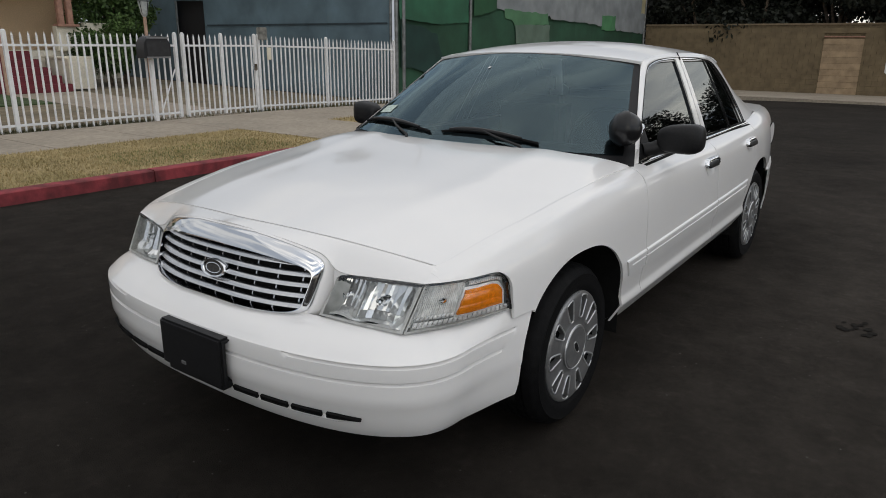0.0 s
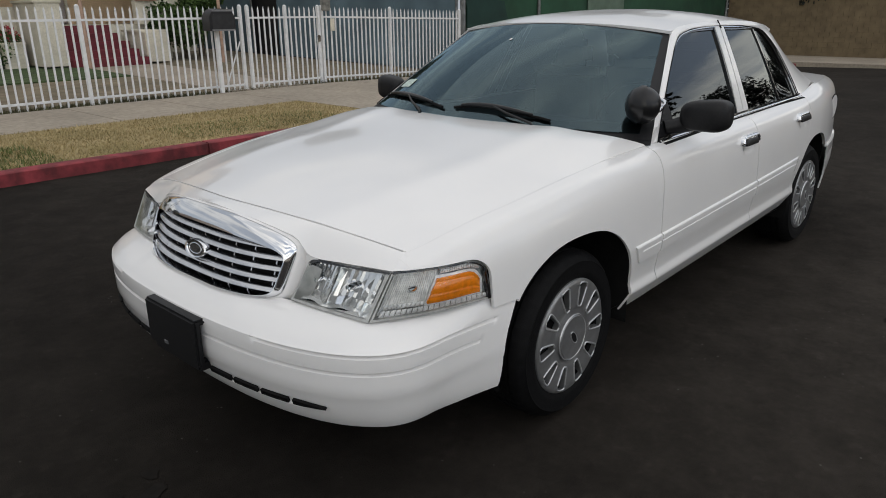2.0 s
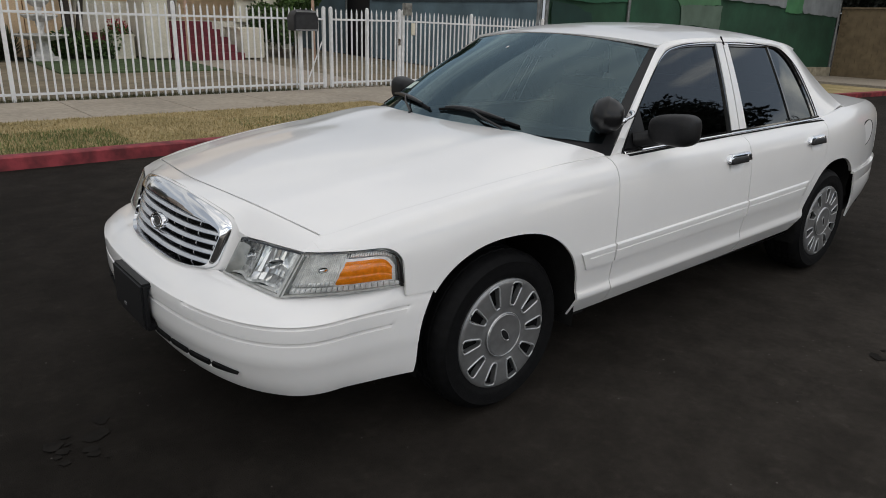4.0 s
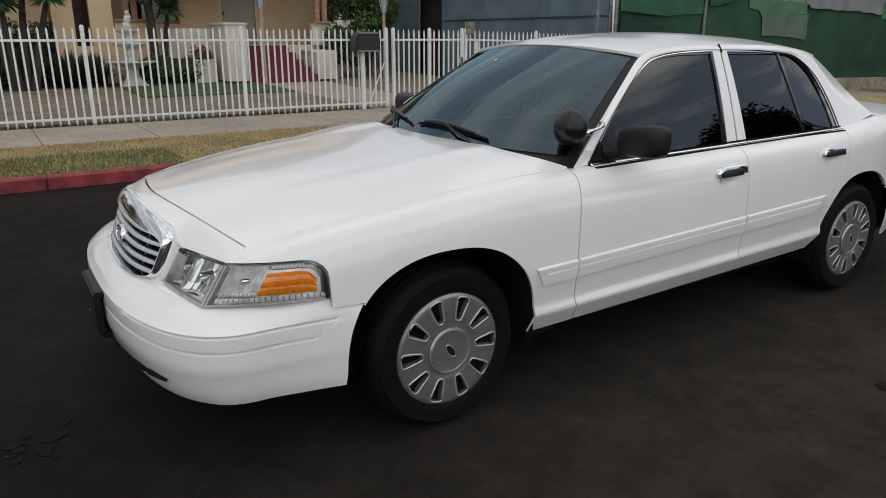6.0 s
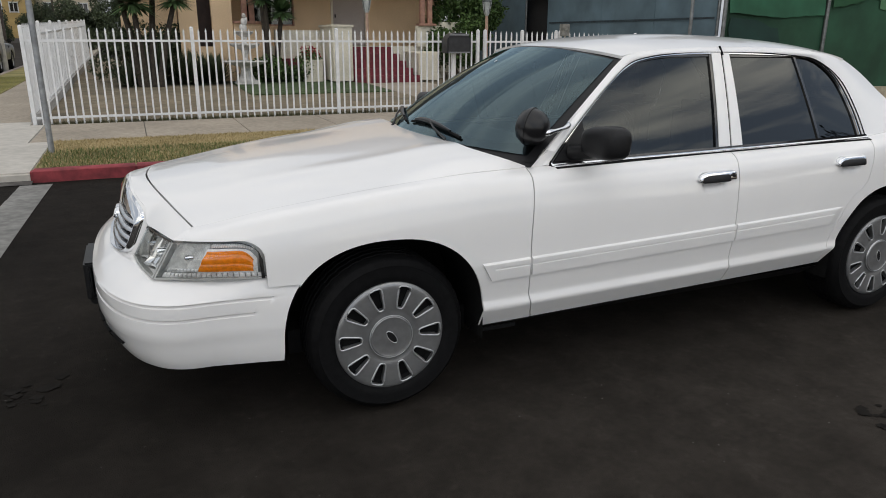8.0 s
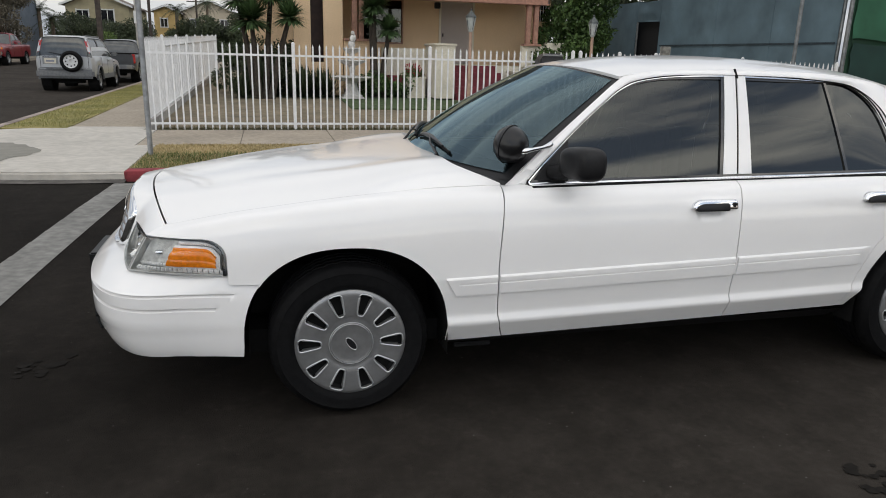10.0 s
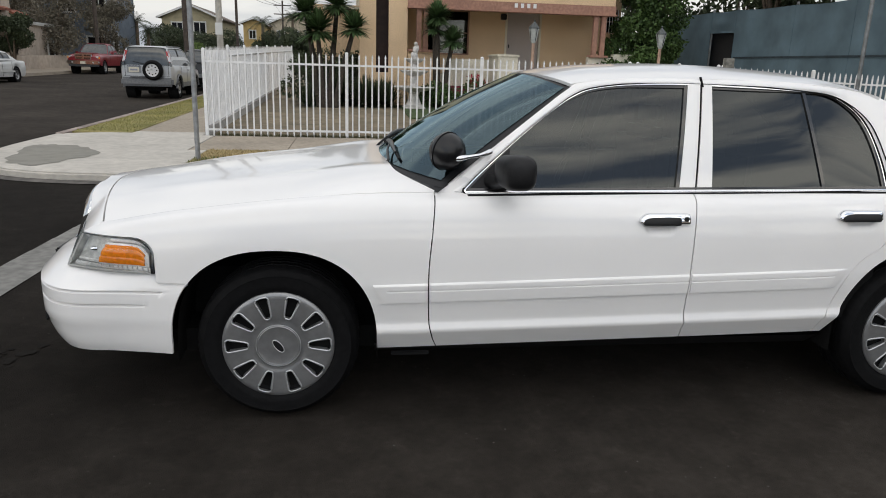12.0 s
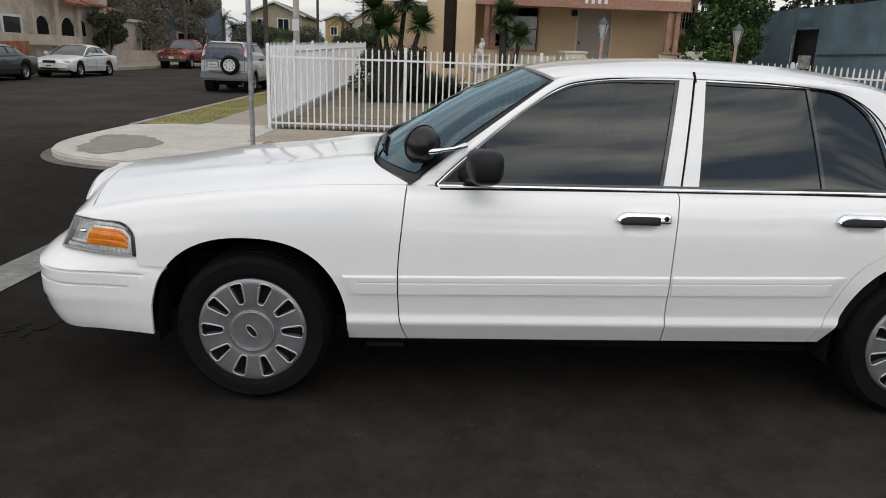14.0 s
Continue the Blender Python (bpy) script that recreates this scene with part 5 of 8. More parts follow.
# wheels: lathed tyre, slotted cover, hub cap
def build_wheel():
    w = thing("wheel")
    tp = [(0.20, 0.095), (0.222, 0.104), (0.242, 0.115), (0.262, 0.121), (0.292, 0.117), (0.300, 0.119), (0.304, 0.113), (0.318, 0.102), (0.329, 0.088), (0.334, 0.072)]
    for g in (0.060, 0.020, -0.020, -0.060):
        tp += [(0.336, g + 0.007), (0.328, g + 0.005), (0.328, g - 0.005), (0.336, g - 0.007)]
    tp += [(0.334, -0.072), (0.329, -0.088), (0.30, -0.115), (0.25, -0.121), (0.20, -0.10)]
    tread = lathe([(r, -o) for r, o in tp], 160)
    for k, v in enumerate(tread.verts):
        # cross grooves of the shoulders and ribs
        r = math.hypot(v.co.x, v.co.z)
        if r > 0.326 and k % 160 % 4 == 0:
            v.co.x, v.co.z = v.co.x * (r - 0.0032) / r, v.co.z * (r - 0.0032) / r
    tyre = part("tyre", tread, RUBBER, w, "black rubber tyre", smooth=28)
    # slotted wheel cover: 12 slots
    cov = bmesh.new()
    rad = [0.058, 0.066, 0.100, 0.108, 0.118, 0.145, 0.190, 0.204, 0.211, 0.217, 0.222]
    dep = [-0.120, -0.116, -0.112, -0.114, -0.116, -0.117, -0.118, -0.118, -0.116, -0.112, -0.098]
    n = 240
    gv = [[cov.verts.new((r * math.cos(2 * math.pi * k / n), d, r * math.sin(2 * math.pi * k / n))) for k in range(n)] for r, d in zip(rad, dep)]
    for i in range(len(rad) - 1):
        for k in range(n):
            ph = ((k + 12) % 24) + 0.5
            hw = 4.1 + 0.6 * (i - 4) / 2
            if 4 <= i <= 6 and abs(ph - 12) < hw:
                continue
            cov.faces.new([gv[i][k], gv[i][(k + 1) % n], gv[i + 1][(k + 1) % n], gv[i + 1][k]])
    edges = [e for e in cov.edges if e.is_boundary]
    r = bmesh.ops.extrude_edge_only(cov, edges=edges)
    for v in [g for g in r["geom"] if isinstance(g, bmesh.types.BMVert)]:
        v.co.y += 0.022
    bmesh.ops.recalc_face_normals(cov, faces=cov.faces)
    cover = part("wheel_cover", cov, SILVER, w, "silver slotted wheel cover", smooth=30)
    part("cover_back", lathe([(0.0005, -0.088), (0.221, -0.088)], 40), DARK, cover)
    slot_rims = bmesh.new()
    for k in range(10):
        a = 2 * math.pi * k / 10
        outline = [(0.1155, 0.0), (0.1165, 0.0085), (0.121, 0.0125), (0.130, 0.0155), (0.185, 0.0262), (0.197, 0.0262), (0.204, 0.0200), (0.2065, 0.0)]
        outline += [(q, -p) for q, p in outline[-2:0:-1]]
        pts = []
        for rr, tt in outline + outline[:1]:
            x, z = rr * math.cos(a) - tt * math.sin(a), rr * math.sin(a) + tt * math.cos(a)
            pts.append((x, -0.1175, z))
        tube(pts, 0.0034, 8, bm=slot_rims, caps=False)
    part("slot_rims", slot_rims, SLOTRIM, cover, smooth=60)
    cap = part("hub_cap", lathe([(0.086, -0.110), (0.086, -0.119), (0.080, -0.1245), (0.072, -0.1225), (0.03, -0.125), (0.0005, -0.126)], 48), SILVER, w, "silver hub cap with dark oval badge", smooth=30)
    ov = bmesh.new()
    ov.faces.new([ov.verts.new((0.029 * math.cos(t), -0.1268, 0.012 * math.sin(t))) for t in [2 * math.pi * k / 24 for k in range(24)]])
    bmesh.ops.rotate(ov, cent=(0, 0, 0), matrix=Matrix.Rotation(radians(52), 3, "Y"), verts=ov.verts)
    part("cap_badge", ov, BLACK, cap)
    turn = Matrix.Rotation(radians(52), 3, "Y")
    part("badge_rim", tube([turn @ Vector((0.0305 * math.cos(t), -0.1262, 0.0135 * math.sin(t))) for t in [2 * math.pi * k / 28 for k in range(29)]], 0.0020, 6, caps=False), SLOTRIM, cap, smooth=60)
    part("cap_ring", lathe([(0.0845, -0.1195), (0.0865, -0.1235), (0.0885, -0.1195)], 56), SLOTRIM, cap, smooth=60)
    # the cover reaches over the bead of the tyre
    for ob in w.children_recursive:
        if ob != tyre:
            for v in ob.data.vertices:
                v.co.x, v.co.y, v.co.z = v.co.x * 1.056, v.co.y - 0.002, v.co.z * 1.056
    return w


wheel0 = build_wheel()
wheel0.matrix_basis = pose(0, -0.803, HUBZ, 0, 0, 0)
spins = ((AXLE_R, -0.803, 0), (0, 0.803, 180), (AXLE_R, 0.803, 180))
for x, y, r in spins:
    w = copy_thing(wheel0, pose(x, y, HUBZ, 0, 20, r))
    w.parent = car
    w.matrix_parent_inverse = car.matrix_basis.inverted()
wheel0.parent = car
wheel0.matrix_parent_inverse = car.matrix_basis.inverted()

for ob in car.children_recursive:
    if ob.data and ob.data.materials[0] in (LENS, WINDSHIELD, TINTED, TINTFRONT):
        ob.visible_shadow = False

# true width: the body is a little wider than it is drawn, about its near side
car.scale.y = 1.031
car.location.y = 0.03


# ---- white iron fence ----
def picket_mesh():
    bm = boxes((0, 0, 0.775, 0.029, 0.022, 1.55))
    tip = [bm.verts.new(p) for p in ((-0.020, 0, 1.562), (0, -0.009, 1.562), (0.020, 0, 1.562), (0, 0.009, 1.562))]
    lo, hi = bm.verts.new((0, 0, 1.540)), bm.verts.new((0, 0, 1.628))
    for k in range(4):
        bm.faces.new([tip[k], tip[(k + 1) % 4], hi])
        bm.faces.new([tip[(k + 1) % 4], tip[k], lo])
    bmesh.ops.recalc_face_normals(bm, faces=bm.faces)
    me = bpy.data.meshes.new("picket")
    bm.to_mesh(me)
    bm.free()
    me.materials.append(WHITEIRON)
    return me


def post_mesh():
    bm = boxes((0, 0, 0.82, 0.060, 0.060, 1.70))
    lathe([(0.030, 1.66), (0.034, 1.67), (0.034, 1.685), (0.020, 1.70), (0.0005, 1.705)], 12, "z", bm=bm)
    me = bpy.data.meshes.new("post")
    bm.to_mesh(me)
    bm.free()
    me.materials.append(WHITEIRON)
    return me


PICKET, POST = picket_mesh(), post_mesh()


def shared(name, me, parent, x, y, z, rz=0):
    ob = new(name, me)
    ob.parent = parent
    ob.matrix_parent_inverse = parent.matrix_basis.inverted()
    ob.matrix_basis = pose(x, y, z, 0, 0, rz)
    return ob


def fence_run(name, p0, p1, posts, label, step=0.1275, dz=0.0):
    f = thing(name, *p0, lie(*p0), label, "fence")
    d = Vector((p1[0] - p0[0], p1[1] - p0[1]))
    length = d.length
    d.normalize()
    ang = math.degrees(math.atan2(d.y, d.x))
    for s in posts:
        x, y = p0[0] + d.x * s, p0[1] + d.y * s
        shared("post", POST, f, x, y, lie(x, y) + dz - 0.03, ang)
    k = 1
    while k * step < length:
        s = k * step
        if all(abs(s - q) > 0.06 for q in posts):
            x, y = p0[0] + d.x * s, p0[1] + d.y * s
            shared("picket", PICKET, f, x, y, lie(x, y) + 0.015 + dz + random.uniform(-0.004, 0.004), ang)
        k += 1
    for i in range(len(posts) - 1):
        for h in (0.145, 1.425):
            s0, s1 = posts[i] + 0.026, posts[i + 1] - 0.026
            a = Vector((p0[0] + d.x * s0, p0[1] + d.y * s0, 0))
            b = Vector((p0[0] + d.x * s1, p0[1] + d.y * s1, 0))
            a.z, b.z = lie(a.x, a.y) + h + dz, lie(b.x, b.y) + h + dz
            n = Vector((-d.y, d.x, 0)) * 0.016
            u = Vector((0, 0, 0.019))
            bm = bmesh.new()
            ra = [bm.verts.new(a + n * p + u * q) for p, q in ((1, 1), (1, -1), (-1, -1), (-1, 1))]
            rb_ = [bm.verts.new(b + n * p + u * q) for p, q in ((1, 1), (1, -1), (-1, -1), (-1, 1))]
            for j in range(4):
                bm.faces.new([ra[j], ra[(j + 1) % 4], rb_[(j + 1) % 4], rb_[j]])
            bm.faces.new(ra)
            bm.faces.new(rb_)
            bmesh.ops.recalc_face_normals(bm, faces=bm.faces)
            part("rail", bm, WHITEIRON, f)
    return f


FX = -2.48
fence_run("fence", (FX, FENCE_Y), (5.95, FENCE_Y), [0, 2.69, 5.36, 8.43], "white iron picket fence along the pavement")
gate = fence_run("gate", (6.12, FENCE_Y), (7.88, FENCE_Y), [0, 0.90, 1.76], "closed white iron double gate with a lock")
part("brace", tube([(5.55, FENCE_Y + 0.03, 0.16), (5.92, FENCE_Y + 0.03, 0.98)], 0.014, 6), WHITEIRON, gate)
part("lock", boxes((7.84, FENCE_Y - 0.04, 0.98, 0.09, 0.05, 0.14), bevel=0.012), CHROME, gate)
fence_run("fence", (7.98, FENCE_Y), (12.55, FENCE_Y), [0, 2.05, 4.57], "white iron picket fence beside the gate")
fence_run("fence", (FX, FENCE_Y + 0.13), (FX, 31.0), [2.6, 5.2, 7.8, 10.4, 13.0, 15.6, 18.2, 20.4], "white iron picket fence on a low wall along the cross street", dz=0.06)
setting("wall_low", land(FX - 0.08, FX + 0.08, FENCE_Y + 0.2, 31, 0.20, 1, 16, 0.5), mat("low_wall_concrete", (0.42, 0.41, 0.39), 0.9, 0, 10, 0.2, stain=0.25), "low grey concrete wall under the side fence", "wall")

box = thing("intercom_box", 8.05, FENCE_Y, 1.2, "weathered grey metal meter box on the fence post", "meter box")
part("case", boxes((8.06, FENCE_Y - 0.05, 1.68, 0.20, 0.12, 0.26), bevel=0.012), mat("weathered_grey_metal", (0.25, 0.245, 0.22), 0.6, 0.3, 14, 0.4), box, smooth=40)
part("plate", boxes((8.25, FENCE_Y - 0.03, 1.26, 0.11, 0.03, 0.26), bevel=0.008), CREAM, box, "cream plate", smooth=40)

mail = thing("mailbox", 5.32, FENCE_Y - 0.12, 0, "black metal mailbox with a pale band on a white post", "mailbox")
mb = bmesh.new()
ring = [(-0.27, 1.20), (0.27, 1.20), (0.27, 1.46), (0.20, 1.56), (0.10, 1.60), (-0.10, 1.60), (-0.20, 1.56), (-0.27, 1.46)]
prism([(5.36 + x, z) for x, z in ring], "y", FENCE_Y - 0.34, FENCE_Y - 0.06, mb)
bmesh.ops.bevel(mb, geom=mb.edges[:], offset=0.008, segments=2, affect="EDGES")
part("case", mb, mat("black_enamel", (0.018, 0.018, 0.02), 0.35, 0, 20, 0.2), mail, smooth=40)
part("flap", boxes((5.36, FENCE_Y - 0.348, 1.37, 0.46, 0.012, 0.26), bevel=0.005), mat("black_enamel_worn", (0.03, 0.03, 0.032), 0.3, 0, 8, 0.3), mail, smooth=40)
part("band", boxes((5.36, FENCE_Y - 0.352, 1.565, 0.44, 0.010, 0.035)), SILVER, mail, "pale metal band")
part("band", boxes((5.36, FENCE_Y - 0.352, 1.215, 0.48, 0.010, 0.03)), SILVER, mail, "pale metal band")
part("post", boxes((5.32, FENCE_Y - 0.14, 0.58, 0.07, 0.07, 1.22)), WHITEIRON, mail)

# sign pole in the grass strip
sp = thing("sign_pole", -1.92, 6.87, 0.05, "bare galvanised steel sign pole in the grass strip", "pole")
part("tube", tube([(-1.92, 6.87, 0.02), (-1.92, 6.87, 4.2)], 0.036, 14), mat("galvanised_steel", (0.33, 0.34, 0.35), 0.5, 0.6, 9, 0.3), sp, smooth=60)


# ---- leaves and trees ----
def leaf_mesh(points, size, rng, droop=0.3):
    """Many small bent leaves at points, as one mesh."""
    n = len(points)
    d = rng.normal(size=(n, 3))
    d[:, 2] -= droop
    d /= np.linalg.norm(d, axis=1)[:, None]
    e = np.cross(d, rng.normal(size=(n, 3)))
    e /= np.linalg.norm(e, axis=1)[:, None] + 1e-9
    s = size * rng.uniform(0.6, 1.4, n)[:, None]
    p = np.asarray(points)
    v = np.stack([p, p + d * s * 0.5 + e * s * 0.28, p + d * s, p + d * s * 0.5 - e * s * 0.28], 1).reshape(-1, 3)
    me = bpy.data.meshes.new("leaves")
    me.from_pydata(v.tolist(), [], [(4 * i, 4 * i + 1, 4 * i + 2, 4 * i + 3) for i in range(n)])
    return me


def leaf_material(name, a, b, spread=(0.55, 1.5)):
    m = mat(name, a, 0.6, 0, 1.1, 0.3, tint=b, spec=0.3)
    n, l = m.node_tree.nodes, m.node_tree.links
    geo = n.new("ShaderNodeNewGeometry")
    h = n.new("ShaderNodeHueSaturation")
    r = n.new("ShaderNodeMapRange")
    r.inputs["To Min"].default_value, r.inputs["To Max"].default_value = spread
    l.new(geo.outputs["Random Per Island"], r.inputs["Value"])
    l.new(r.outputs["Result"], h.inputs["Value"])
    b_ = n["Principled BSDF"]
    l.new(b_.inputs["Base Color"].links[0].from_socket, h.inputs["Color"])
    l.new(h.outputs["Color"], b_.inputs["Base Color"])
    return m


LEAF = leaf_material("broad_leaf_green", (0.065, 0.11, 0.03), (0.028, 0.055, 0.014))
DARKLEAF = leaf_material("dark_tree_leaf", (0.058, 0.075, 0.036), (0.032, 0.042, 0.020), (0.65, 1.35))
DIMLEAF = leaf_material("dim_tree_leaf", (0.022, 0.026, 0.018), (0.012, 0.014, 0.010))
HEDGE = leaf_material("grey_hedge_leaf", (0.150, 0.132, 0.098), (0.105, 0.092, 0.066), (0.75, 1.25))
SPIKE = leaf_material("yucca_blade", (0.075, 0.13, 0.05), (0.05, 0.085, 0.03))
BARK = mat("grey_brown_bark", (0.14, 0.105, 0.075), 0.9, 0, 12, 0.4, bump=0.8, bump_scale=30)


def crown_points(blobs, n, rng):
    """Points in and near the surface of overlapping clumps (x, y, z, r)."""
    out = []
    w = np.array([b[3] ** 2 for b in blobs])
    pick = rng.choice(len(blobs), n, p=w / w.sum())
    d = rng.normal(size=(n, 3))
    d /= np.linalg.norm(d, axis=1)[:, None]
    r = rng.uniform(0.45, 1.0, n) ** 0.5 * (1 + 0.18 * np.sin(7 * d[:, 0] + 3 * pick) * np.cos(6 * d[:, 1] + pick))
    for k in range(n):
        b = blobs[pick[k]]
        out.append((b[0] + d[k, 0] * b[3] * r[k], b[1] + d[k, 1] * b[3] * r[k], b[2] + d[k, 2] * b[3] * 0.8 * r[k]))
    return out


def tree(name, x, y, z, h, spread, leaves, size, material, label, seed, trunk=0.14, low=0.45):
    rng = np.random.default_rng(seed)
    t = thing(name, x, y, z, label, "tree" if name == "tree" else "bush")
    lean = rng.normal(size=2) * 0.15
    top = Vector((x + lean[0] * h * 0.3, y + lean[1] * h * 0.3, z + h * low * 1.25))
    mid = Vector((x, y, z)).lerp(top, 0.5) + Vector((0.06, -0.05, 0))
    bm = tube([(x, y, z - 0.1), mid, top], [trunk, trunk * 0.75, trunk * 0.5], 8)
    blobs = []
    for k in range(9):
        a = 2.4 * k + rng.uniform(0, 0.6)
        rr = spread * (0.25 + 0.45 * rng.random())
        zz = z + h * (low + (1 - low) * (0.15 + 0.75 * rng.random()))
        c = Vector((x + math.cos(a) * rr, y + math.sin(a) * rr, zz))
        tube([top.lerp(mid, 0.3), top.lerp(c, 0.5) + Vector((0, 0, 0.1)), c], [trunk * 0.45, trunk * 0.3, trunk * 0.1], 6, bm=bm)
        blobs.append((c.x, c.y, c.z, spread * (0.35 + 0.2 * rng.random())))
    part("trunk", bm, BARK, t, smooth=60)
    me = leaf_mesh(crown_points(blobs, leaves, rng), size, rng)
    me.materials.append(material)
    ob = new("crown", me)
    ob.parent, ob.matrix_parent_inverse = t, t.matrix_basis.inverted()
    return t


def blades(centre, n, length, width, rng, up=0.25, bm=None):
    """A rosette of sword leaves."""
    bm = bm or bmesh.new()
    c = Vector(centre)
    for k in range(n):
        a = rng.uniform(0, 2 * math.pi)
        el = rng.uniform(-0.55, 1.45) + up * 0.3
        d = Vector((math.cos(a) * math.cos(el), math.sin(a) * math.cos(el), math.sin(el)))
        s = d.cross((0, 0, 1)).normalized() * width
        ln = length * rng.uniform(0.75, 1.1)
        m = c + d * ln * 0.5
        e = c + d * ln + Vector((0, 0, -0.10 * ln))
        v = [bm.verts.new(p) for p in (c - s * 0.5, c + s * 0.5, m + s, e, m - s)]
        bm.faces.new([v[0], v[1], v[2], v[4]])
        bm.faces.new([v[4], v[2], v[3]])
    return bm


def yucca(x, y, stems, label, seed):
    rng = np.random.default_rng(seed)
    z = lie(x, y)
    t = thing("yucca", x, y, z, label, "yucca")
    bm = bmesh.new()
    for dx, dy, h, ln, n in stems:
        tube([(x + dx * 0.3, y + dy * 0.3, z - 0.05), (x + dx * 0.6, y + dy * 0.6, z + (h - z) * 0.5), (x + dx, y + dy, h)], [0.11, 0.080, 0.06], 8, bm=bm)
        part("rosette", blades((x + dx, y + dy, h), n, ln, 0.040, rng), SPIKE, t)
    part("trunk", bm, STEM, t, smooth=60)
    return t


STEM = mat("dark_yucca_stem", (0.050, 0.040, 0.030), 0.95, 0, 14, 0.4, bump=0.8, bump_scale=30)
yucca(-0.45, 17.6, [(-0.21, 0.0, 2.33, 0.74, 520), (0.35, 0.15, 3.05, 0.70, 440), (0.83, -0.1, 2.42, 0.60, 420), (-0.55, 0.2, 2.85, 0.66, 420)], "clump of tall spiky yuccas in the yard", 3)
yucca(2.95, 18.3, [(-0.07, 0.0, 2.86, 0.60, 460), (0.42, 0.1, 2.20, 0.54, 420), (-0.15, 0.1, 2.55, 0.54, 260)], "spiky yucca beside the porch window", 4)
for sx, sy, r, n, sd in ((0.55, 18.2, 0.75, 420, 5), (1.25, 18.5, 0.7, 380, 6), (3.6, 18.6, 0.45, 200, 7), (-0.95, 18.0, 0.55, 240, 8), (-0.3, 19.0, 0.9, 380, 9)):
    rng = np.random.default_rng(sd)
    b = thing("strap_leaf_bush", sx, sy, lie(sx, sy), "dark green strap-leaved bush in the yard", "bush", "bushes in the yard")
    bm = bmesh.new()
    for k in range(5):
        blades((sx + rng.uniform(-.35, .35) * r, sy + rng.uniform(-.3, .3), lie(sx, sy) + 0.05), n // 5, r * 1.35, 0.03, rng, 1.2, bm)
    part("foliage", bm, DARKLEAF, b)
tree("tree", 10.2, 19.6, lie(10.2, 19.6), 4.5, 1.6, 15000, 0.125, LEAF, "broad green leafy tree in front of the house", 21, 0.11, 0.22)
tree("bush", 9.3, 19.0, lie(9.3, 19), 2.5, 1.15, 9000, 0.115, LEAF, "round green leafy bush beside the porch", 22, 0.08, 0.15)

for k, (sx, sy, h) in enumerate(((-1.0, 19.9, 1.5), (-0.3, 20.1, 1.6), (0.8, 19.9, 1.5), (2.0, 20.0, 1.4), (2.9, 18.5, 0.6), (3.6, 18.6, 0.55))):
    tree("bush", sx, sy, lie(sx, sy), h, 0.85, 2600, 0.10, DARKLEAF if k < 4 else LEAF, "dense green shrub before the house wall", 400 + k, 0.03, 0.1)

pl = thing("planter_box", 4.17, 18.2, lie(4.17, 18.2), "cream planter box with red flowers before the porch", "planter")
part("box", boxes((4.17, 18.2, lie(4.17, 18.2) + 0.32, 0.55, 0.42, 0.64), (4.17, 18.2, lie(4.17, 18.2) + 0.66, 0.62, 0.48, 0.06), bevel=0.02), CREAM, pl, smooth=40)
rng = np.random.default_rng(77)
for nm, col, n, sz, zc in (("foliage", LEAF, 500, 0.07, 0.80), ("blossom", mat("red_petal", (0.32, 0.015, 0.03), 0.6, 0, 30, 0.3), 160, 0.07, 0.95)):
    me = leaf_mesh(crown_points([(4.05, 18.15, lie(4, 18) + zc, 0.24), (4.25, 18.2, lie(4, 18) + zc - 0.05, 0.2)], n, rng), sz, rng)
    me.materials.append(col)
    ob = new(nm, me)
    ob.parent, ob.matrix_parent_inverse = pl, pl.matrix_basis.inverted()

# ---- fountain ----
fx, fy = 2.17, 17.85
fz = lie(fx, fy) + 0.02
STONE = mat("white_cast_stone", (0.62, 0.60, 0.57), 0.85, 0, 10, 0.25, bump=0.3, bump_scale=40, stain=0.2, stain_scale=4)
fo = thing("garden_fountain", fx, fy, fz, "white tiered cast-stone garden fountain on a square foot", "fountain")
foot = boxes((fx, fy, fz + 0.04, 0.66, 0.66, 0.08), (fx, fy, fz + 0.11, 0.56, 0.56, 0.06), bevel=0.015)
lathe([(0.24, fz + 0.14), (0.17, fz + 0.3), (0.15, fz + 0.45), (0.20, fz + 0.52)], 20, "z", (fx, fy, 0), foot)
part("pedestal", foot, STONE, fo, smooth=40)
for zz, r in ((0.55, 0.62), (1.02, 0.42), (1.36, 0.27)):
    part("bowl", lathe([(0.06, fz + zz - 0.06), (r * 0.5, fz + zz - 0.02), (r * 0.92, fz + zz + 0.06), (r, fz + zz + 0.10), (r * 0.98, fz + zz + 0.125), (r * 0.88, fz + zz + 0.08), (0.05, fz + zz + 0.03)], 32, "z", (fx, fy, 0)), STONE, fo, smooth=40)
part("stem", lathe([(0.10, fz + 0.56), (0.07, fz + 0.75), (0.11, fz + 0.96), (0.06, fz + 1.1), (0.09, fz + 1.32), (0.05, fz + 1.45), (0.04, fz + 1.5)], 18, "z", (fx, fy, 0)), STONE, fo, smooth=40)
fig = bmesh.new()
for c, s in (((0, 0, 1.56), (0.10, 0.09, 0.11)), ((0.02, 0, 1.72), (0.085, 0.07, 0.13)), ((0.03, 0, 1.90), (0.055, 0.055, 0.065)), ((-0.07, -0.05, 1.58), (0.05, 0.05, 0.09)), ((0.09, 0.02, 1.78), (0.035, 0.035, 0.09))):
    bmesh.ops.create_uvsphere(fig, u_segments=14, v_segments=10, radius=1, matrix=Matrix.Translation((fx + c[0], fy + c[1], fz + c[2])) @ Matrix.Diagonal((*s, 1)))
part("finial", fig, STONE, fo, smooth=60)

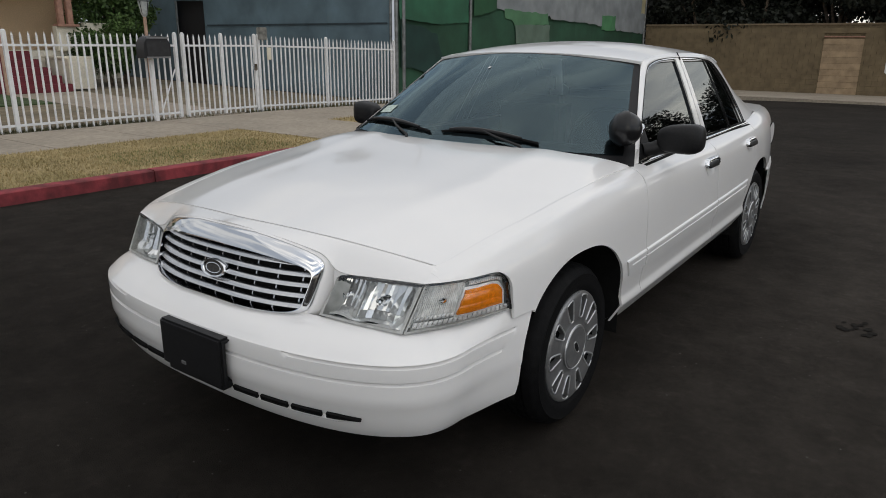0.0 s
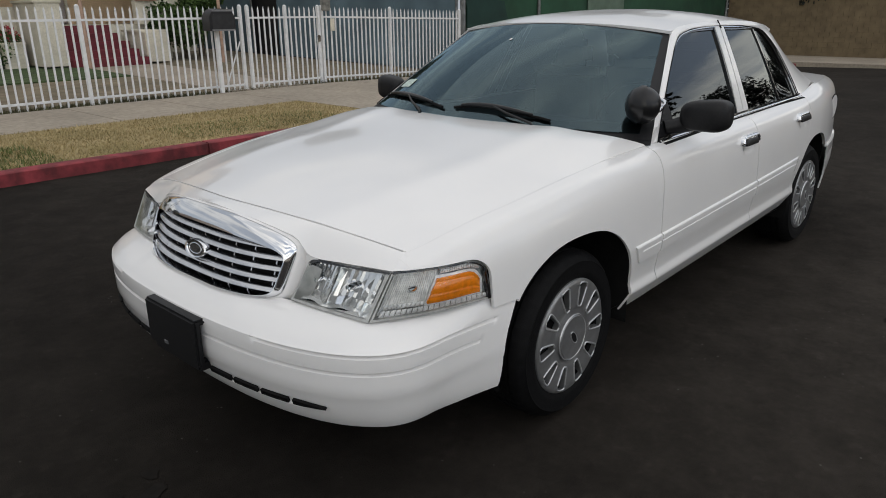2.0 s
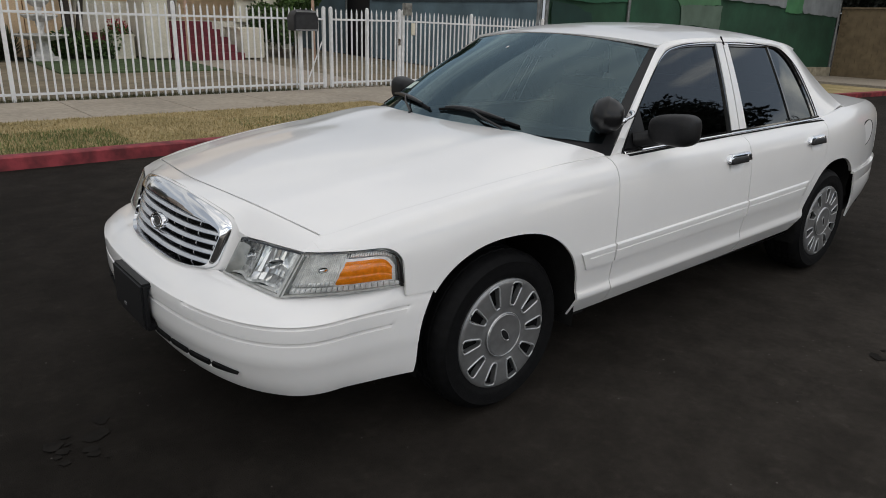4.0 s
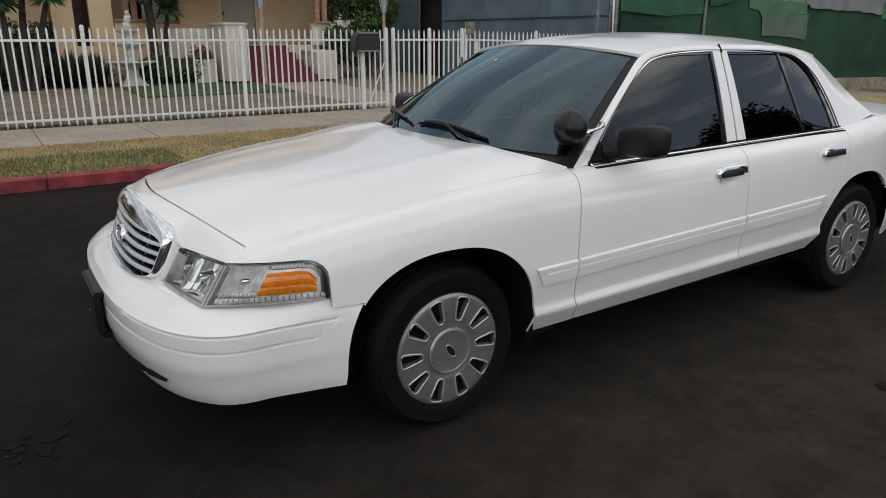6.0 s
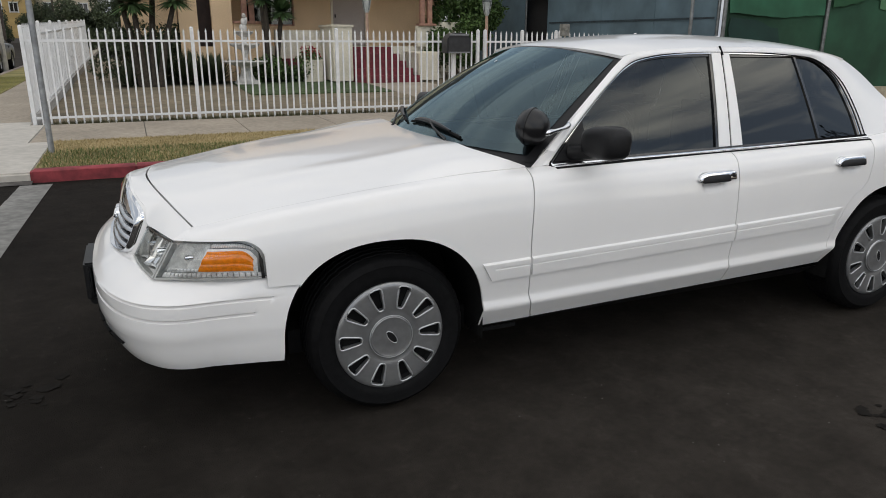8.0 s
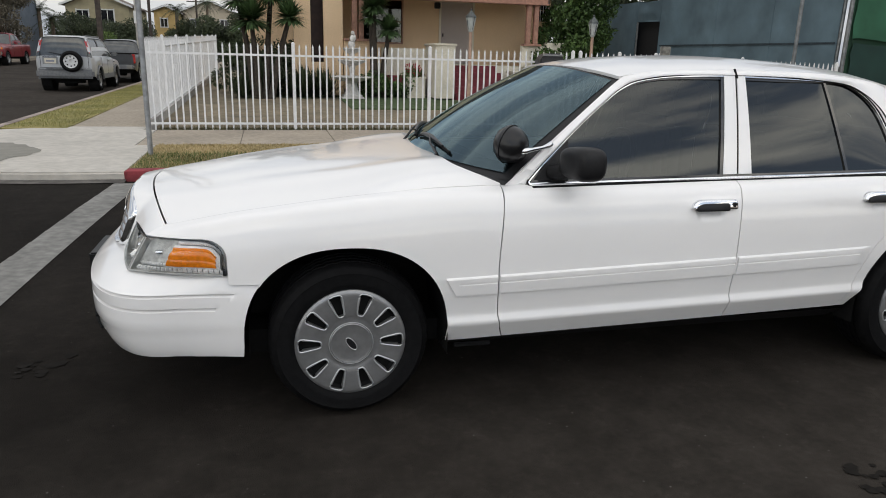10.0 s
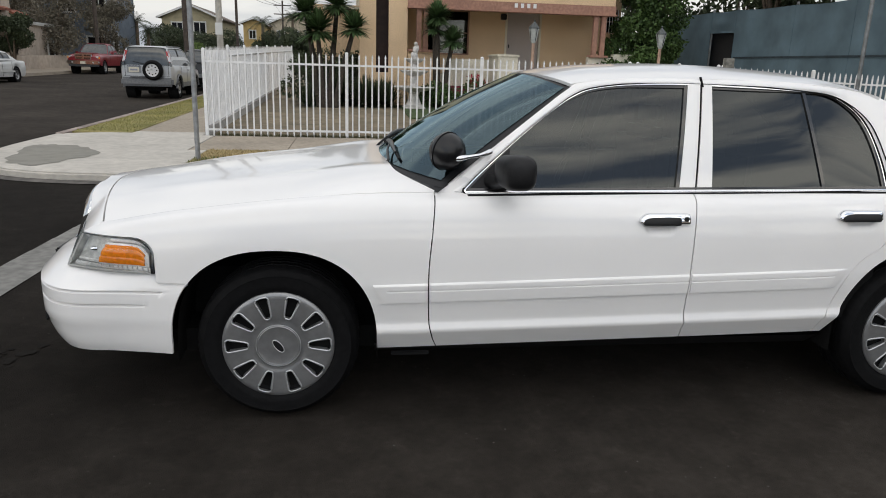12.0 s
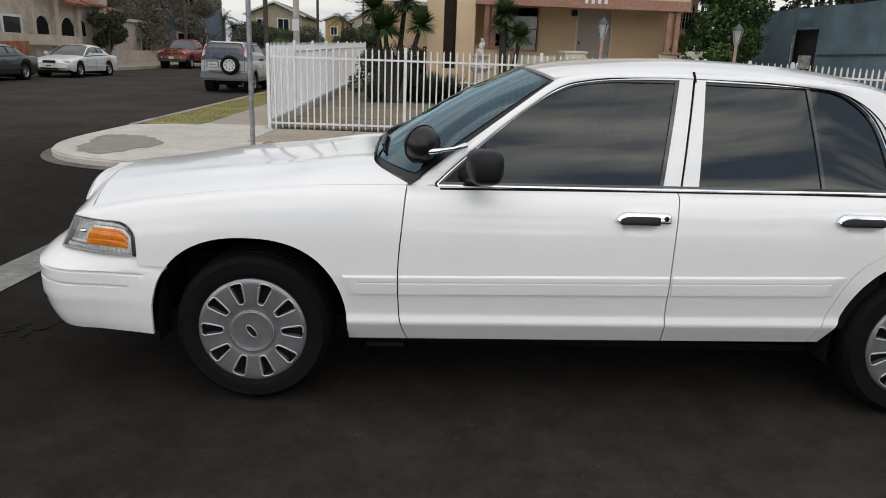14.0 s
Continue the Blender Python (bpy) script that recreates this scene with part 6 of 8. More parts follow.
# ---- house ----
HZ = lie(5, 19)
PORCH = 1.22
house = thing("house", 5, 22, HZ, "tan stucco house with brown porch beam and red steps", "house")


def wall_with_holes(x0, x1, z0, z1, y0, y1, holes):
    """A wall facing the street, with openings (x0, x1, z0, z1)."""
    xs = sorted({x0, x1, *[h[0] for h in holes], *[h[1] for h in holes]})
    zs = sorted({z0, z1, *[h[2] for h in holes], *[h[3] for h in holes]})
    bm = bmesh.new()
    for a, b in zip(xs, xs[1:]):
        for c, d in zip(zs, zs[1:]):
            mx, mz = (a + b) / 2, (c + d) / 2
            if any(h[0] < mx < h[1] and h[2] < mz < h[3] for h in holes):
                continue
            boxes(((a + b) / 2, (y0 + y1) / 2, (c + d) / 2, b - a, y1 - y0, d - c), bm=bm)
    bmesh.ops.remove_doubles(bm, verts=bm.verts, dist=0.0005)
    return bm


DIMGLASS = glass("house_window_glass", (0.22, 0.24, 0.25), 1.5)
part("wall", wall_with_holes(0.55, 2.03, HZ, 5.0, 19.0, 19.25, [(1.06, 1.45, PORCH, 3.9)]), STUCCO, house)
part("recess", boxes((1.26, 19.75, 2.4, 0.6, 0.1, 3.4), (0.95, 19.5, 2.4, 0.06, 0.5, 3.4), (1.56, 19.5, 2.4, 0.06, 0.5, 3.4)), mat("dark_brown_wood", (0.045, 0.022, 0.016), 0.6, 0, 6, 0.3), house, "dark brown recessed door")
part("wall", wall_with_holes(2.03, 9.7, HZ, 5.0, 21.2, 21.45, [(2.75, 4.33, 1.85, 3.32), (5.60, 6.84, PORCH, 3.42), (9.05, 9.65, 2.75, 3.55)]), STUCCO, house)
part("side_wall", boxes((1.90, 20.22, 2.6, 0.25, 1.94, 4.8)), STUCCO, house)
part("porch_floor", boxes((5.5, 20.16, (HZ + PORCH) / 2, 6.9, 2.05, PORCH - HZ)), CREAM, house)
part("porch_beam", boxes((5.36, 19.05, 3.315, 6.66, 0.24, 0.29), (5.36, 18.99, 3.175, 6.70, 0.30, 0.045), bevel=0.012), BROWN, house, "brown painted porch beam")
part("wall", boxes((5.36, 19.06, 4.23, 6.60, 0.2, 1.53)), STUCCO, house)
part("porch_ceiling", boxes((5.4, 20.18, 3.55, 6.6, 2.02, 0.08)), CREAM, house)
for px in (2.39, 2.60, 8.07, 8.33):
    part("porch_post", boxes((px, 19.03, 2.54, 0.155, 0.155, 1.22), (px, 19.03, 3.13, 0.20, 0.20, 0.06), bevel=0.012), BROWN, house, "brown porch post")
for bx, m_ in (((8.3, 19.05, 1.55, 0.85, 0.2, 0.66), CREAM), ((4.2, 19.05, 1.05, 1.9, 0.2, 1.3), CREAM), ((9.2, 19.05, 1.2, 1.0, 0.2, 1.6), CREAM), ((2.50, 19.05, 1.15, 0.90, 0.2, 1.46), STUCCO)):
    part("porch_wall", boxes(bx), m_, house)
for bx in ((8.20, 19.0, 1.91, 0.62, 0.30, 0.07), (2.50, 18.98, 1.91, 0.92, 0.30, 0.07)):
    part("porch_sill", boxes(bx, bevel=0.01), BROWN, house)
door = part("front_door", boxes((6.22, 21.28, 2.32, 1.14, 0.05, 2.14)), mat("pale_grey_screen_door", (0.44, 0.385, 0.35), 0.7, 0, 60, 0.2), house, "pale grey security screen door")
part("door_frame", boxes((5.62, 21.19, 2.32, 0.07, 0.06, 2.2), (6.82, 21.19, 2.32, 0.07, 0.06, 2.2), (6.22, 21.19, 3.43, 1.27, 0.06, 0.07)), CREAM, door)
part("handle", boxes((5.74, 21.22, 2.2, 0.04, 0.04, 0.12), bevel=0.01), BLACK, door)
for x0, x1, z0, z1, yy in ((2.75, 4.33, 1.85, 3.32, 21.25), (9.05, 9.65, 2.75, 3.55, 21.25)):
    w = part("window", boxes(((x0 + x1) / 2, yy + 0.06, (z0 + z1) / 2, x1 - x0, 0.012, z1 - z0)), DIMGLASS, house, "dark window with brown frame")
    part("frame", boxes((x0 + 0.025, yy, (z0 + z1) / 2, 0.05, 0.10, z1 - z0), (x1 - 0.025, yy, (z0 + z1) / 2, 0.05, 0.10, z1 - z0), ((x0 + x1) / 2, yy, z1 - 0.025, x1 - x0, 0.10, 0.05), ((x0 + x1) / 2, yy, z0 + 0.025, x1 - x0, 0.10, 0.05), ((x0 + x1) / 2, yy, (z0 + z1) / 2, x1 - x0, 0.05, 0.035)), BROWN, w)
    # dark board behind the glass stands in for the unlit room
    part("blind", boxes(((x0 + x1) / 2, yy + 0.16, (z0 + z1) / 2, x1 - x0, 0.02, z1 - z0)), mat("dim_room", (0.05, 0.045, 0.04), 0.9, 0, 4, 0.4), w)
for k in range(6):
    part("window_bar", boxes((9.10 + 0.10 * k, 21.17, 3.15, 0.02, 0.02, 0.8)), WHITEIRON, house)
# number bars on the beam
for k in range(4):
    part("number_bar", boxes((5.42 + 0.20 * k, 18.925, 3.365, 0.10, 0.012, 0.13), bevel=0.004), WHITEIRON, house)
part("porch_lamp", boxes((5.50, 21.12, 3.16, 0.20, 0.14, 0.20), bevel=0.02), BLACK, house)
# steps with cream cheeks
for k in range(5):
    part("step", boxes((6.30 - 0.05 * k, 17.5 + 0.30 * k, HZ + (PORCH - HZ) * (k + 1) / 10, 2.05 - 0.12 * k, 0.32, (PORCH - HZ) * (k + 1) / 5 - 0.001 * k), bevel=0.012), DARKRED, house, "dark red painted step")
part("step_cheek", boxes((4.93, 18.2, 1.02, 0.60, 1.5, 1.55), (4.93, 18.2, 1.82, 0.68, 1.56, 0.07), bevel=0.015), CREAM, house, "cream stucco pier")
part("step_cheek", boxes((7.72, 18.2, 0.62, 0.66, 1.3, 0.80), (7.72, 18.3, 1.05, 0.80, 1.2, 0.06), bevel=0.015), CREAM, house, "cream stucco cheek wall")
part("planter", boxes((3.6, 18.75, 0.62, 1.9, 0.4, 0.5), bevel=0.03), DARKRED, house)
part("chimney", boxes((8.9, 22.6, 5.6, 0.7, 0.7, 1.8)), CREAM, house)
part("main_roof", prism([(0.2, 5.0), (10.1, 5.0), (5.2, 7.2)], "y", 19.0, 29.0), mat("brown_roof_shingle", (0.13, 0.10, 0.085), 0.9, 0, 5, 0.4), house)
part("body", boxes((5.1, 25.6, 2.6, 9.2, 8.1, 4.7)), CREAM, house)
part("side_wing", boxes((-0.2, 22.0, 1.75, 1.6, 2.5, 3.1)), STUCCO, house)
part("left_eave", boxes((0.15, 21.2, 3.20, 1.5, 1.6, 0.08)), CREAM, house)


def garden_lamp(x, y):
    z = lie(x, y)
    t = thing("garden_lamp", x, y, z, "garden lamp post with a grey glass lantern", "lamp post", "lamps along the path")
    part("post", tube([(x, y, z), (x, y, z + 2.05)], [0.055, 0.045], 12), mat("pinkish_post_paint", (0.45, 0.30, 0.22), 0.7, 0, 9, 0.2), t, smooth=60)
    lantern = part("lantern", lathe([(0.05, z + 2.05), (0.09, z + 2.12), (0.155, z + 2.45), (0.15, z + 2.46)], 8, "z", (x, y, 0)), mat("frosted_lamp_glass", (0.45, 0.47, 0.46), 0.35, 0, 12, 0.2), t, "frosted glass lantern")
    part("cap", lathe([(0.165, z + 2.45), (0.15, z + 2.50), (0.06, z + 2.60), (0.025, z + 2.64), (0.03, z + 2.68), (0.0005, z + 2.71)], 8, "z", (x, y, 0)), mat("grey_lamp_metal", (0.10, 0.11, 0.11), 0.5, 0.5, 20, 0.3), lantern)
    for k in range(4):
        a = math.pi / 2 * k + 0.4
        part("rib", tube([(x + 0.09 * math.cos(a), y + 0.09 * math.sin(a), z + 2.12), (x + 0.158 * math.cos(a), y + 0.158 * math.sin(a), z + 2.46)], 0.008, 5), BLACK, lantern)


garden_lamp(5.55, 17.0)
garden_lamp(9.42, 17.0)

# ---- screens beside the yard ----
TARP = mat("blue_grey_windscreen_cloth", (0.112, 0.168, 0.200), 0.9, 0, 1.2, 0.2, bump=0.5, bump_scale=5, stain=0.25, stain_scale=0.8)
GREEN1 = mat("dark_green_cloth", (0.020, 0.075, 0.040), 0.85, 0, 1.1, 0.3, bump=0.4, bump_scale=4, stain=0.25, stain_scale=0.7)
STEEL = mat("dull_steel_tube", (0.24, 0.25, 0.25), 0.5, 0.7, 9, 0.3)


def cloth(p0, p1, z0, z1, seed):
    """A hung cloth panel with soft folds between two plan points; z0, z1 above the land."""
    rng = random.Random(seed)
    ph = [rng.uniform(0, 6) for _ in range(4)]
    d = Vector((p1[0] - p0[0], p1[1] - p0[1], 0))
    n = Vector((d.y, -d.x, 0)).normalized()

    def at(a, b):
        x, y = p0[0] + d.x * a, p0[1] + d.y * a
        z = lie(x, y) + z0 + (z1 - z0) * b
        if b == 1:
            z -= 0.03 * math.sin(math.pi * a)
        w = 0.020 * math.sin(5 * a + ph[0] + 3 * b) + 0.012 * math.sin(11 * a + ph[1] - 4 * b) + 0.012 * math.sin(9 * b + ph[2])
        return Vector((x, y, z)) + n * w * math.sin(math.pi * a) ** 0.5 * (1 if 0 < b < 1 else 0.3)
    return sheet(at, 14, 12, 0.01)


TX = 12.68
tarp = thing("windscreen_fence", TX, 17, lie(TX, 17), "blue-grey windscreen cloth on steel posts along the yard", "screen fence")
ys = [10.75, 13.1, 15.6, 18.75, 20.35, 22.6, 25.0]
for i, (a, b) in enumerate(zip(ys, ys[1:])):
    if i == 3:
        part("cloth_panel", cloth((TX, a), (TX, b), 2.72, 3.42, 40 + i), TARP, tarp)
        part("gate_leaf", boxes((TX + 0.25, (a + b) / 2, lie(TX, a) + 1.50, 0.04, b - a + 0.9, 3.0)), mat("dark_gate_mesh", (0.012, 0.011, 0.012), 0.8, 0, 20, 0.4), tarp, "dark gate behind the opening")
    else:
        part("cloth_panel", cloth((TX, a), (TX, b), 0.05, 3.42, 40 + i), TARP, tarp)
for a in ys:
    part("post", tube([(TX + 0.05, a, lie(TX, a) - 0.05), (TX + 0.05, a, lie(TX, a) + 3.5)], 0.04, 8), STEEL, tarp, smooth=60)
for z in (2.02,):
    part("hem", boxes((TX - 0.025, 14.7, lie(TX, 14.7) + z, 0.012, 7.8, 0.05)), mat("dark_hem", (0.03, 0.045, 0.055), 0.9, 0, 5, 0.3), tarp)

GY = 10.62
green = thing("green_screen_fence", 21, GY, lie(21, GY), "green windscreen fence with painted-over patches on a concrete foot", "screen fence")
xs = [12.75, 16.3, 20.0, 23.7, 27.3, 30.9]
for i, (a, b) in enumerate(zip(xs, xs[1:])):
    part("cloth_panel", cloth((a, GY), (b, GY), 0.42 if i else 0.1, 4.3, 60 + i), GREEN1, green)
for a in (xs[0], xs[1], xs[-1]):
    part("post", tube([(a, GY - 0.06, lie(a, GY) - 0.1), (a, GY - 0.06, lie(a, GY) + 4.4)], 0.05, 8), STEEL, green, smooth=60)
part("footing", land(16.2, 30.95, GY - 0.12, GY + 0.12, 0.44, 8, 1, 0.6), mat("stained_footing", (0.42, 0.37, 0.27), 0.9, 0, 4, 0.3, stain=0.3), green, "stained concrete footing")


def painted(outline, color, lift, label, seed):
    """A roller-painted patch on the cloth: outline of (x, height), its edges a little ragged."""
    rng = random.Random(seed)
    pts = []
    for (x0, z0), (x1, z1) in zip(outline, outline[1:] + outline[:1]):
        n = max(2, int(math.hypot(x1 - x0, z1 - z0) / 0.22))
        pts += [(x0 + (x1 - x0) * k / n + rng.uniform(-0.03, 0.03), z0 + (z1 - z0) * k / n + rng.uniform(-0.03, 0.03)) for k in range(n)]
    part("painted_patch", prism(pts, "y", GY - 0.048 - lift, GY - 0.044 - lift), mat("patch_paint", color, 0.85, 0, 1.6, 0.2, stain=0.15), green, label)


painted([(12.9, 4.2), (12.9, 2.15), (14.6, 2.05), (16.2, 2.12), (16.2, 4.2)], (0.030, 0.125, 0.068), 0.0, "mid green patch", 1)
painted([(12.95, 2.0), (12.95, 0.9), (14.2, 0.7), (14.9, 1.1), (14.6, 1.75), (13.8, 1.95)], (0.010, 0.040, 0.032), 0.006, "dark stained patch", 2)
painted([(16.5, 4.2), (16.5, 2.3), (17.8, 2.55), (17.8, 4.2)], (0.020, 0.085, 0.036), 0.0, "dark green patch", 3)
painted([(17.85, 4.2), (17.85, 2.58), (18.4, 2.55), (18.5, 2.44), (21.5, 2.50), (21.6, 2.40), (24.0, 2.34), (26.0, 2.26), (27.6, 2.20), (27.7, 2.10), (30.85, 2.02), (30.85, 4.2)], (0.255, 0.275, 0.285), 0.0, "pale grey painted patch", 4)
painted([(18.3, 2.60), (21.35, 2.56), (21.4, 2.17), (19.0, 2.10), (18.8, 2.28), (18.3, 2.36)], (0.085, 0.205, 0.105), 0.006, "light green patch", 5)
painted([(19.0, 2.12), (21.5, 2.18), (21.5, 1.42), (19.1, 1.55)], (0.120, 0.175, 0.135), 0.012, "grey-green patch", 6)
painted([(26.1, 2.69), (27.5, 2.69), (27.5, 2.09), (26.1, 2.09)], (0.070, 0.220, 0.095), 0.006, "light green square patch", 7)
painted([(30.4, 4.2), (30.4, 2.9), (30.85, 2.9), (30.85, 4.2)], (0.45, 0.40, 0.24), 0.006, "yellowed strip", 8)
# slim pole in the grass strip
pl = thing("street_pole", 8.05, 6.49, 0, "slim grey steel street pole in the grass strip", "pole")
part("tube", tube([(8.05, 6.49, -0.05), (8.05, 6.49, 4.5)], 0.030, 12), STEEL, pl, smooth=60)

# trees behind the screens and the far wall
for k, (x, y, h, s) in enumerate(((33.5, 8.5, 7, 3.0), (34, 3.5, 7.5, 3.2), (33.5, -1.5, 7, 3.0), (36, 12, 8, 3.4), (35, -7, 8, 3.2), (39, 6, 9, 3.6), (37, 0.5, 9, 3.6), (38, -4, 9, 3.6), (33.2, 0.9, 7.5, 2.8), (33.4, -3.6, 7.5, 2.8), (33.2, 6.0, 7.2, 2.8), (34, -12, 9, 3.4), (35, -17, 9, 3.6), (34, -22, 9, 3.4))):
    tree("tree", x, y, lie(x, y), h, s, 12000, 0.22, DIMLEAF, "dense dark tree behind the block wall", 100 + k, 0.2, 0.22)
# out of view behind the screens, added for reflections in the hood
for k, (x, y, h, s) in enumerate(((19.5, 17.5, 8.4, 2.6), (25.5, 15.5, 9.2, 2.8), (16.0, 22.0, 8.0, 2.4), (30.0, 15.0, 9.0, 2.6))):
    tree("tree", x, y, lie(x, y), h, s, 6000, 0.24, DARKLEAF, "leafy tree behind the green screen", 220 + k, 0.16, 0.35)
for k, (x, y, h, s) in enumerate(((17, 40, 9, 3.2), (23, 37, 9, 3.4), (12, 42, 9, 3))):
    tree("tree", x, y, lie(x, y), h, s, 3000, 0.4, DARKLEAF, "dark tree beyond the yard", 120 + k, 0.2, 0.3)

# boarded opening in the far wall
bd = thing("boarded_opening", BW, 2.2, -0.4, "pale boarded opening in the block wall", "boarded door")
for k in range(9):
    part("board", boxes((BW + 0.01 + 0.004 * (k % 2), 2.22, -0.25 + 0.245 * k, 0.05, 1.46, 0.238), bevel=0.008), mat("pale_board", (0.36, 0.26, 0.16), 0.8, 0, 3, 0.25, rand=0.08), bd)
part("lintel", boxes((BW - 0.01, 2.22, 1.90, 0.06, 1.50, 0.05), bevel=0.01), BROWN, bd)


ss = thing("stop_sign", 11.0, -1.33, lie(11.0, -1.33), "red octagonal stop sign on a steel post", "road sign")
part("post", tube([(11.06, -1.33, road_lie(11, -1.33) - 0.1), (11.06, -1.33, 1.62)], 0.03, 10), STEEL, ss, smooth=60)
octo = [(-1.33 + 0.41 * math.cos(math.pi * (k + 0.5) / 4), 1.28 + 0.41 * math.sin(math.pi * (k + 0.5) / 4)) for k in range(8)]
face_ = part("sign_face", prism(octo, "x", 11.015, 11.025), WHITEIRON, ss, "white-edged sign plate")
part("red_field", prism([(-1.33 + (y + 1.33) * 0.94, 1.28 + (z - 1.28) * 0.94) for y, z in octo], "x", 11.008, 11.015), mat("sign_red", (0.42, 0.012, 0.02), 0.45, 0, 6, 0.15), face_, "red sign field")

# ---- parked vehicles ----
def shell(length, width, ground, shoulder, deck, wheels, r, round_front=0.30, round_rear=0.22):
    """A car body skin: sides with open wheel arches, shoulders, bonnet and boot deck, closed at both ends.
    shoulder and deck give heights along x; ground is the lower edge."""
    hl, w = length / 2, width / 2

    def plan(x):
        f = max(0.0, (x - (hl - round_front)) / round_front)
        k = max(0.0, (-x - (hl - round_rear)) / round_rear)
        return w * (1 - 0.16 * f ** 2.2 - 0.10 * k ** 2.2)

    def low(x):
        z = ground + 0.10 * max(0.0, (abs(x) - (hl - 0.35)) / 0.35)
        for wx in wheels:
            d = (r * 1.17) ** 2 - (x - wx) ** 2
            if d > 0:
                z = max(z, r + math.sqrt(d) * 0.98)
        return z
    xs = {-hl + length * k / 70 for k in range(71)}
    for wx in wheels:
        xs |= {wx + r * 1.17 * math.cos(math.pi * k / 14) for k in range(15)}
    xs = sorted(xs)
    half = ((0.045, 0.0, 0.0), (0.012, 0.22, 0.0), (0.0, 0.52, 0.0), (0.010, 0.82, 0.0), (0.030, 0.95, 0.0), (0.070, 1.0, 0.0), (0.150, 1.0, 0.55), (0.42, 1.0, 0.92))
    bm = bmesh.new()
    rows = []
    for x in xs:
        zl, zs, zd, p = low(x), shoulder(x), deck(x), plan(x)
        sec = [(p - i, zl + (zs - zl) * f + (zd - zs) * g) for i, f, g in half]
        sec += [(0.0, zd)] + [(-y, z) for y, z in reversed(sec)]
        rows.append([bm.verts.new((x, y, z)) for y, z in sec])
    for q, t in zip(rows, rows[1:]):
        for k in range(len(q) - 1):
            bm.faces.new([q[k], t[k], t[k + 1], q[k + 1]])
    bm.faces.new(rows[0])
    bm.faces.new(list(reversed(rows[-1])))
    bmesh.ops.recalc_face_normals(bm, faces=bm.faces)
    return bm, plan


def vehicle(name, x, y, heading, label, paint, length, width, height, ground, shoulder, deck, cab, wheels, r, square=0.5, extras=None, lower=None, doors=(), round_front=0.30):
    """A parked vehicle in its own axes (nose towards +x), then set down.
    cab: (windshield base, roof front, roof rear, rear base) along x; square: roundness of the cabin's section."""
    v = thing(name, 0, 0, 0, label, "car" if "pickup" not in name else "truck")
    hl, w = length / 2, width / 2
    skin, plan = shell(length, width, ground, shoulder, deck, wheels, r, round_front)
    body = part("body", skin, paint, v, smooth=38)
    part("underbody", boxes((0, 0, ground + 0.06, length - 0.30, width * 0.78, 0.26), (-hl + 0.55, 0, ground - 0.10, 0.5, width * 0.45, 0.14)), DARK, v)
    beltz = shoulder((cab[0] + cab[3]) / 2)
    # cabin: a rounded glass hull; roof skin and pillars lie on it
    H = height - beltz + 0.04
    top = curve((cab[3], 0.02), (cab[3] + (cab[2] - cab[3]) * 0.5, 0.56), (cab[2], 0.93), (cab[2] + 0.35, 0.99), ((cab[1] + cab[2]) / 2, 1.0), (cab[1] - 0.3, 0.985), (cab[1], 0.93), (cab[1] + (cab[0] - cab[1]) * 0.5, 0.56), (cab[0], 0.02))

    def hull(u, q, out=0.0):
        x_ = cab[3] + (cab[0] - cab[3]) * u
        th = math.pi * q
        k = abs(math.sin(th)) ** square
        z_ = beltz - 0.04 + H * top(x_) * k
        y_ = math.copysign(abs(math.cos(th)) ** square, math.cos(th)) * (w * 0.93 - w * (0.10 + 0.24 * square) * k * top(x_))
        return Vector((x_ + out * (u - 0.5), y_ * (1 + out), z_ + out * k))
    part("window", sheet(hull, 40, 40), CARGLASS, v, "dark glass", smooth=50)
    ur, uf = (cab[2] - cab[3]) / (cab[0] - cab[3]), (cab[1] - cab[3]) / (cab[0] - cab[3])
    edge = 0.185 if square > 0.4 else 0.215
    part("roof", sheet(lambda a, b: hull(ur * 0.92 + (uf * 1.01 - ur * 0.92) * a, edge + (1 - 2 * edge) * b, 0.012), 20, 24, 0.01), paint, v, smooth=50)
    for f in (0, 1):
        q0 = (lambda t: t) if f == 0 else (lambda t: 1 - t)
        um = (ur + uf) / 2 - 0.02
        part("pillar", sheet(lambda a, b: hull(uf + (1.0 - uf) * a, q0(edge + 0.055 * b - 0.06 * a), 0.014), 10, 2, 0.006, flip=f == 1), paint, v, smooth=50)
        part("pillar", sheet(lambda a, b: hull(um + 0.030 * a, q0(0.02 + (edge - 0.005) * b), 0.010), 2, 8, 0.004, flip=f == 1), BLACK, v, smooth=50)
        part("pillar", sheet(lambda a, b: hull(max(0.01, ur * (1.02 - a)), q0(0.02 + (edge + 0.045) * b), 0.014), 10, 8, 0.006, flip=f == 1), paint, v, smooth=50)
        part("window_line", sheet(lambda a, b: hull(0.02 + 0.96 * a, q0(0.004 + 0.018 * b), 0.012), 20, 1, 0.004, flip=f == 1), paint, v, smooth=50)
        s = 1 if f == 0 else -1
        for dx in doors:
            part("door_gap", sheet(lambda a, b: Vector((dx - 0.005 + 0.010 * a, s * (plan(dx) - 0.012 + 0.016 * math.sin(math.pi * min(1.0, 0.12 + 0.80 * b)) ** 0.5), ground + 0.05 + (shoulder(dx) - ground - 0.09) * b)), 1, 10, 0.004, flip=s > 0), DARK, body)
        for dx in doors[1:]:
            part("door_handle", boxes((dx + 0.16, s * (plan(dx) + 0.006), shoulder(dx) - 0.15, 0.17, 0.03, 0.035), bevel=0.008), lower or paint, body, smooth=40)
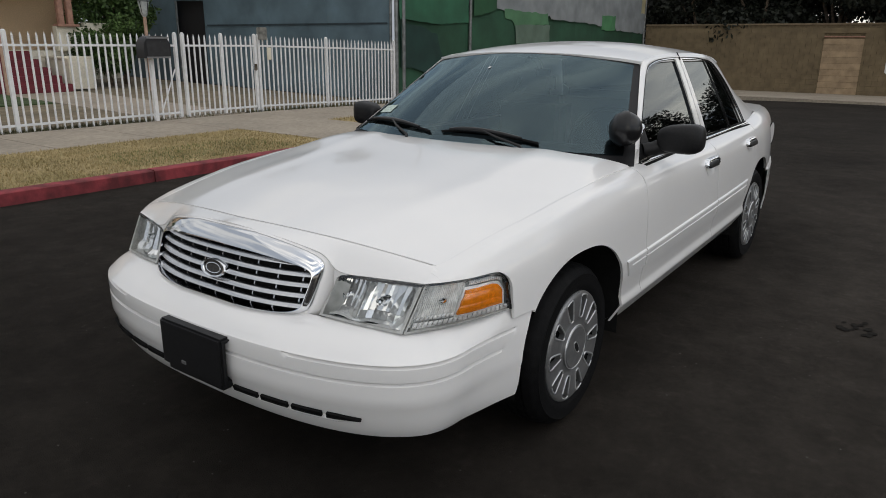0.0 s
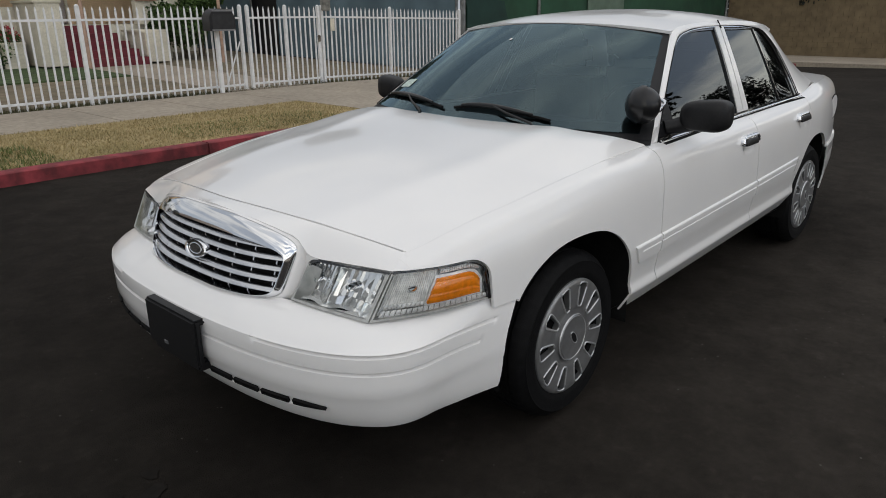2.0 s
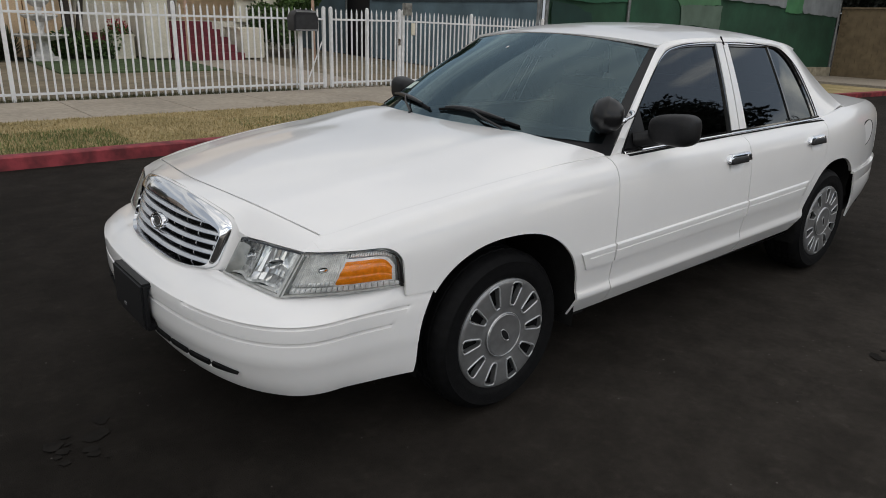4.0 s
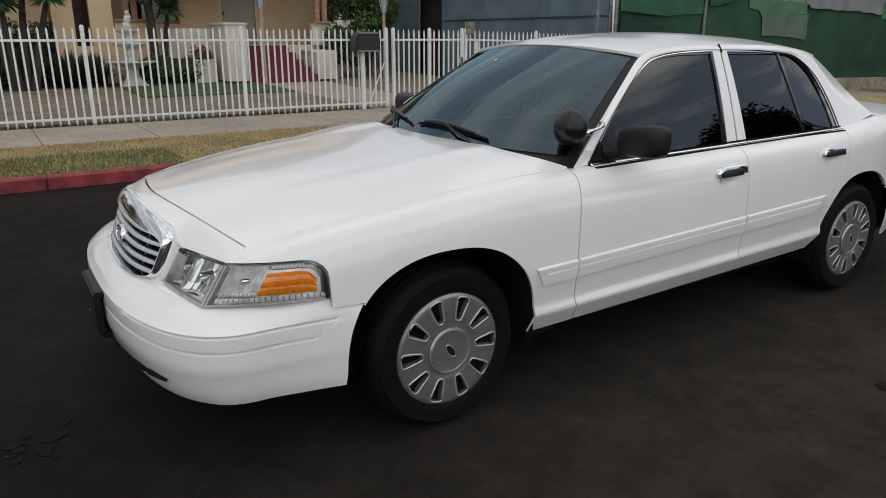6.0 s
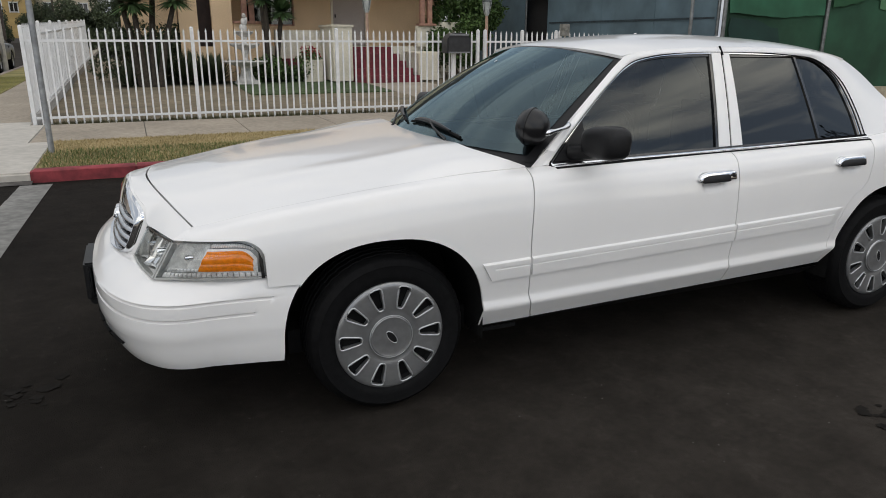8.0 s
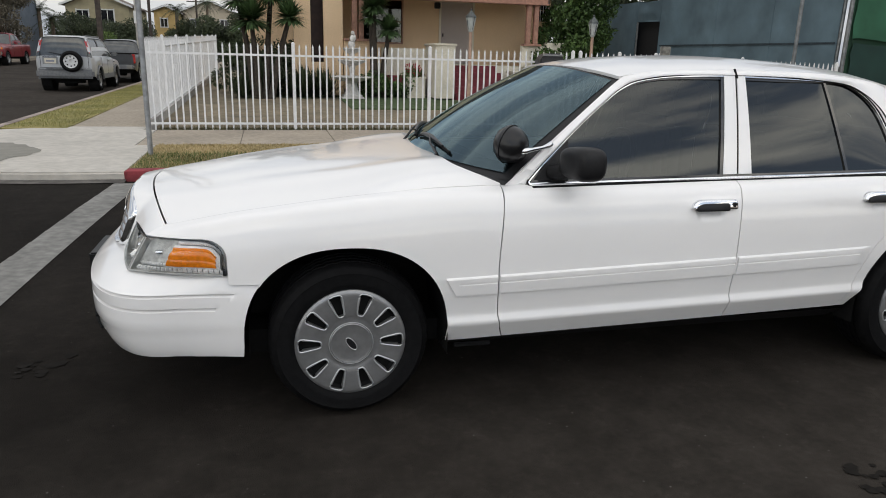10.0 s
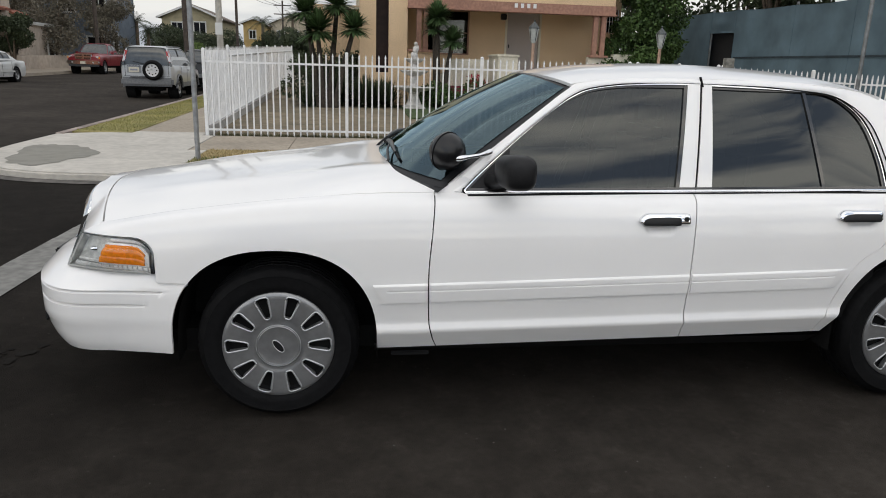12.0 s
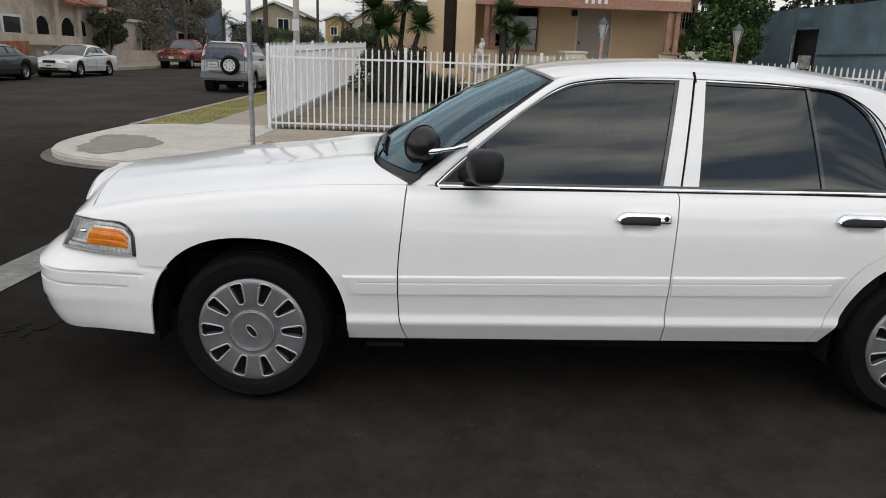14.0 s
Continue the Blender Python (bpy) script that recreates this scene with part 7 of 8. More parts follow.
    for wx in wheels:
        for s in (-1, 1):
            tp = [(r * 0.60, 0.085), (r * 0.66, 0.105), (r * 0.85, 0.110), (r * 0.95, 0.09), (r, 0.06), (r, -0.06), (r * 0.95, -0.09), (r * 0.6, -0.09)]
            t = part("wheel", lathe([(p, s * (w - 0.125 + q)) for p, q in tp], 32, "y", (wx, 0, r)), RUBBER, v, "black tyre", smooth=35)
            part("rim", lathe([(0.0005, s * (w - 0.045)), (r * 0.20, s * (w - 0.045)), (r * 0.24, s * (w - 0.075)), (r * 0.50, s * (w - 0.065)), (r * 0.58, s * (w - 0.030)), (r * 0.62, s * (w - 0.030))], 24, "y", (wx, 0, r)), SILVER, t, smooth=35)
            for k in range(5):
                c, q = math.cos(1.257 * k + 0.4), math.sin(1.257 * k + 0.4)
                part("rim_hole", lathe([(0.0005, s * (w - 0.062)), (r * 0.105, s * (w - 0.062))], 10, "y", (wx + r * 0.38 * c, 0, r + r * 0.38 * q)), DARK, t)
            part("wheel_well", lathe([(r * 1.155, s * (w - 0.03)), (r * 1.155, s * (w - 0.34)), (0.001, s * (w - 0.34))], 28, "y", (wx, 0, r)), DARK, v)
    for s in (-1, 1):
        part("mirror", boxes((cab[0] - 0.30, s * (w + 0.09), beltz + 0.08, 0.13, 0.20, 0.14), bevel=0.04), lower or paint, v, smooth=50)
    if extras:
        extras(v, hl, w)
    v.matrix_basis = pose(x, y, road_lie(x, y), 0, 0, heading)
    return v


LENSW = mat("pale_lamp_lens", (0.6, 0.6, 0.58), 0.15, 0, 20, 0.2, coat=0.5)
REDL = mat("red_lamp_lens", (0.42, 0.02, 0.015), 0.2, 0, 20, 0.2, coat=0.5)
SILVERP = mat("silver_car_paint", (0.46, 0.47, 0.48), 0.35, 0.3, 4, 0.06, coat=0.6)
REDP = mat("red_truck_paint", (0.20, 0.006, 0.014), 0.40, 0, 4, 0.12, coat=0.4)
WHITEP = mat("white_sedan_paint", (0.60, 0.60, 0.58), 0.35, 0, 4, 0.04, coat=0.6)
DARKP = mat("black_car_paint", (0.018, 0.019, 0.022), 0.3, 0, 4, 0.2, coat=0.8)
GREYPL = mat("grey_bumper_plastic", (0.07, 0.073, 0.078), 0.6, 0, 20, 0.2)


BODYGREY = mat("dark_grey_paint", (0.040, 0.043, 0.047), 0.4, 0.2, 4, 0.1, coat=0.5)


SUVGREY = mat("faded_grey_plastic", (0.15, 0.155, 0.16), 0.55, 0, 20, 0.2)


def suv_extras(v, hl, w):
    sp = part("spare_wheel", lathe([(0.205, -hl - 0.10), (0.215, -hl - 0.19), (0.27, -hl - 0.21), (0.325, -hl - 0.17), (0.34, -hl - 0.10), (0.33, -hl - 0.02), (0.20, -hl)], 40, "x", (0, -0.22, 0.95)), RUBBER, v, "spare wheel on the tailgate", smooth=35)
    part("rim", lathe([(0.0005, -hl - 0.13), (0.055, -hl - 0.13), (0.065, -hl - 0.17), (0.10, -hl - 0.175), (0.18, -hl - 0.165), (0.20, -hl - 0.19), (0.212, -hl - 0.19), (0.212, -hl - 0.10)], 32, "x", (0, -0.22, 0.95)), mat("white_steel_rim", (0.62, 0.62, 0.62), 0.4, 0, 20, 0.1), sp, smooth=35)
    for k in range(8):
        c, q = math.cos(math.pi * k / 4), math.sin(math.pi * k / 4)
        part("rim_hole", lathe([(0.0005, -hl - 0.172), (0.024, -hl - 0.172)], 10, "x", (0, -0.22 + 0.145 * c, 0.95 + 0.145 * q)), DARK, sp)
    for s in (-1, 1):
        part("tall_lamp", boxes((-hl + 0.155, s * (w - 0.185), 1.385, 0.16, 0.12, 0.46, Matrix.Rotation(s * 0.22, 4, "X") @ Matrix.Rotation(0.14, 4, "Y")), bevel=0.03), REDL, v, "tall red tail lamp", smooth=40)
        part("bumper_lamp", boxes((-hl - 0.075, s * (w - 0.24), 0.60, 0.03, 0.22, 0.07), bevel=0.01), REDL, v, "red reflector", smooth=40)
        part("roof_rail", tube([(0.25, s * 0.60, 1.755), (-1.75, s * 0.60, 1.765)], 0.018, 8), SUVGREY, v)
        part("side_cladding", boxes((0.0, s * (w - 0.012), 0.46, 1.75, 0.05, 0.16), bevel=0.02), SUVGREY, v, "grey plastic cladding", smooth=40)
        for wx in (1.32, -1.36):
            arc_ = [(wx + 0.445 * math.cos(math.pi * k / 16), s * (w - 0.004), 0.36 + 0.44 * math.sin(math.pi * k / 16)) for k in range(17)]
            part("arch_flare", tube(arc_, 0.035, 6), SUVGREY, v, smooth=60)
        part("headlamp", boxes((hl - 0.10, s * w * 0.66, 0.86, 0.16, 0.34, 0.16), bevel=0.04), LENSW, v, "clear headlamp", smooth=40)
    part("rear_bumper", boxes((-hl - 0.01, 0, 0.56, 0.20, w * 1.94, 0.30), bevel=0.07), SUVGREY, v, "dark grey plastic bumper", smooth=45)
    part("bumper_step", boxes((-hl - 0.09, 0, 0.72, 0.06, w * 1.2, 0.035), bevel=0.012), SUVGREY, v, smooth=45)
    part("tailgate_gap", boxes((-hl - 0.002, 0, 0.745, 0.02, w * 1.70, 0.012), (-hl - 0.002, w * 0.80, 1.0, 0.02, 0.010, 0.50), (-hl - 0.002, -w * 0.80, 1.0, 0.02, 0.010, 0.50)), DARK, v)
    # raised box; the shade of a recess is put into its darker silver
    part("plate_recess", boxes((-hl - 0.004, 0.42, 0.965, 0.02, 0.46, 0.23), bevel=0.006), mat("shaded_silver_paint", (0.26, 0.265, 0.27), 0.4, 0.3, 4, 0.1), v, smooth=40)
    part("plate", boxes((-hl - 0.018, 0.42, 0.955, 0.012, 0.34, 0.16), bevel=0.004), CREAM, v)
    part("plate_bar", boxes((-hl - 0.026, 0.42, 0.955, 0.006, 0.24, 0.06)), mat("plate_blue", (0.26, 0.27, 0.32), 0.6, 0, 30, 0.2), v)
    part("plate_garnish", boxes((-hl - 0.015, 0.42, 1.085, 0.04, 0.44, 0.035), bevel=0.012), CHROME, v, smooth=40)
    part("wiper", tube([(-hl - 0.02, 0.05, 1.155), (-hl + 0.02, 0.45, 1.235)], 0.010, 6), BLACK, v)
    part("rear_seat_back", boxes((-1.0, 0, 1.10, 0.15, w * 1.5, 0.5), bevel=0.05), CLOTH, v)


vehicle("parked_suv", -6.66, 24.3, 90, "silver compact utility car with a spare wheel at the kerb", SILVERP, 4.3, 1.78, 1.76, 0.42, curve((-2.15, 1.10), (-2.0, 1.13), (0.6, 1.09), (1.2, 1.02), (2.0, 0.93), (2.15, 0.80)), curve((-2.15, 1.11), (-2.0, 1.14), (0.6, 1.13), (1.2, 1.08), (1.95, 0.98), (2.15, 0.82)), (1.00, 0.32, -1.99, -2.13), (1.32, -1.36), 0.36, 0.26, suv_extras, SUVGREY, (-1.0, -0.12, 0.82))


def pickup_extras(v, hl, w, front=False):
    part("bed_void", boxes((-hl + 0.95, 0, 1.135, 1.55, w * 1.62, 0.05)), DARK, v)
    part("tailgate", boxes((-hl + 0.03, 0, 0.92, 0.05, w * 1.66, 0.46), bevel=0.02), v.children[0].data.materials[0], v, smooth=40)
    for s in (-1, 1):
        part("tail_lamp", boxes((-hl + 0.06, s * (w - 0.08), 0.94, 0.10, 0.13, 0.36), bevel=0.02), REDL, v, "red tail lamp", smooth=40)
    part("rear_bumper", boxes((-hl - 0.03, 0, 0.62, 0.16, w * 1.9, 0.17), bevel=0.04), CHROME, v, "chrome rear bumper", smooth=45)


vehicle("parked_pickup", -6.3, 30.2, 90, "dark grey pickup truck parked at the kerb", BODYGREY, 5.2, 1.82, 1.70, 0.44, curve((-2.6, 1.10), (-0.9, 1.12), (0.8, 1.08), (2.3, 1.00), (2.6, 0.85)), curve((-2.6, 1.12), (-0.9, 1.13), (0.8, 1.13), (2.3, 1.05), (2.6, 0.88)), (0.9, 0.35, -0.75, -0.92), (1.65, -1.6), 0.37, 0.34, pickup_extras, BLACK, (-0.72, 0.78))


def red_extras(v, hl, w):
    part("bed_void", boxes((-hl + 0.95, 0, 1.235, 1.55, w * 1.62, 0.05)), DARK, v)
    frame_ = part("grille", boxes((hl - 0.02, 0, 1.03, 0.10, 1.06, 0.40), bevel=0.06), CHROME, v, "chrome grille in four fields", smooth=45)
    for gy in (-0.25, 0.25):
        for gz_ in (0.945, 1.115):
            part("grille_field", boxes((hl + 0.018, gy, gz_, 0.04, 0.42, 0.125), bevel=0.02), DARK, frame_, smooth=40)
            for k in range(2):
                part("grille_bar", boxes((hl + 0.034, gy, gz_ - 0.025 + 0.05 * k, 0.02, 0.42, 0.014)), CHROME, frame_)
    part("bumper", boxes((hl + 0.04, 0, 0.70, 0.22, w * 1.98, 0.23), bevel=0.06), CHROME, v, "chrome front bumper", smooth=45)
    part("air_dam", boxes((hl - 0.02, 0, 0.52, 0.14, w * 1.8, 0.16), bevel=0.04), GREYPL, v, smooth=45)
    part("plate", boxes((hl + 0.155, 0, 0.68, 0.012, 0.31, 0.15)), CREAM, v)
    for s in (-1, 1):
        part("headlamp", boxes((hl - 0.10, s * (w - 0.23), 0.99, 0.14, 0.30, 0.20), bevel=0.05), LENSW, v, "clear headlamp", smooth=40)
        part("turn_lamp", boxes((hl - 0.11, s * (w - 0.09), 0.97, 0.12, 0.10, 0.16), bevel=0.03), AMBER, v, "amber turn lamp", smooth=40)
        part("fog_lamp", lathe([(0.0005, hl + 0.155), (0.05, hl + 0.15), (0.055, hl + 0.13)], 16, "x", (0, s * 0.62, 0.69)), LENSW, v, smooth=40)
    part("bonnet_bulge", boxes((hl - 0.75, 0, 1.235, 1.35, 1.02, 0.10), bevel=0.048), REDP, v, smooth=50)


vehicle("parked_pickup", -16.3, 46.7, -90, "red pickup truck with a chrome grille parked facing the corner", REDP, 5.4, 2.0, 1.90, 0.50, curve((-2.7, 1.22), (-0.9, 1.22), (0.8, 1.18), (2.3, 1.08), (2.7, 0.98)), curve((-2.7, 1.23), (-0.9, 1.24), (0.8, 1.26), (2.4, 1.22), (2.7, 1.05)), (0.85, 0.25, -0.85, -1.1), (1.75, -1.7), 0.40, 0.34, red_extras, REDP, (-0.75, 0.72), 0.20)


def sedan_extras(v, hl, w):
    paint = v.children[0].data.materials[0]
    for s in (-1, 1):
        part("headlamp", boxes((hl - 0.19, s * (w - 0.30), 0.655, 0.22, 0.40, 0.13, Matrix.Rotation(-s * 0.38, 4, "Z")), bevel=0.04), LENSW, v, "clear headlamp", smooth=40)
        part("tail_lamp", boxes((-hl + 0.07, s * (w - 0.22), 0.80, 0.12, 0.36, 0.17), bevel=0.04), REDL, v, "red tail lamp", smooth=40)
        part("side_moulding", boxes((-0.05, s * (w + 0.004), 0.50, 2.2, 0.025, 0.07), bevel=0.01), paint, v, smooth=40)
        part("side_glass_line", tube([(0.75, s * (w - 0.055), 0.925), (-1.35, s * (w - 0.055), 0.955)], 0.010, 6), BLACK, v)
        part("fog_lamp", boxes((hl - 0.07, s * 0.55, 0.42, 0.06, 0.16, 0.06), bevel=0.015), LENSW, v, smooth=40)
    part("grille", boxes((hl - 0.035, 0, 0.645, 0.09, 0.62, 0.15), bevel=0.04), CHROME, v, "chrome-edged grille", smooth=45)
    part("grille_field", boxes((hl - 0.012, 0, 0.645, 0.07, 0.54, 0.10), bevel=0.025), DARK, v, smooth=40)
    part("front_bumper", boxes((hl - 0.10, 0, 0.44, 0.30, w * 1.80, 0.26), bevel=0.10), paint, v, smooth=50)
    part("bumper_intake", boxes((hl + 0.028, 0, 0.375, 0.04, 0.80, 0.07), bevel=0.015), DARK, v, smooth=40)
    part("rear_bumper", boxes((-hl + 0.08, 0, 0.46, 0.26, w * 1.86, 0.28), bevel=0.09), paint, v, smooth=50)
    part("plate", boxes((hl + 0.055, 0, 0.495, 0.012, 0.31, 0.15)), CREAM, v)
    part("plate_bar", boxes((hl + 0.063, 0, 0.495, 0.006, 0.22, 0.05)), GREYPL, v)


SEDAN_LINE = curve((-2.45, 0.86), (-2.3, 0.945), (-1.6, 0.955), (0.6, 0.915), (1.2, 0.855), (2.1, 0.725), (2.45, 0.60))
SEDAN_DECK = curve((-2.45, 0.88), (-2.3, 0.98), (-1.6, 1.0), (0.6, 0.97), (1.2, 0.915), (2.1, 0.775), (2.45, 0.64))
vehicle("parked_sedan", -15.9, 30.4, -90, "white saloon car parked at the far kerb", WHITEP, 4.9, 1.84, 1.43, 0.26, SEDAN_LINE, SEDAN_DECK, (0.95, 0.12, -1.05, -1.78), (1.48, -1.40), 0.335, 0.46, sedan_extras, None, (-0.92, 0.0, 0.88), 0.50)
vehicle("parked_sedan", -16.6, 24.4, -90, "black saloon car parked at the far kerb", DARKP, 4.9, 1.82, 1.42, 0.26, SEDAN_LINE, SEDAN_DECK, (0.95, 0.15, -1.0, -1.70), (1.48, -1.40), 0.335, 0.46, sedan_extras, None, (-0.92, 0.0, 0.88), 0.45)

# ---- far side of the cross street ----
setting("pavement_west", land(-20.2, -17.3, 12, 90, 0.10, 3, 26), CONCRETE, "concrete pavement on the far side of the cross street", "pavement")


def building(name, x0, x1, y0, y1, h, wall, label, roof="flat", roofm=None, south=(), east=(), z=None, arches=()):
    """A plain house: its south (towards -y) and east (towards +x) faces carry windows (along, low, width, height)."""
    zb = lie((x0 + x1) / 2, y0) if z is None else z
    b = thing(name, (x0 + x1) / 2, (y0 + y1) / 2, zb, label, "house")
    part("wall", boxes(((x0 + x1) / 2, (y0 + y1) / 2, zb + h / 2, x1 - x0, y1 - y0, h)), wall, b)
    rm = roofm or mat("roof_shingle", (0.15, 0.12, 0.10), 0.9, 0, 3, 0.4)
    if roof == "gable":
        xm, pk = (x0 + x1) / 2, zb + h + (x1 - x0) * 0.22
        part("gable", prism([(x0, zb + h - 0.02), (x1, zb + h - 0.02), (xm, pk - 0.06)], "y", y0, y1), wall, b)
        part("roof", prism([(x0 - 0.45, zb + h - 0.12), (xm, pk), (x1 + 0.45, zb + h - 0.12), (x1 + 0.45, zb + h + 0.04), (xm, pk + 0.17), (x0 - 0.45, zb + h + 0.04)], "y", y0 - 0.45, y1 + 0.4), rm, b)
        part("barge_board", prism([(x0 - 0.48, zb + h - 0.20), (xm, pk - 0.06), (x1 + 0.48, zb + h - 0.20), (x1 + 0.48, zb + h + 0.02), (xm, pk + 0.15), (x0 - 0.48, zb + h + 0.02)], "y", y0 - 0.50, y0 - 0.45), WHITEP, b)
    else:
        part("roof", boxes(((x0 + x1) / 2, (y0 + y1) / 2, zb + h + 0.1, x1 - x0 + 0.5, y1 - y0 + 0.5, 0.22), bevel=0.03), rm, b)
    for a, lo, w, hh in south:
        wn_ = part("window", boxes((x0 + a, y0 - 0.02, zb + lo + hh / 2, w, 0.05, hh)), GLOSSBLACK, b, "dark window")
        part("frame", boxes((x0 + a - w / 2, y0 - 0.05, zb + lo + hh / 2, 0.12, 0.08, hh + 0.2), (x0 + a + w / 2, y0 - 0.05, zb + lo + hh / 2, 0.12, 0.08, hh + 0.2), (x0 + a, y0 - 0.05, zb + lo, w, 0.08, 0.12), (x0 + a, y0 - 0.05, zb + lo + hh, w, 0.08, 0.12), (x0 + a, y0 - 0.05, zb + lo + hh / 2, 0.07, 0.08, hh)), WHITEP, wn_)
    for a, lo, w, hh in east:
        wn_ = part("window", boxes((x1 + 0.02, y0 + a, zb + lo + hh / 2, 0.05, w, hh)), GLOSSBLACK, b, "dark window")
        part("frame", boxes((x1 + 0.05, y0 + a - w / 2, zb + lo + hh / 2, 0.08, 0.12, hh + 0.2), (x1 + 0.05, y0 + a + w / 2, zb + lo + hh / 2, 0.08, 0.12, hh + 0.2), (x1 + 0.05, y0 + a, zb + lo, 0.08, w, 0.12), (x1 + 0.05, y0 + a, zb + lo + hh, 0.08, w, 0.12)), WHITEP, wn_)
    for a, lo, w, hh in arches:
        pts = [(y0 + a - w / 2, zb + lo), (y0 + a + w / 2, zb + lo)] + [(y0 + a + w / 2 * math.cos(t), zb + lo + hh - w / 2 + w / 2 * math.sin(t)) for t in [math.pi * k / 10 for k in range(11)]]
        # solid dark fill stands in for the shaded depth behind the arch
        ar = part("arch", prism(pts, "x", x1 - 0.3, x1 + 0.02), DARK, b, "dark arched opening")
        part("arch_trim", tube([(x1 + 0.03, p, q) for p, q in pts[1:]] + [(x1 + 0.03, *pts[0])], 0.07, 6), wall, ar)
    return b


GREYST = mat("grey_tan_stucco", (0.46, 0.39, 0.32), 0.9, 0, 3, 0.15, stain=0.2, stain_scale=0.5)
tile = mat("clay_tile", (0.30, 0.11, 0.07), 0.8, 0, 3, 0.4)
building("apartment_house", -31, -20.9, 29, 44.5, 6.8, GREYST, "grey-tan stucco house with arched openings", "flat", tile, (), [(1.6, 1.75, 1.5, 1.0), (5.2, 1.75, 1.7, 0.95), (8.2, 4.5, 1.2, 1.3), (11.8, 4.5, 1.2, 1.3)], None, [(8.1, 1.75, 1.55, 1.15), (10.9, 1.85, 1.70, 1.10), (12.7, 1.9, 1.05, 0.95)])
part("pilaster", boxes((-20.8, 38.45, 4.0, 0.30, 0.55, 6.8), (-20.8, 41.05, 4.0, 0.30, 0.35, 6.8), (-20.7, 43.9, 4.0, 0.50, 1.2, 6.8), (-20.8, 36.0, 4.0, 0.30, 0.35, 6.8)), GREYST, bpy.data.objects["apartment_house"])
for ey, el, ez in ((40.0, 2.4, 3.95), (42.6, 2.6, 4.05), (45.3, 2.0, 3.85), (37.2, 2.6, 4.35)):
    part("tile_eave", boxes((-20.45, ey, ez, 0.7, el, 0.14, Matrix.Rotation(0.35, 4, "Y"))), tile, bpy.data.objects["apartment_house"])
part("balcony_wall", boxes((-20.35, 35.0, 1.75, 0.2, 10.5, 0.55)), GREYST, bpy.data.objects["apartment_house"], "stucco parapet before the arches")
wf = thing("wooden_fence", -19.9, 30, 0.5, "low reddish board fence before the stucco house", "fence")
for k in range(26):
    part("board", boxes((-20.2, 27.0 + 0.29 * k, lie(0, 27 + 0.29 * k) + 0.62, 0.04, 0.27, 1.05)), mat("red_brown_board", (0.30, 0.11, 0.05), 0.8, 0, 3, 0.3, rand=0.2) if k == 0 else bpy.data.materials["red_brown_board"], wf)
setting("wall_west", land(-20.3, -20.0, 38, 62, 0.95, 1, 10, 1.2), GREYST, "low stucco garden wall", "wall")
building("blue_house", -27, -19.2, 58, 66, 7.2, mat("blue_grey_siding", (0.115, 0.14, 0.17), 0.8, 0, 2, 0.15), "blue-grey two-storey house with white windows", "gable", None, [(5.0, 4.2, 1.2, 1.5), (7.4, 4.2, 1.0, 1.5), (7.0, 1.0, 1.4, 1.4)], [(2, 1.2, 1.2, 1.6), (2, 4.2, 1.2, 1.6)])
building("yellow_house", -20.3, -14.2, 80, 92, 4.6, mat("yellow_olive_siding", (0.34, 0.30, 0.19), 0.85, 0, 2, 0.12), "olive-yellow gabled two-storey house", "gable", None, [(1.6, 2.9, 1.2, 1.2), (4.0, 2.9, 1.3, 1.3)], (), 1.1)
building("tan_house", -14.2, -11.4, 98, 110, 5.0, mat("ochre_siding", (0.45, 0.32, 0.13), 0.85, 0, 2, 0.12), "ochre two-storey house with a gable", "gable", None, [(1.2, 3.0, 0.9, 1.1)], (), 1.2)
building("cream_house", -11.2, -4.5, 104, 120, 5.4, mat("cream_siding", (0.48, 0.42, 0.32), 0.85, 0, 2, 0.12), "cream two-storey house in a row", "gable", None, [(1.4, 3.2, 1.1, 1.2), (3.4, 3.2, 1.1, 1.2), (5.4, 3.2, 1.1, 1.2)], (), 1.2)
for k, (x, y, h, s) in enumerate(((-21.8, 47, 6.0, 2.3), (-20.6, 51.5, 6.5, 2.4), (-22.0, 55.5, 7.0, 2.3), (-18.6, 56, 6.5, 2.0), (-15.6, 68, 3.4, 2.6), (-12.4, 67, 3.2, 2.4), (-15.5, 76, 3.2, 2.2), (-12.5, 74, 3.0, 2.0), (-18.5, 72, 3.6, 2.2), (-9.5, 84, 3.2, 1.8), (-7.5, 66, 3.4, 1.6), (-5.2, 62, 4.0, 1.6), (-19.6, 42.5, 3.4, 1.1), (-3.0, 46, 2.5, 1.3), (-1.5, 60, 3.4, 1.9))):
    tree("tree", x, y, lie(x, y), h, s, 9000, 0.15, HEDGE if k < 4 else DARKLEAF, "dark street tree along the cross street", 140 + k, 0.14, 0.12)


tree("bush", -12.0, 58.5, lie(-12, 58.5), 2.0, 1.3, 6000, 0.12, leaf_material("bright_hedge_leaf", (0.13, 0.19, 0.05), (0.09, 0.14, 0.035), (0.8, 1.2)), "clipped bright green hedge behind the parked cars", 450, 0.05, 0.05)
building("garage", -26, -20.95, 46.0, 53.0, 2.9, GREYST, "low grey-tan garage with a pale fascia", "flat", WHITEP, (), [(5.2, 0.9, 1.0, 1.2)])


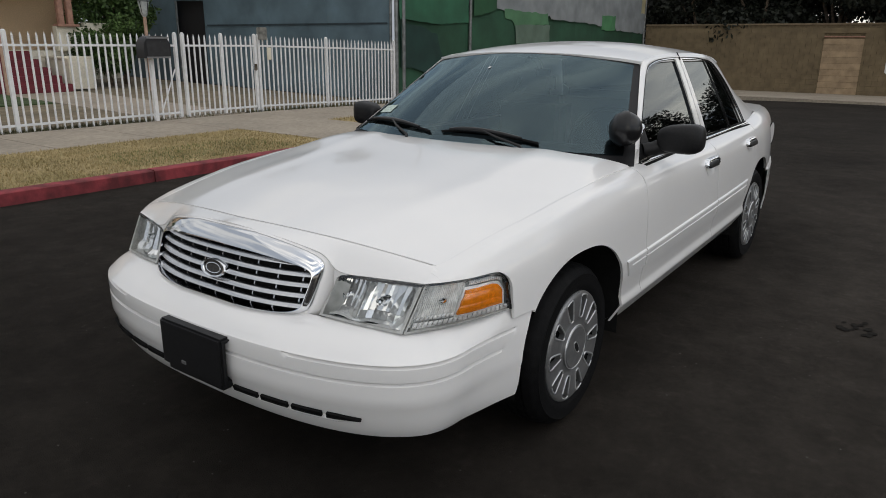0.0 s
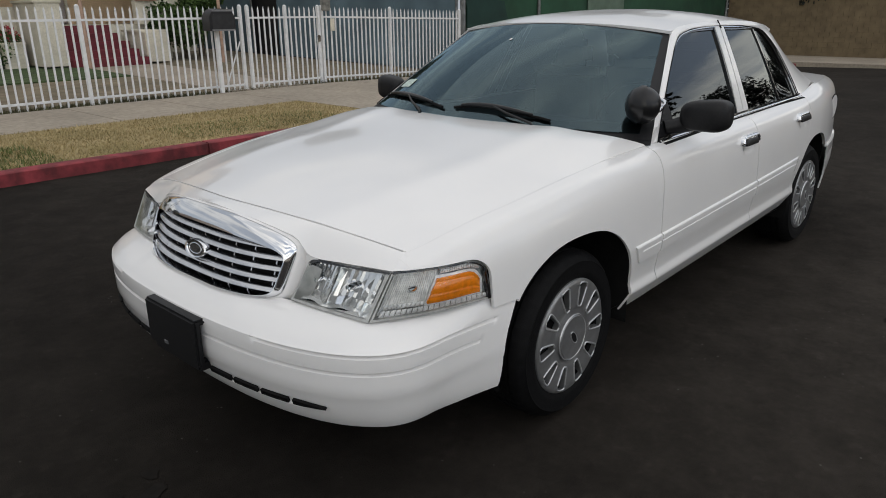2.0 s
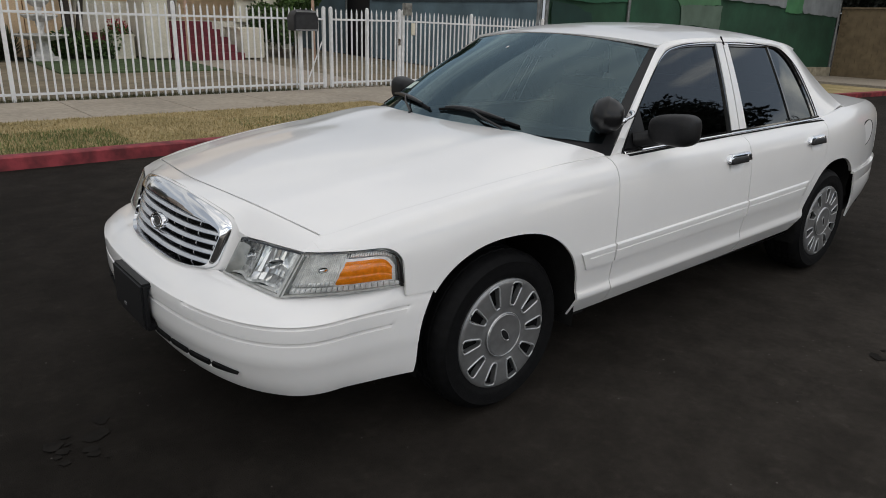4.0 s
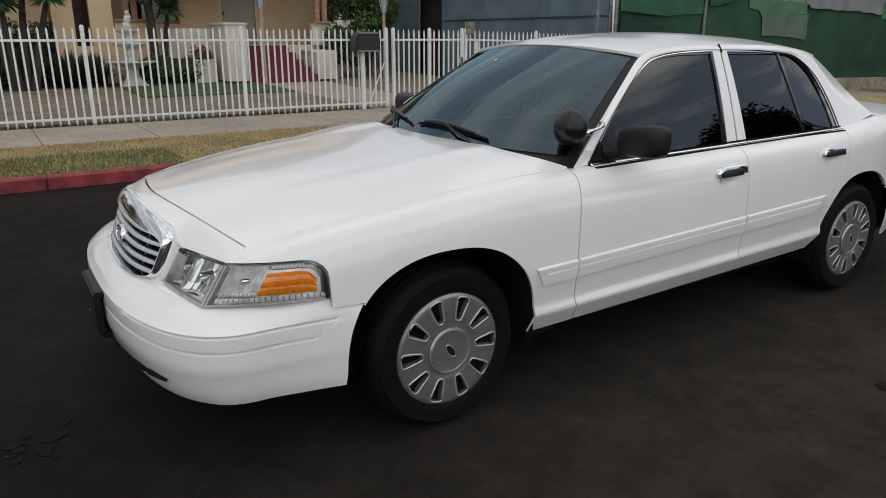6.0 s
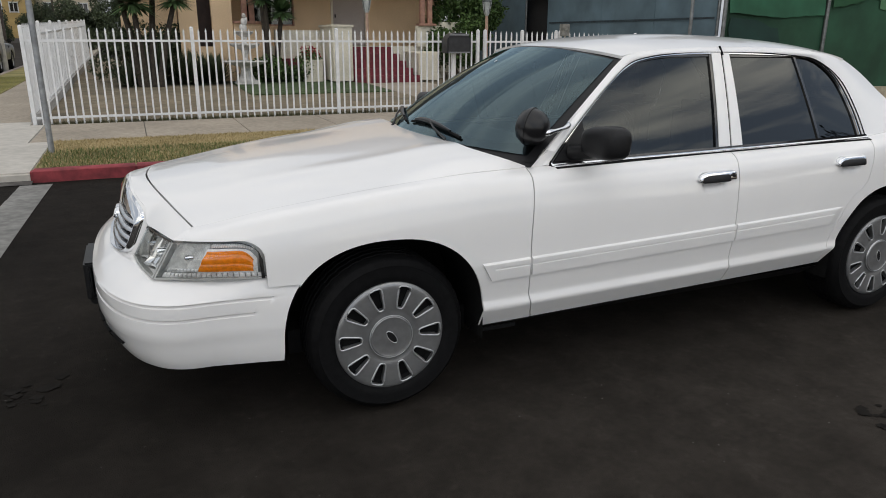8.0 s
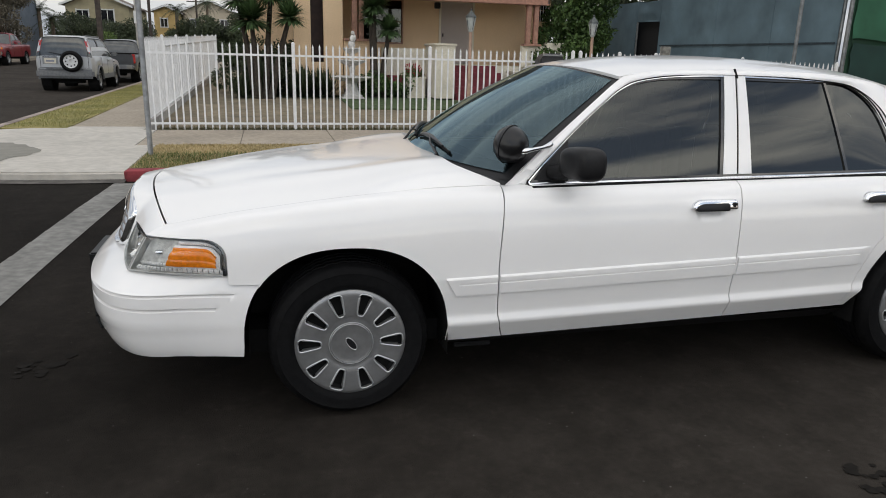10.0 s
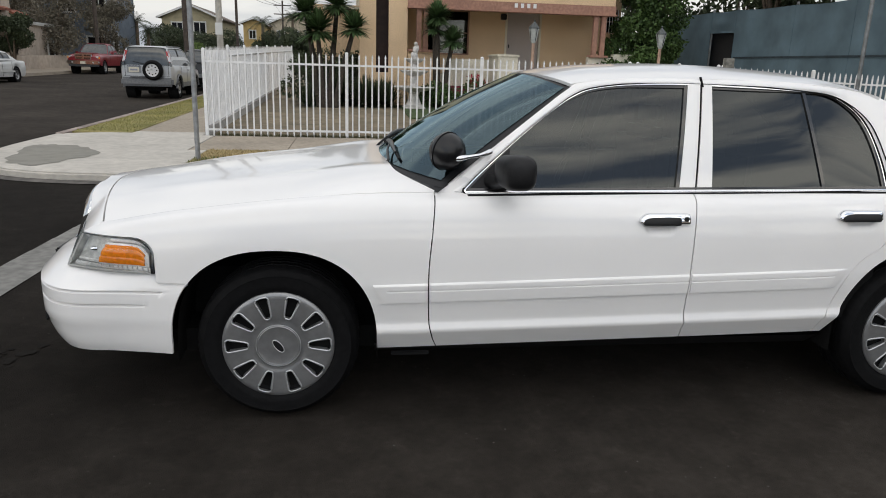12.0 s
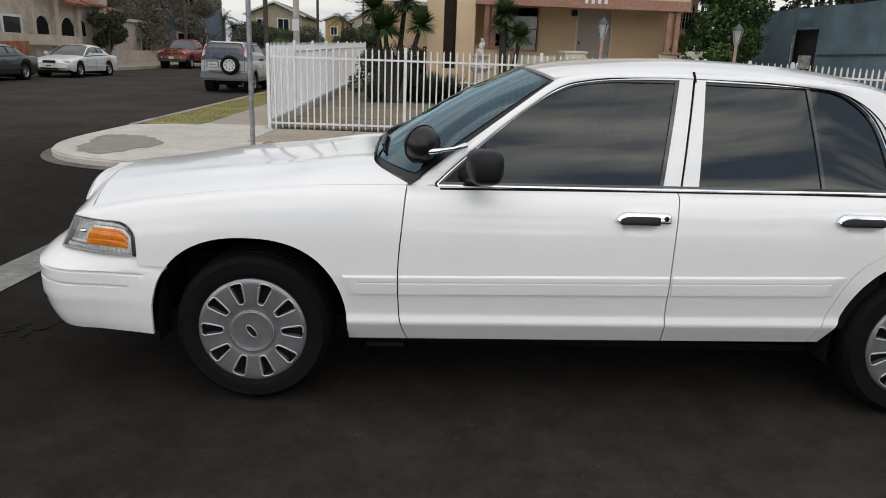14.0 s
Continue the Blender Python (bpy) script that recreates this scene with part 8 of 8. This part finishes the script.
def palm(x, y, h, seed):
    rng = np.random.default_rng(seed)
    z = lie(x, y)
    t = thing("palm_tree", x, y, z, "slender palm tree in the distance", "palm tree")
    part("trunk", tube([(x, y, z - 0.3), (x + 0.1, y, z + h * 0.5), (x + 0.15, y, z + h)], [0.22, 0.17, 0.14], 8), BARK, t, smooth=60)
    bm = bmesh.new()
    for k in range(26):
        a, el = rng.uniform(0, 6.28), rng.uniform(-0.5, 1.2)
        ln = rng.uniform(1.3, 1.9)
        pts = []
        for s in range(6):
            q = s / 5
            pts.append(Vector((x + 0.15 + math.cos(a) * math.cos(el) * ln * q, y + math.sin(a) * math.cos(el) * ln * q, z + h + math.sin(el) * ln * q - 0.9 * q * q)))
        side_ = Vector((-math.sin(a), math.cos(a), 0))
        for s in range(5):
            for g in (-1, 1):
                for j in range(3):
                    p = pts[s].lerp(pts[s + 1], j / 3)
                    e = p + side_ * g * 0.42 * (1 - s / 7) + (pts[s + 1] - pts[s]) * 0.6 + Vector((0, 0, -0.15))
                    m_ = (pts[s + 1] - pts[s]) * 0.14
                    bm.faces.new([bm.verts.new(p), bm.verts.new(p + m_), bm.verts.new(e)])
    part("crown", bm, DARKLEAF, t)


for k, (x, y, h) in enumerate(((-19.2, 66, 4.0), (-8.7, 72, 4.6), (-17.6, 63.5, 3.2), (-7.0, 88, 6.2))):
    palm(x, y, h, 300 + k)

POLEW = mat("dark_pole_wood", (0.07, 0.055, 0.045), 0.9, 0, 6, 0.3)


def utility_pole(x, y, h, material, arms=True, r=0.14):
    z = lie(x, y)
    t = thing("utility_pole", x, y, z, "tall utility pole with crossarms", "utility pole", "utility poles")
    part("shaft", tube([(x, y, z - 0.1), (x, y, z + h)], [r, r * 0.75], 10), material, t, smooth=60)
    if arms:
        for q in (0.93, 0.80):
            part("crossarm", boxes((x, y, z + h * q, 2.2, 0.12, 0.12)), material, t)
    return (x, y, z + h * 0.93)


utility_pole(-5.45, 29.5, 9.5, mat("pale_concrete_pole", (0.42, 0.40, 0.36), 0.85, 0, 5, 0.2), False, 0.15)
part("small_sign", boxes((-5.45, 29.32, lie(0, 29) + 2.35, 0.30, 0.02, 0.5)), WHITEP, bpy.data.objects["utility_pole"], "white parking sign")
tops = [utility_pole(*p, POLEW) for p in ((-8.3, 36, 10, ), (-9.9, 64, 8.5), (-8.4, 92, 8.2), (-9.2, 128, 8.6), (-7.6, 170, 10.5))]
utility_pole(-18.0, 52.0, 9, POLEW, True, 0.15)
cab_ = thing("overhead_wires", -8, 60, 8, "sagging black overhead wires between poles", "wires")
for (x0, y0, z0), (x1, y1, z1) in zip(tops, tops[1:]):
    for dx in (-0.9, 0.0, 0.9):
        pts = [(x0 + dx + (x1 - x0) * s, y0 + (y1 - y0) * s, z0 + (z1 - z0) * s - 2.2 * s * (1 - s)) for s in [k / 10 for k in range(11)]]
        part("wire", tube(pts, 0.018, 4), BLACK, cab_)
for (x0, y0, z0), (x1, y1, z1) in (((-16.6, 43.2, 9.0), (-8.3, 36, 10.0)), ((-16.6, 43.2, 8.2), (-9.9, 64, 8.6))):
    pts = [(x0 + (x1 - x0) * s, y0 + (y1 - y0) * s, z0 + (z1 - z0) * s - 2.6 * s * (1 - s)) for s in [k / 10 for k in range(11)]]
    part("wire", tube(pts, 0.018, 4), BLACK, cab_)

# trees across the street, seen only mirrored in the glass and paint
for k, (x, y, h, s) in enumerate(((17.5, -15, 7.5, 2.6), (21.5, -14, 10.5, 3.6), (27, -15, 12.0, 4.2), (32, -19, 13, 4.6))):
    tree("tree", x, y, lie(x, 0), h, s, 10000, 0.34, DIMLEAF, "dark tree across the street", 180 + k, 0.2, 0.3)
palm(9.5, -13, 7.0, 320)
setting("pavement_south", land(-40, 60, -13.5, -7.2, 0.08, 10, 2), CONCRETE, "concrete pavement across the street", "pavement")


# grass of the strips
def grass(name, x0, x1, y0, y1, top, n, size, material, label, seed, keep=None):
    rng = np.random.default_rng(seed)
    p = np.stack([rng.uniform(x0, x1, n), rng.uniform(y0, y1, n), np.zeros(n)], 1)
    p[:, 2] = [lie(x, y) + top - 0.005 for x, y, _ in p]
    a = rng.uniform(0, 2 * np.pi, n)
    tilt = rng.uniform(0.2, 1.2, n)
    h = size * rng.uniform(0.5, 1.3, n)
    d = np.stack([np.cos(a) * np.sin(tilt), np.sin(a) * np.sin(tilt), np.cos(tilt)], 1) * h[:, None]
    s = np.stack([-np.sin(a), np.cos(a), np.zeros(n)], 1) * 0.006
    v = np.stack([p - s, p + s, p + d], 1).reshape(-1, 3)
    me = bpy.data.meshes.new(name)
    me.from_pydata(v.tolist(), [], [(3 * i, 3 * i + 1, 3 * i + 2) for i in range(n)])
    me.materials.append(material)
    tagged(new(name, me), label, "grass", kind="stuff")


STRAW = leaf_material("straw_blade", (0.37, 0.290, 0.150), (0.29, 0.23, 0.11), (0.8, 1.2))
GREEN2 = leaf_material("fresh_green_blade", (0.12, 0.145, 0.045), (0.08, 0.105, 0.03), (0.8, 1.2))
GREENB = leaf_material("green_blade", (0.27, 0.25, 0.085), (0.20, 0.20, 0.06), (0.8, 1.2))
grass("dry_grass", -1.98, 5.38, KERB_Y + 0.17, WALK_Y0, 0.05, 46000, 0.038, STRAW, "dry straw-coloured grass blades of the strip", 1)
grass("green_grass", -1.98, 0.6, KERB_Y + 0.17, 7.0, 0.05, 6000, 0.06, GREEN2, "greener grass at the corner of the strip", 2)
grass("green_grass", 2.2, 4.7, KERB_Y + 0.4, 7.0, 0.05, 2600, 0.04, GREEN2, "greener grass patch in the strip", 3)
grass("dry_grass", 7.55, 14, KERB_Y + 0.17, WALK_Y0, 0.05, 14000, 0.055, STRAW, "dry grass blades beyond the crossing", 4)
grass("green_grass", -4.98, -3.92, 10.7, 24, 0.05, 16000, 0.042, GREENB, "greenish grass blades of the side strip", 5)
grass("weeds", -2.3, 12.5, WALK_Y1 + 0.02, FENCE_Y + 0.2, 0.02, 9000, 0.09, leaf_material("weed_blade", (0.09, 0.085, 0.035), (0.05, 0.05, 0.02)), "dark weeds along the fence foot", 6)
# block courses of the far wall, pavement slabs
BLOCK = mat("tan_slump_block", (0.180, 0.135, 0.078), 0.92, 0, 3, 0.2, stain=0.15, stain_scale=0.6, bump=0.4, bump_scale=30)


def block_courses():
    bm = bmesh.new()
    for r in range(13):
        z = -0.42 + 0.205 * r
        y = -5.0 + (0.2 if r % 2 else 0)
        while y < 10.2:
            lo_, hi_ = y + 0.003, y + 0.397
            if z < 1.85 and lo_ < 2.95 and hi_ > 1.49:
                # cut against the opening
                if hi_ > 2.95:
                    boxes((BW - 0.005, (2.95 + hi_) / 2, z + 0.1, 0.06, hi_ - 2.95, 0.199), bm=bm)
                elif lo_ < 1.49:
                    boxes((BW - 0.005, (1.49 + lo_) / 2, z + 0.1, 0.06, 1.49 - lo_, 0.199), bm=bm)
            else:
                boxes((BW - 0.005 + random.uniform(-0.002, 0.002), y + 0.2, z + 0.1, 0.06, 0.394, 0.199), bm=bm)
            y += 0.4
    ob = part("block_courses", bm, BLOCK, far_wall)
    ob["kind"] = "stuff"


block_courses()
for k in range(17):
    x0, x1 = -2.3 + 1.55 * k, -2.3 + 1.55 * k + 1.535
    part("slab", land(x0, x1, WALK_Y0 + 0.01, WALK_Y1 - 0.01, 0.04, 3, 1, 0.02), CONCRETE, walk_slab)
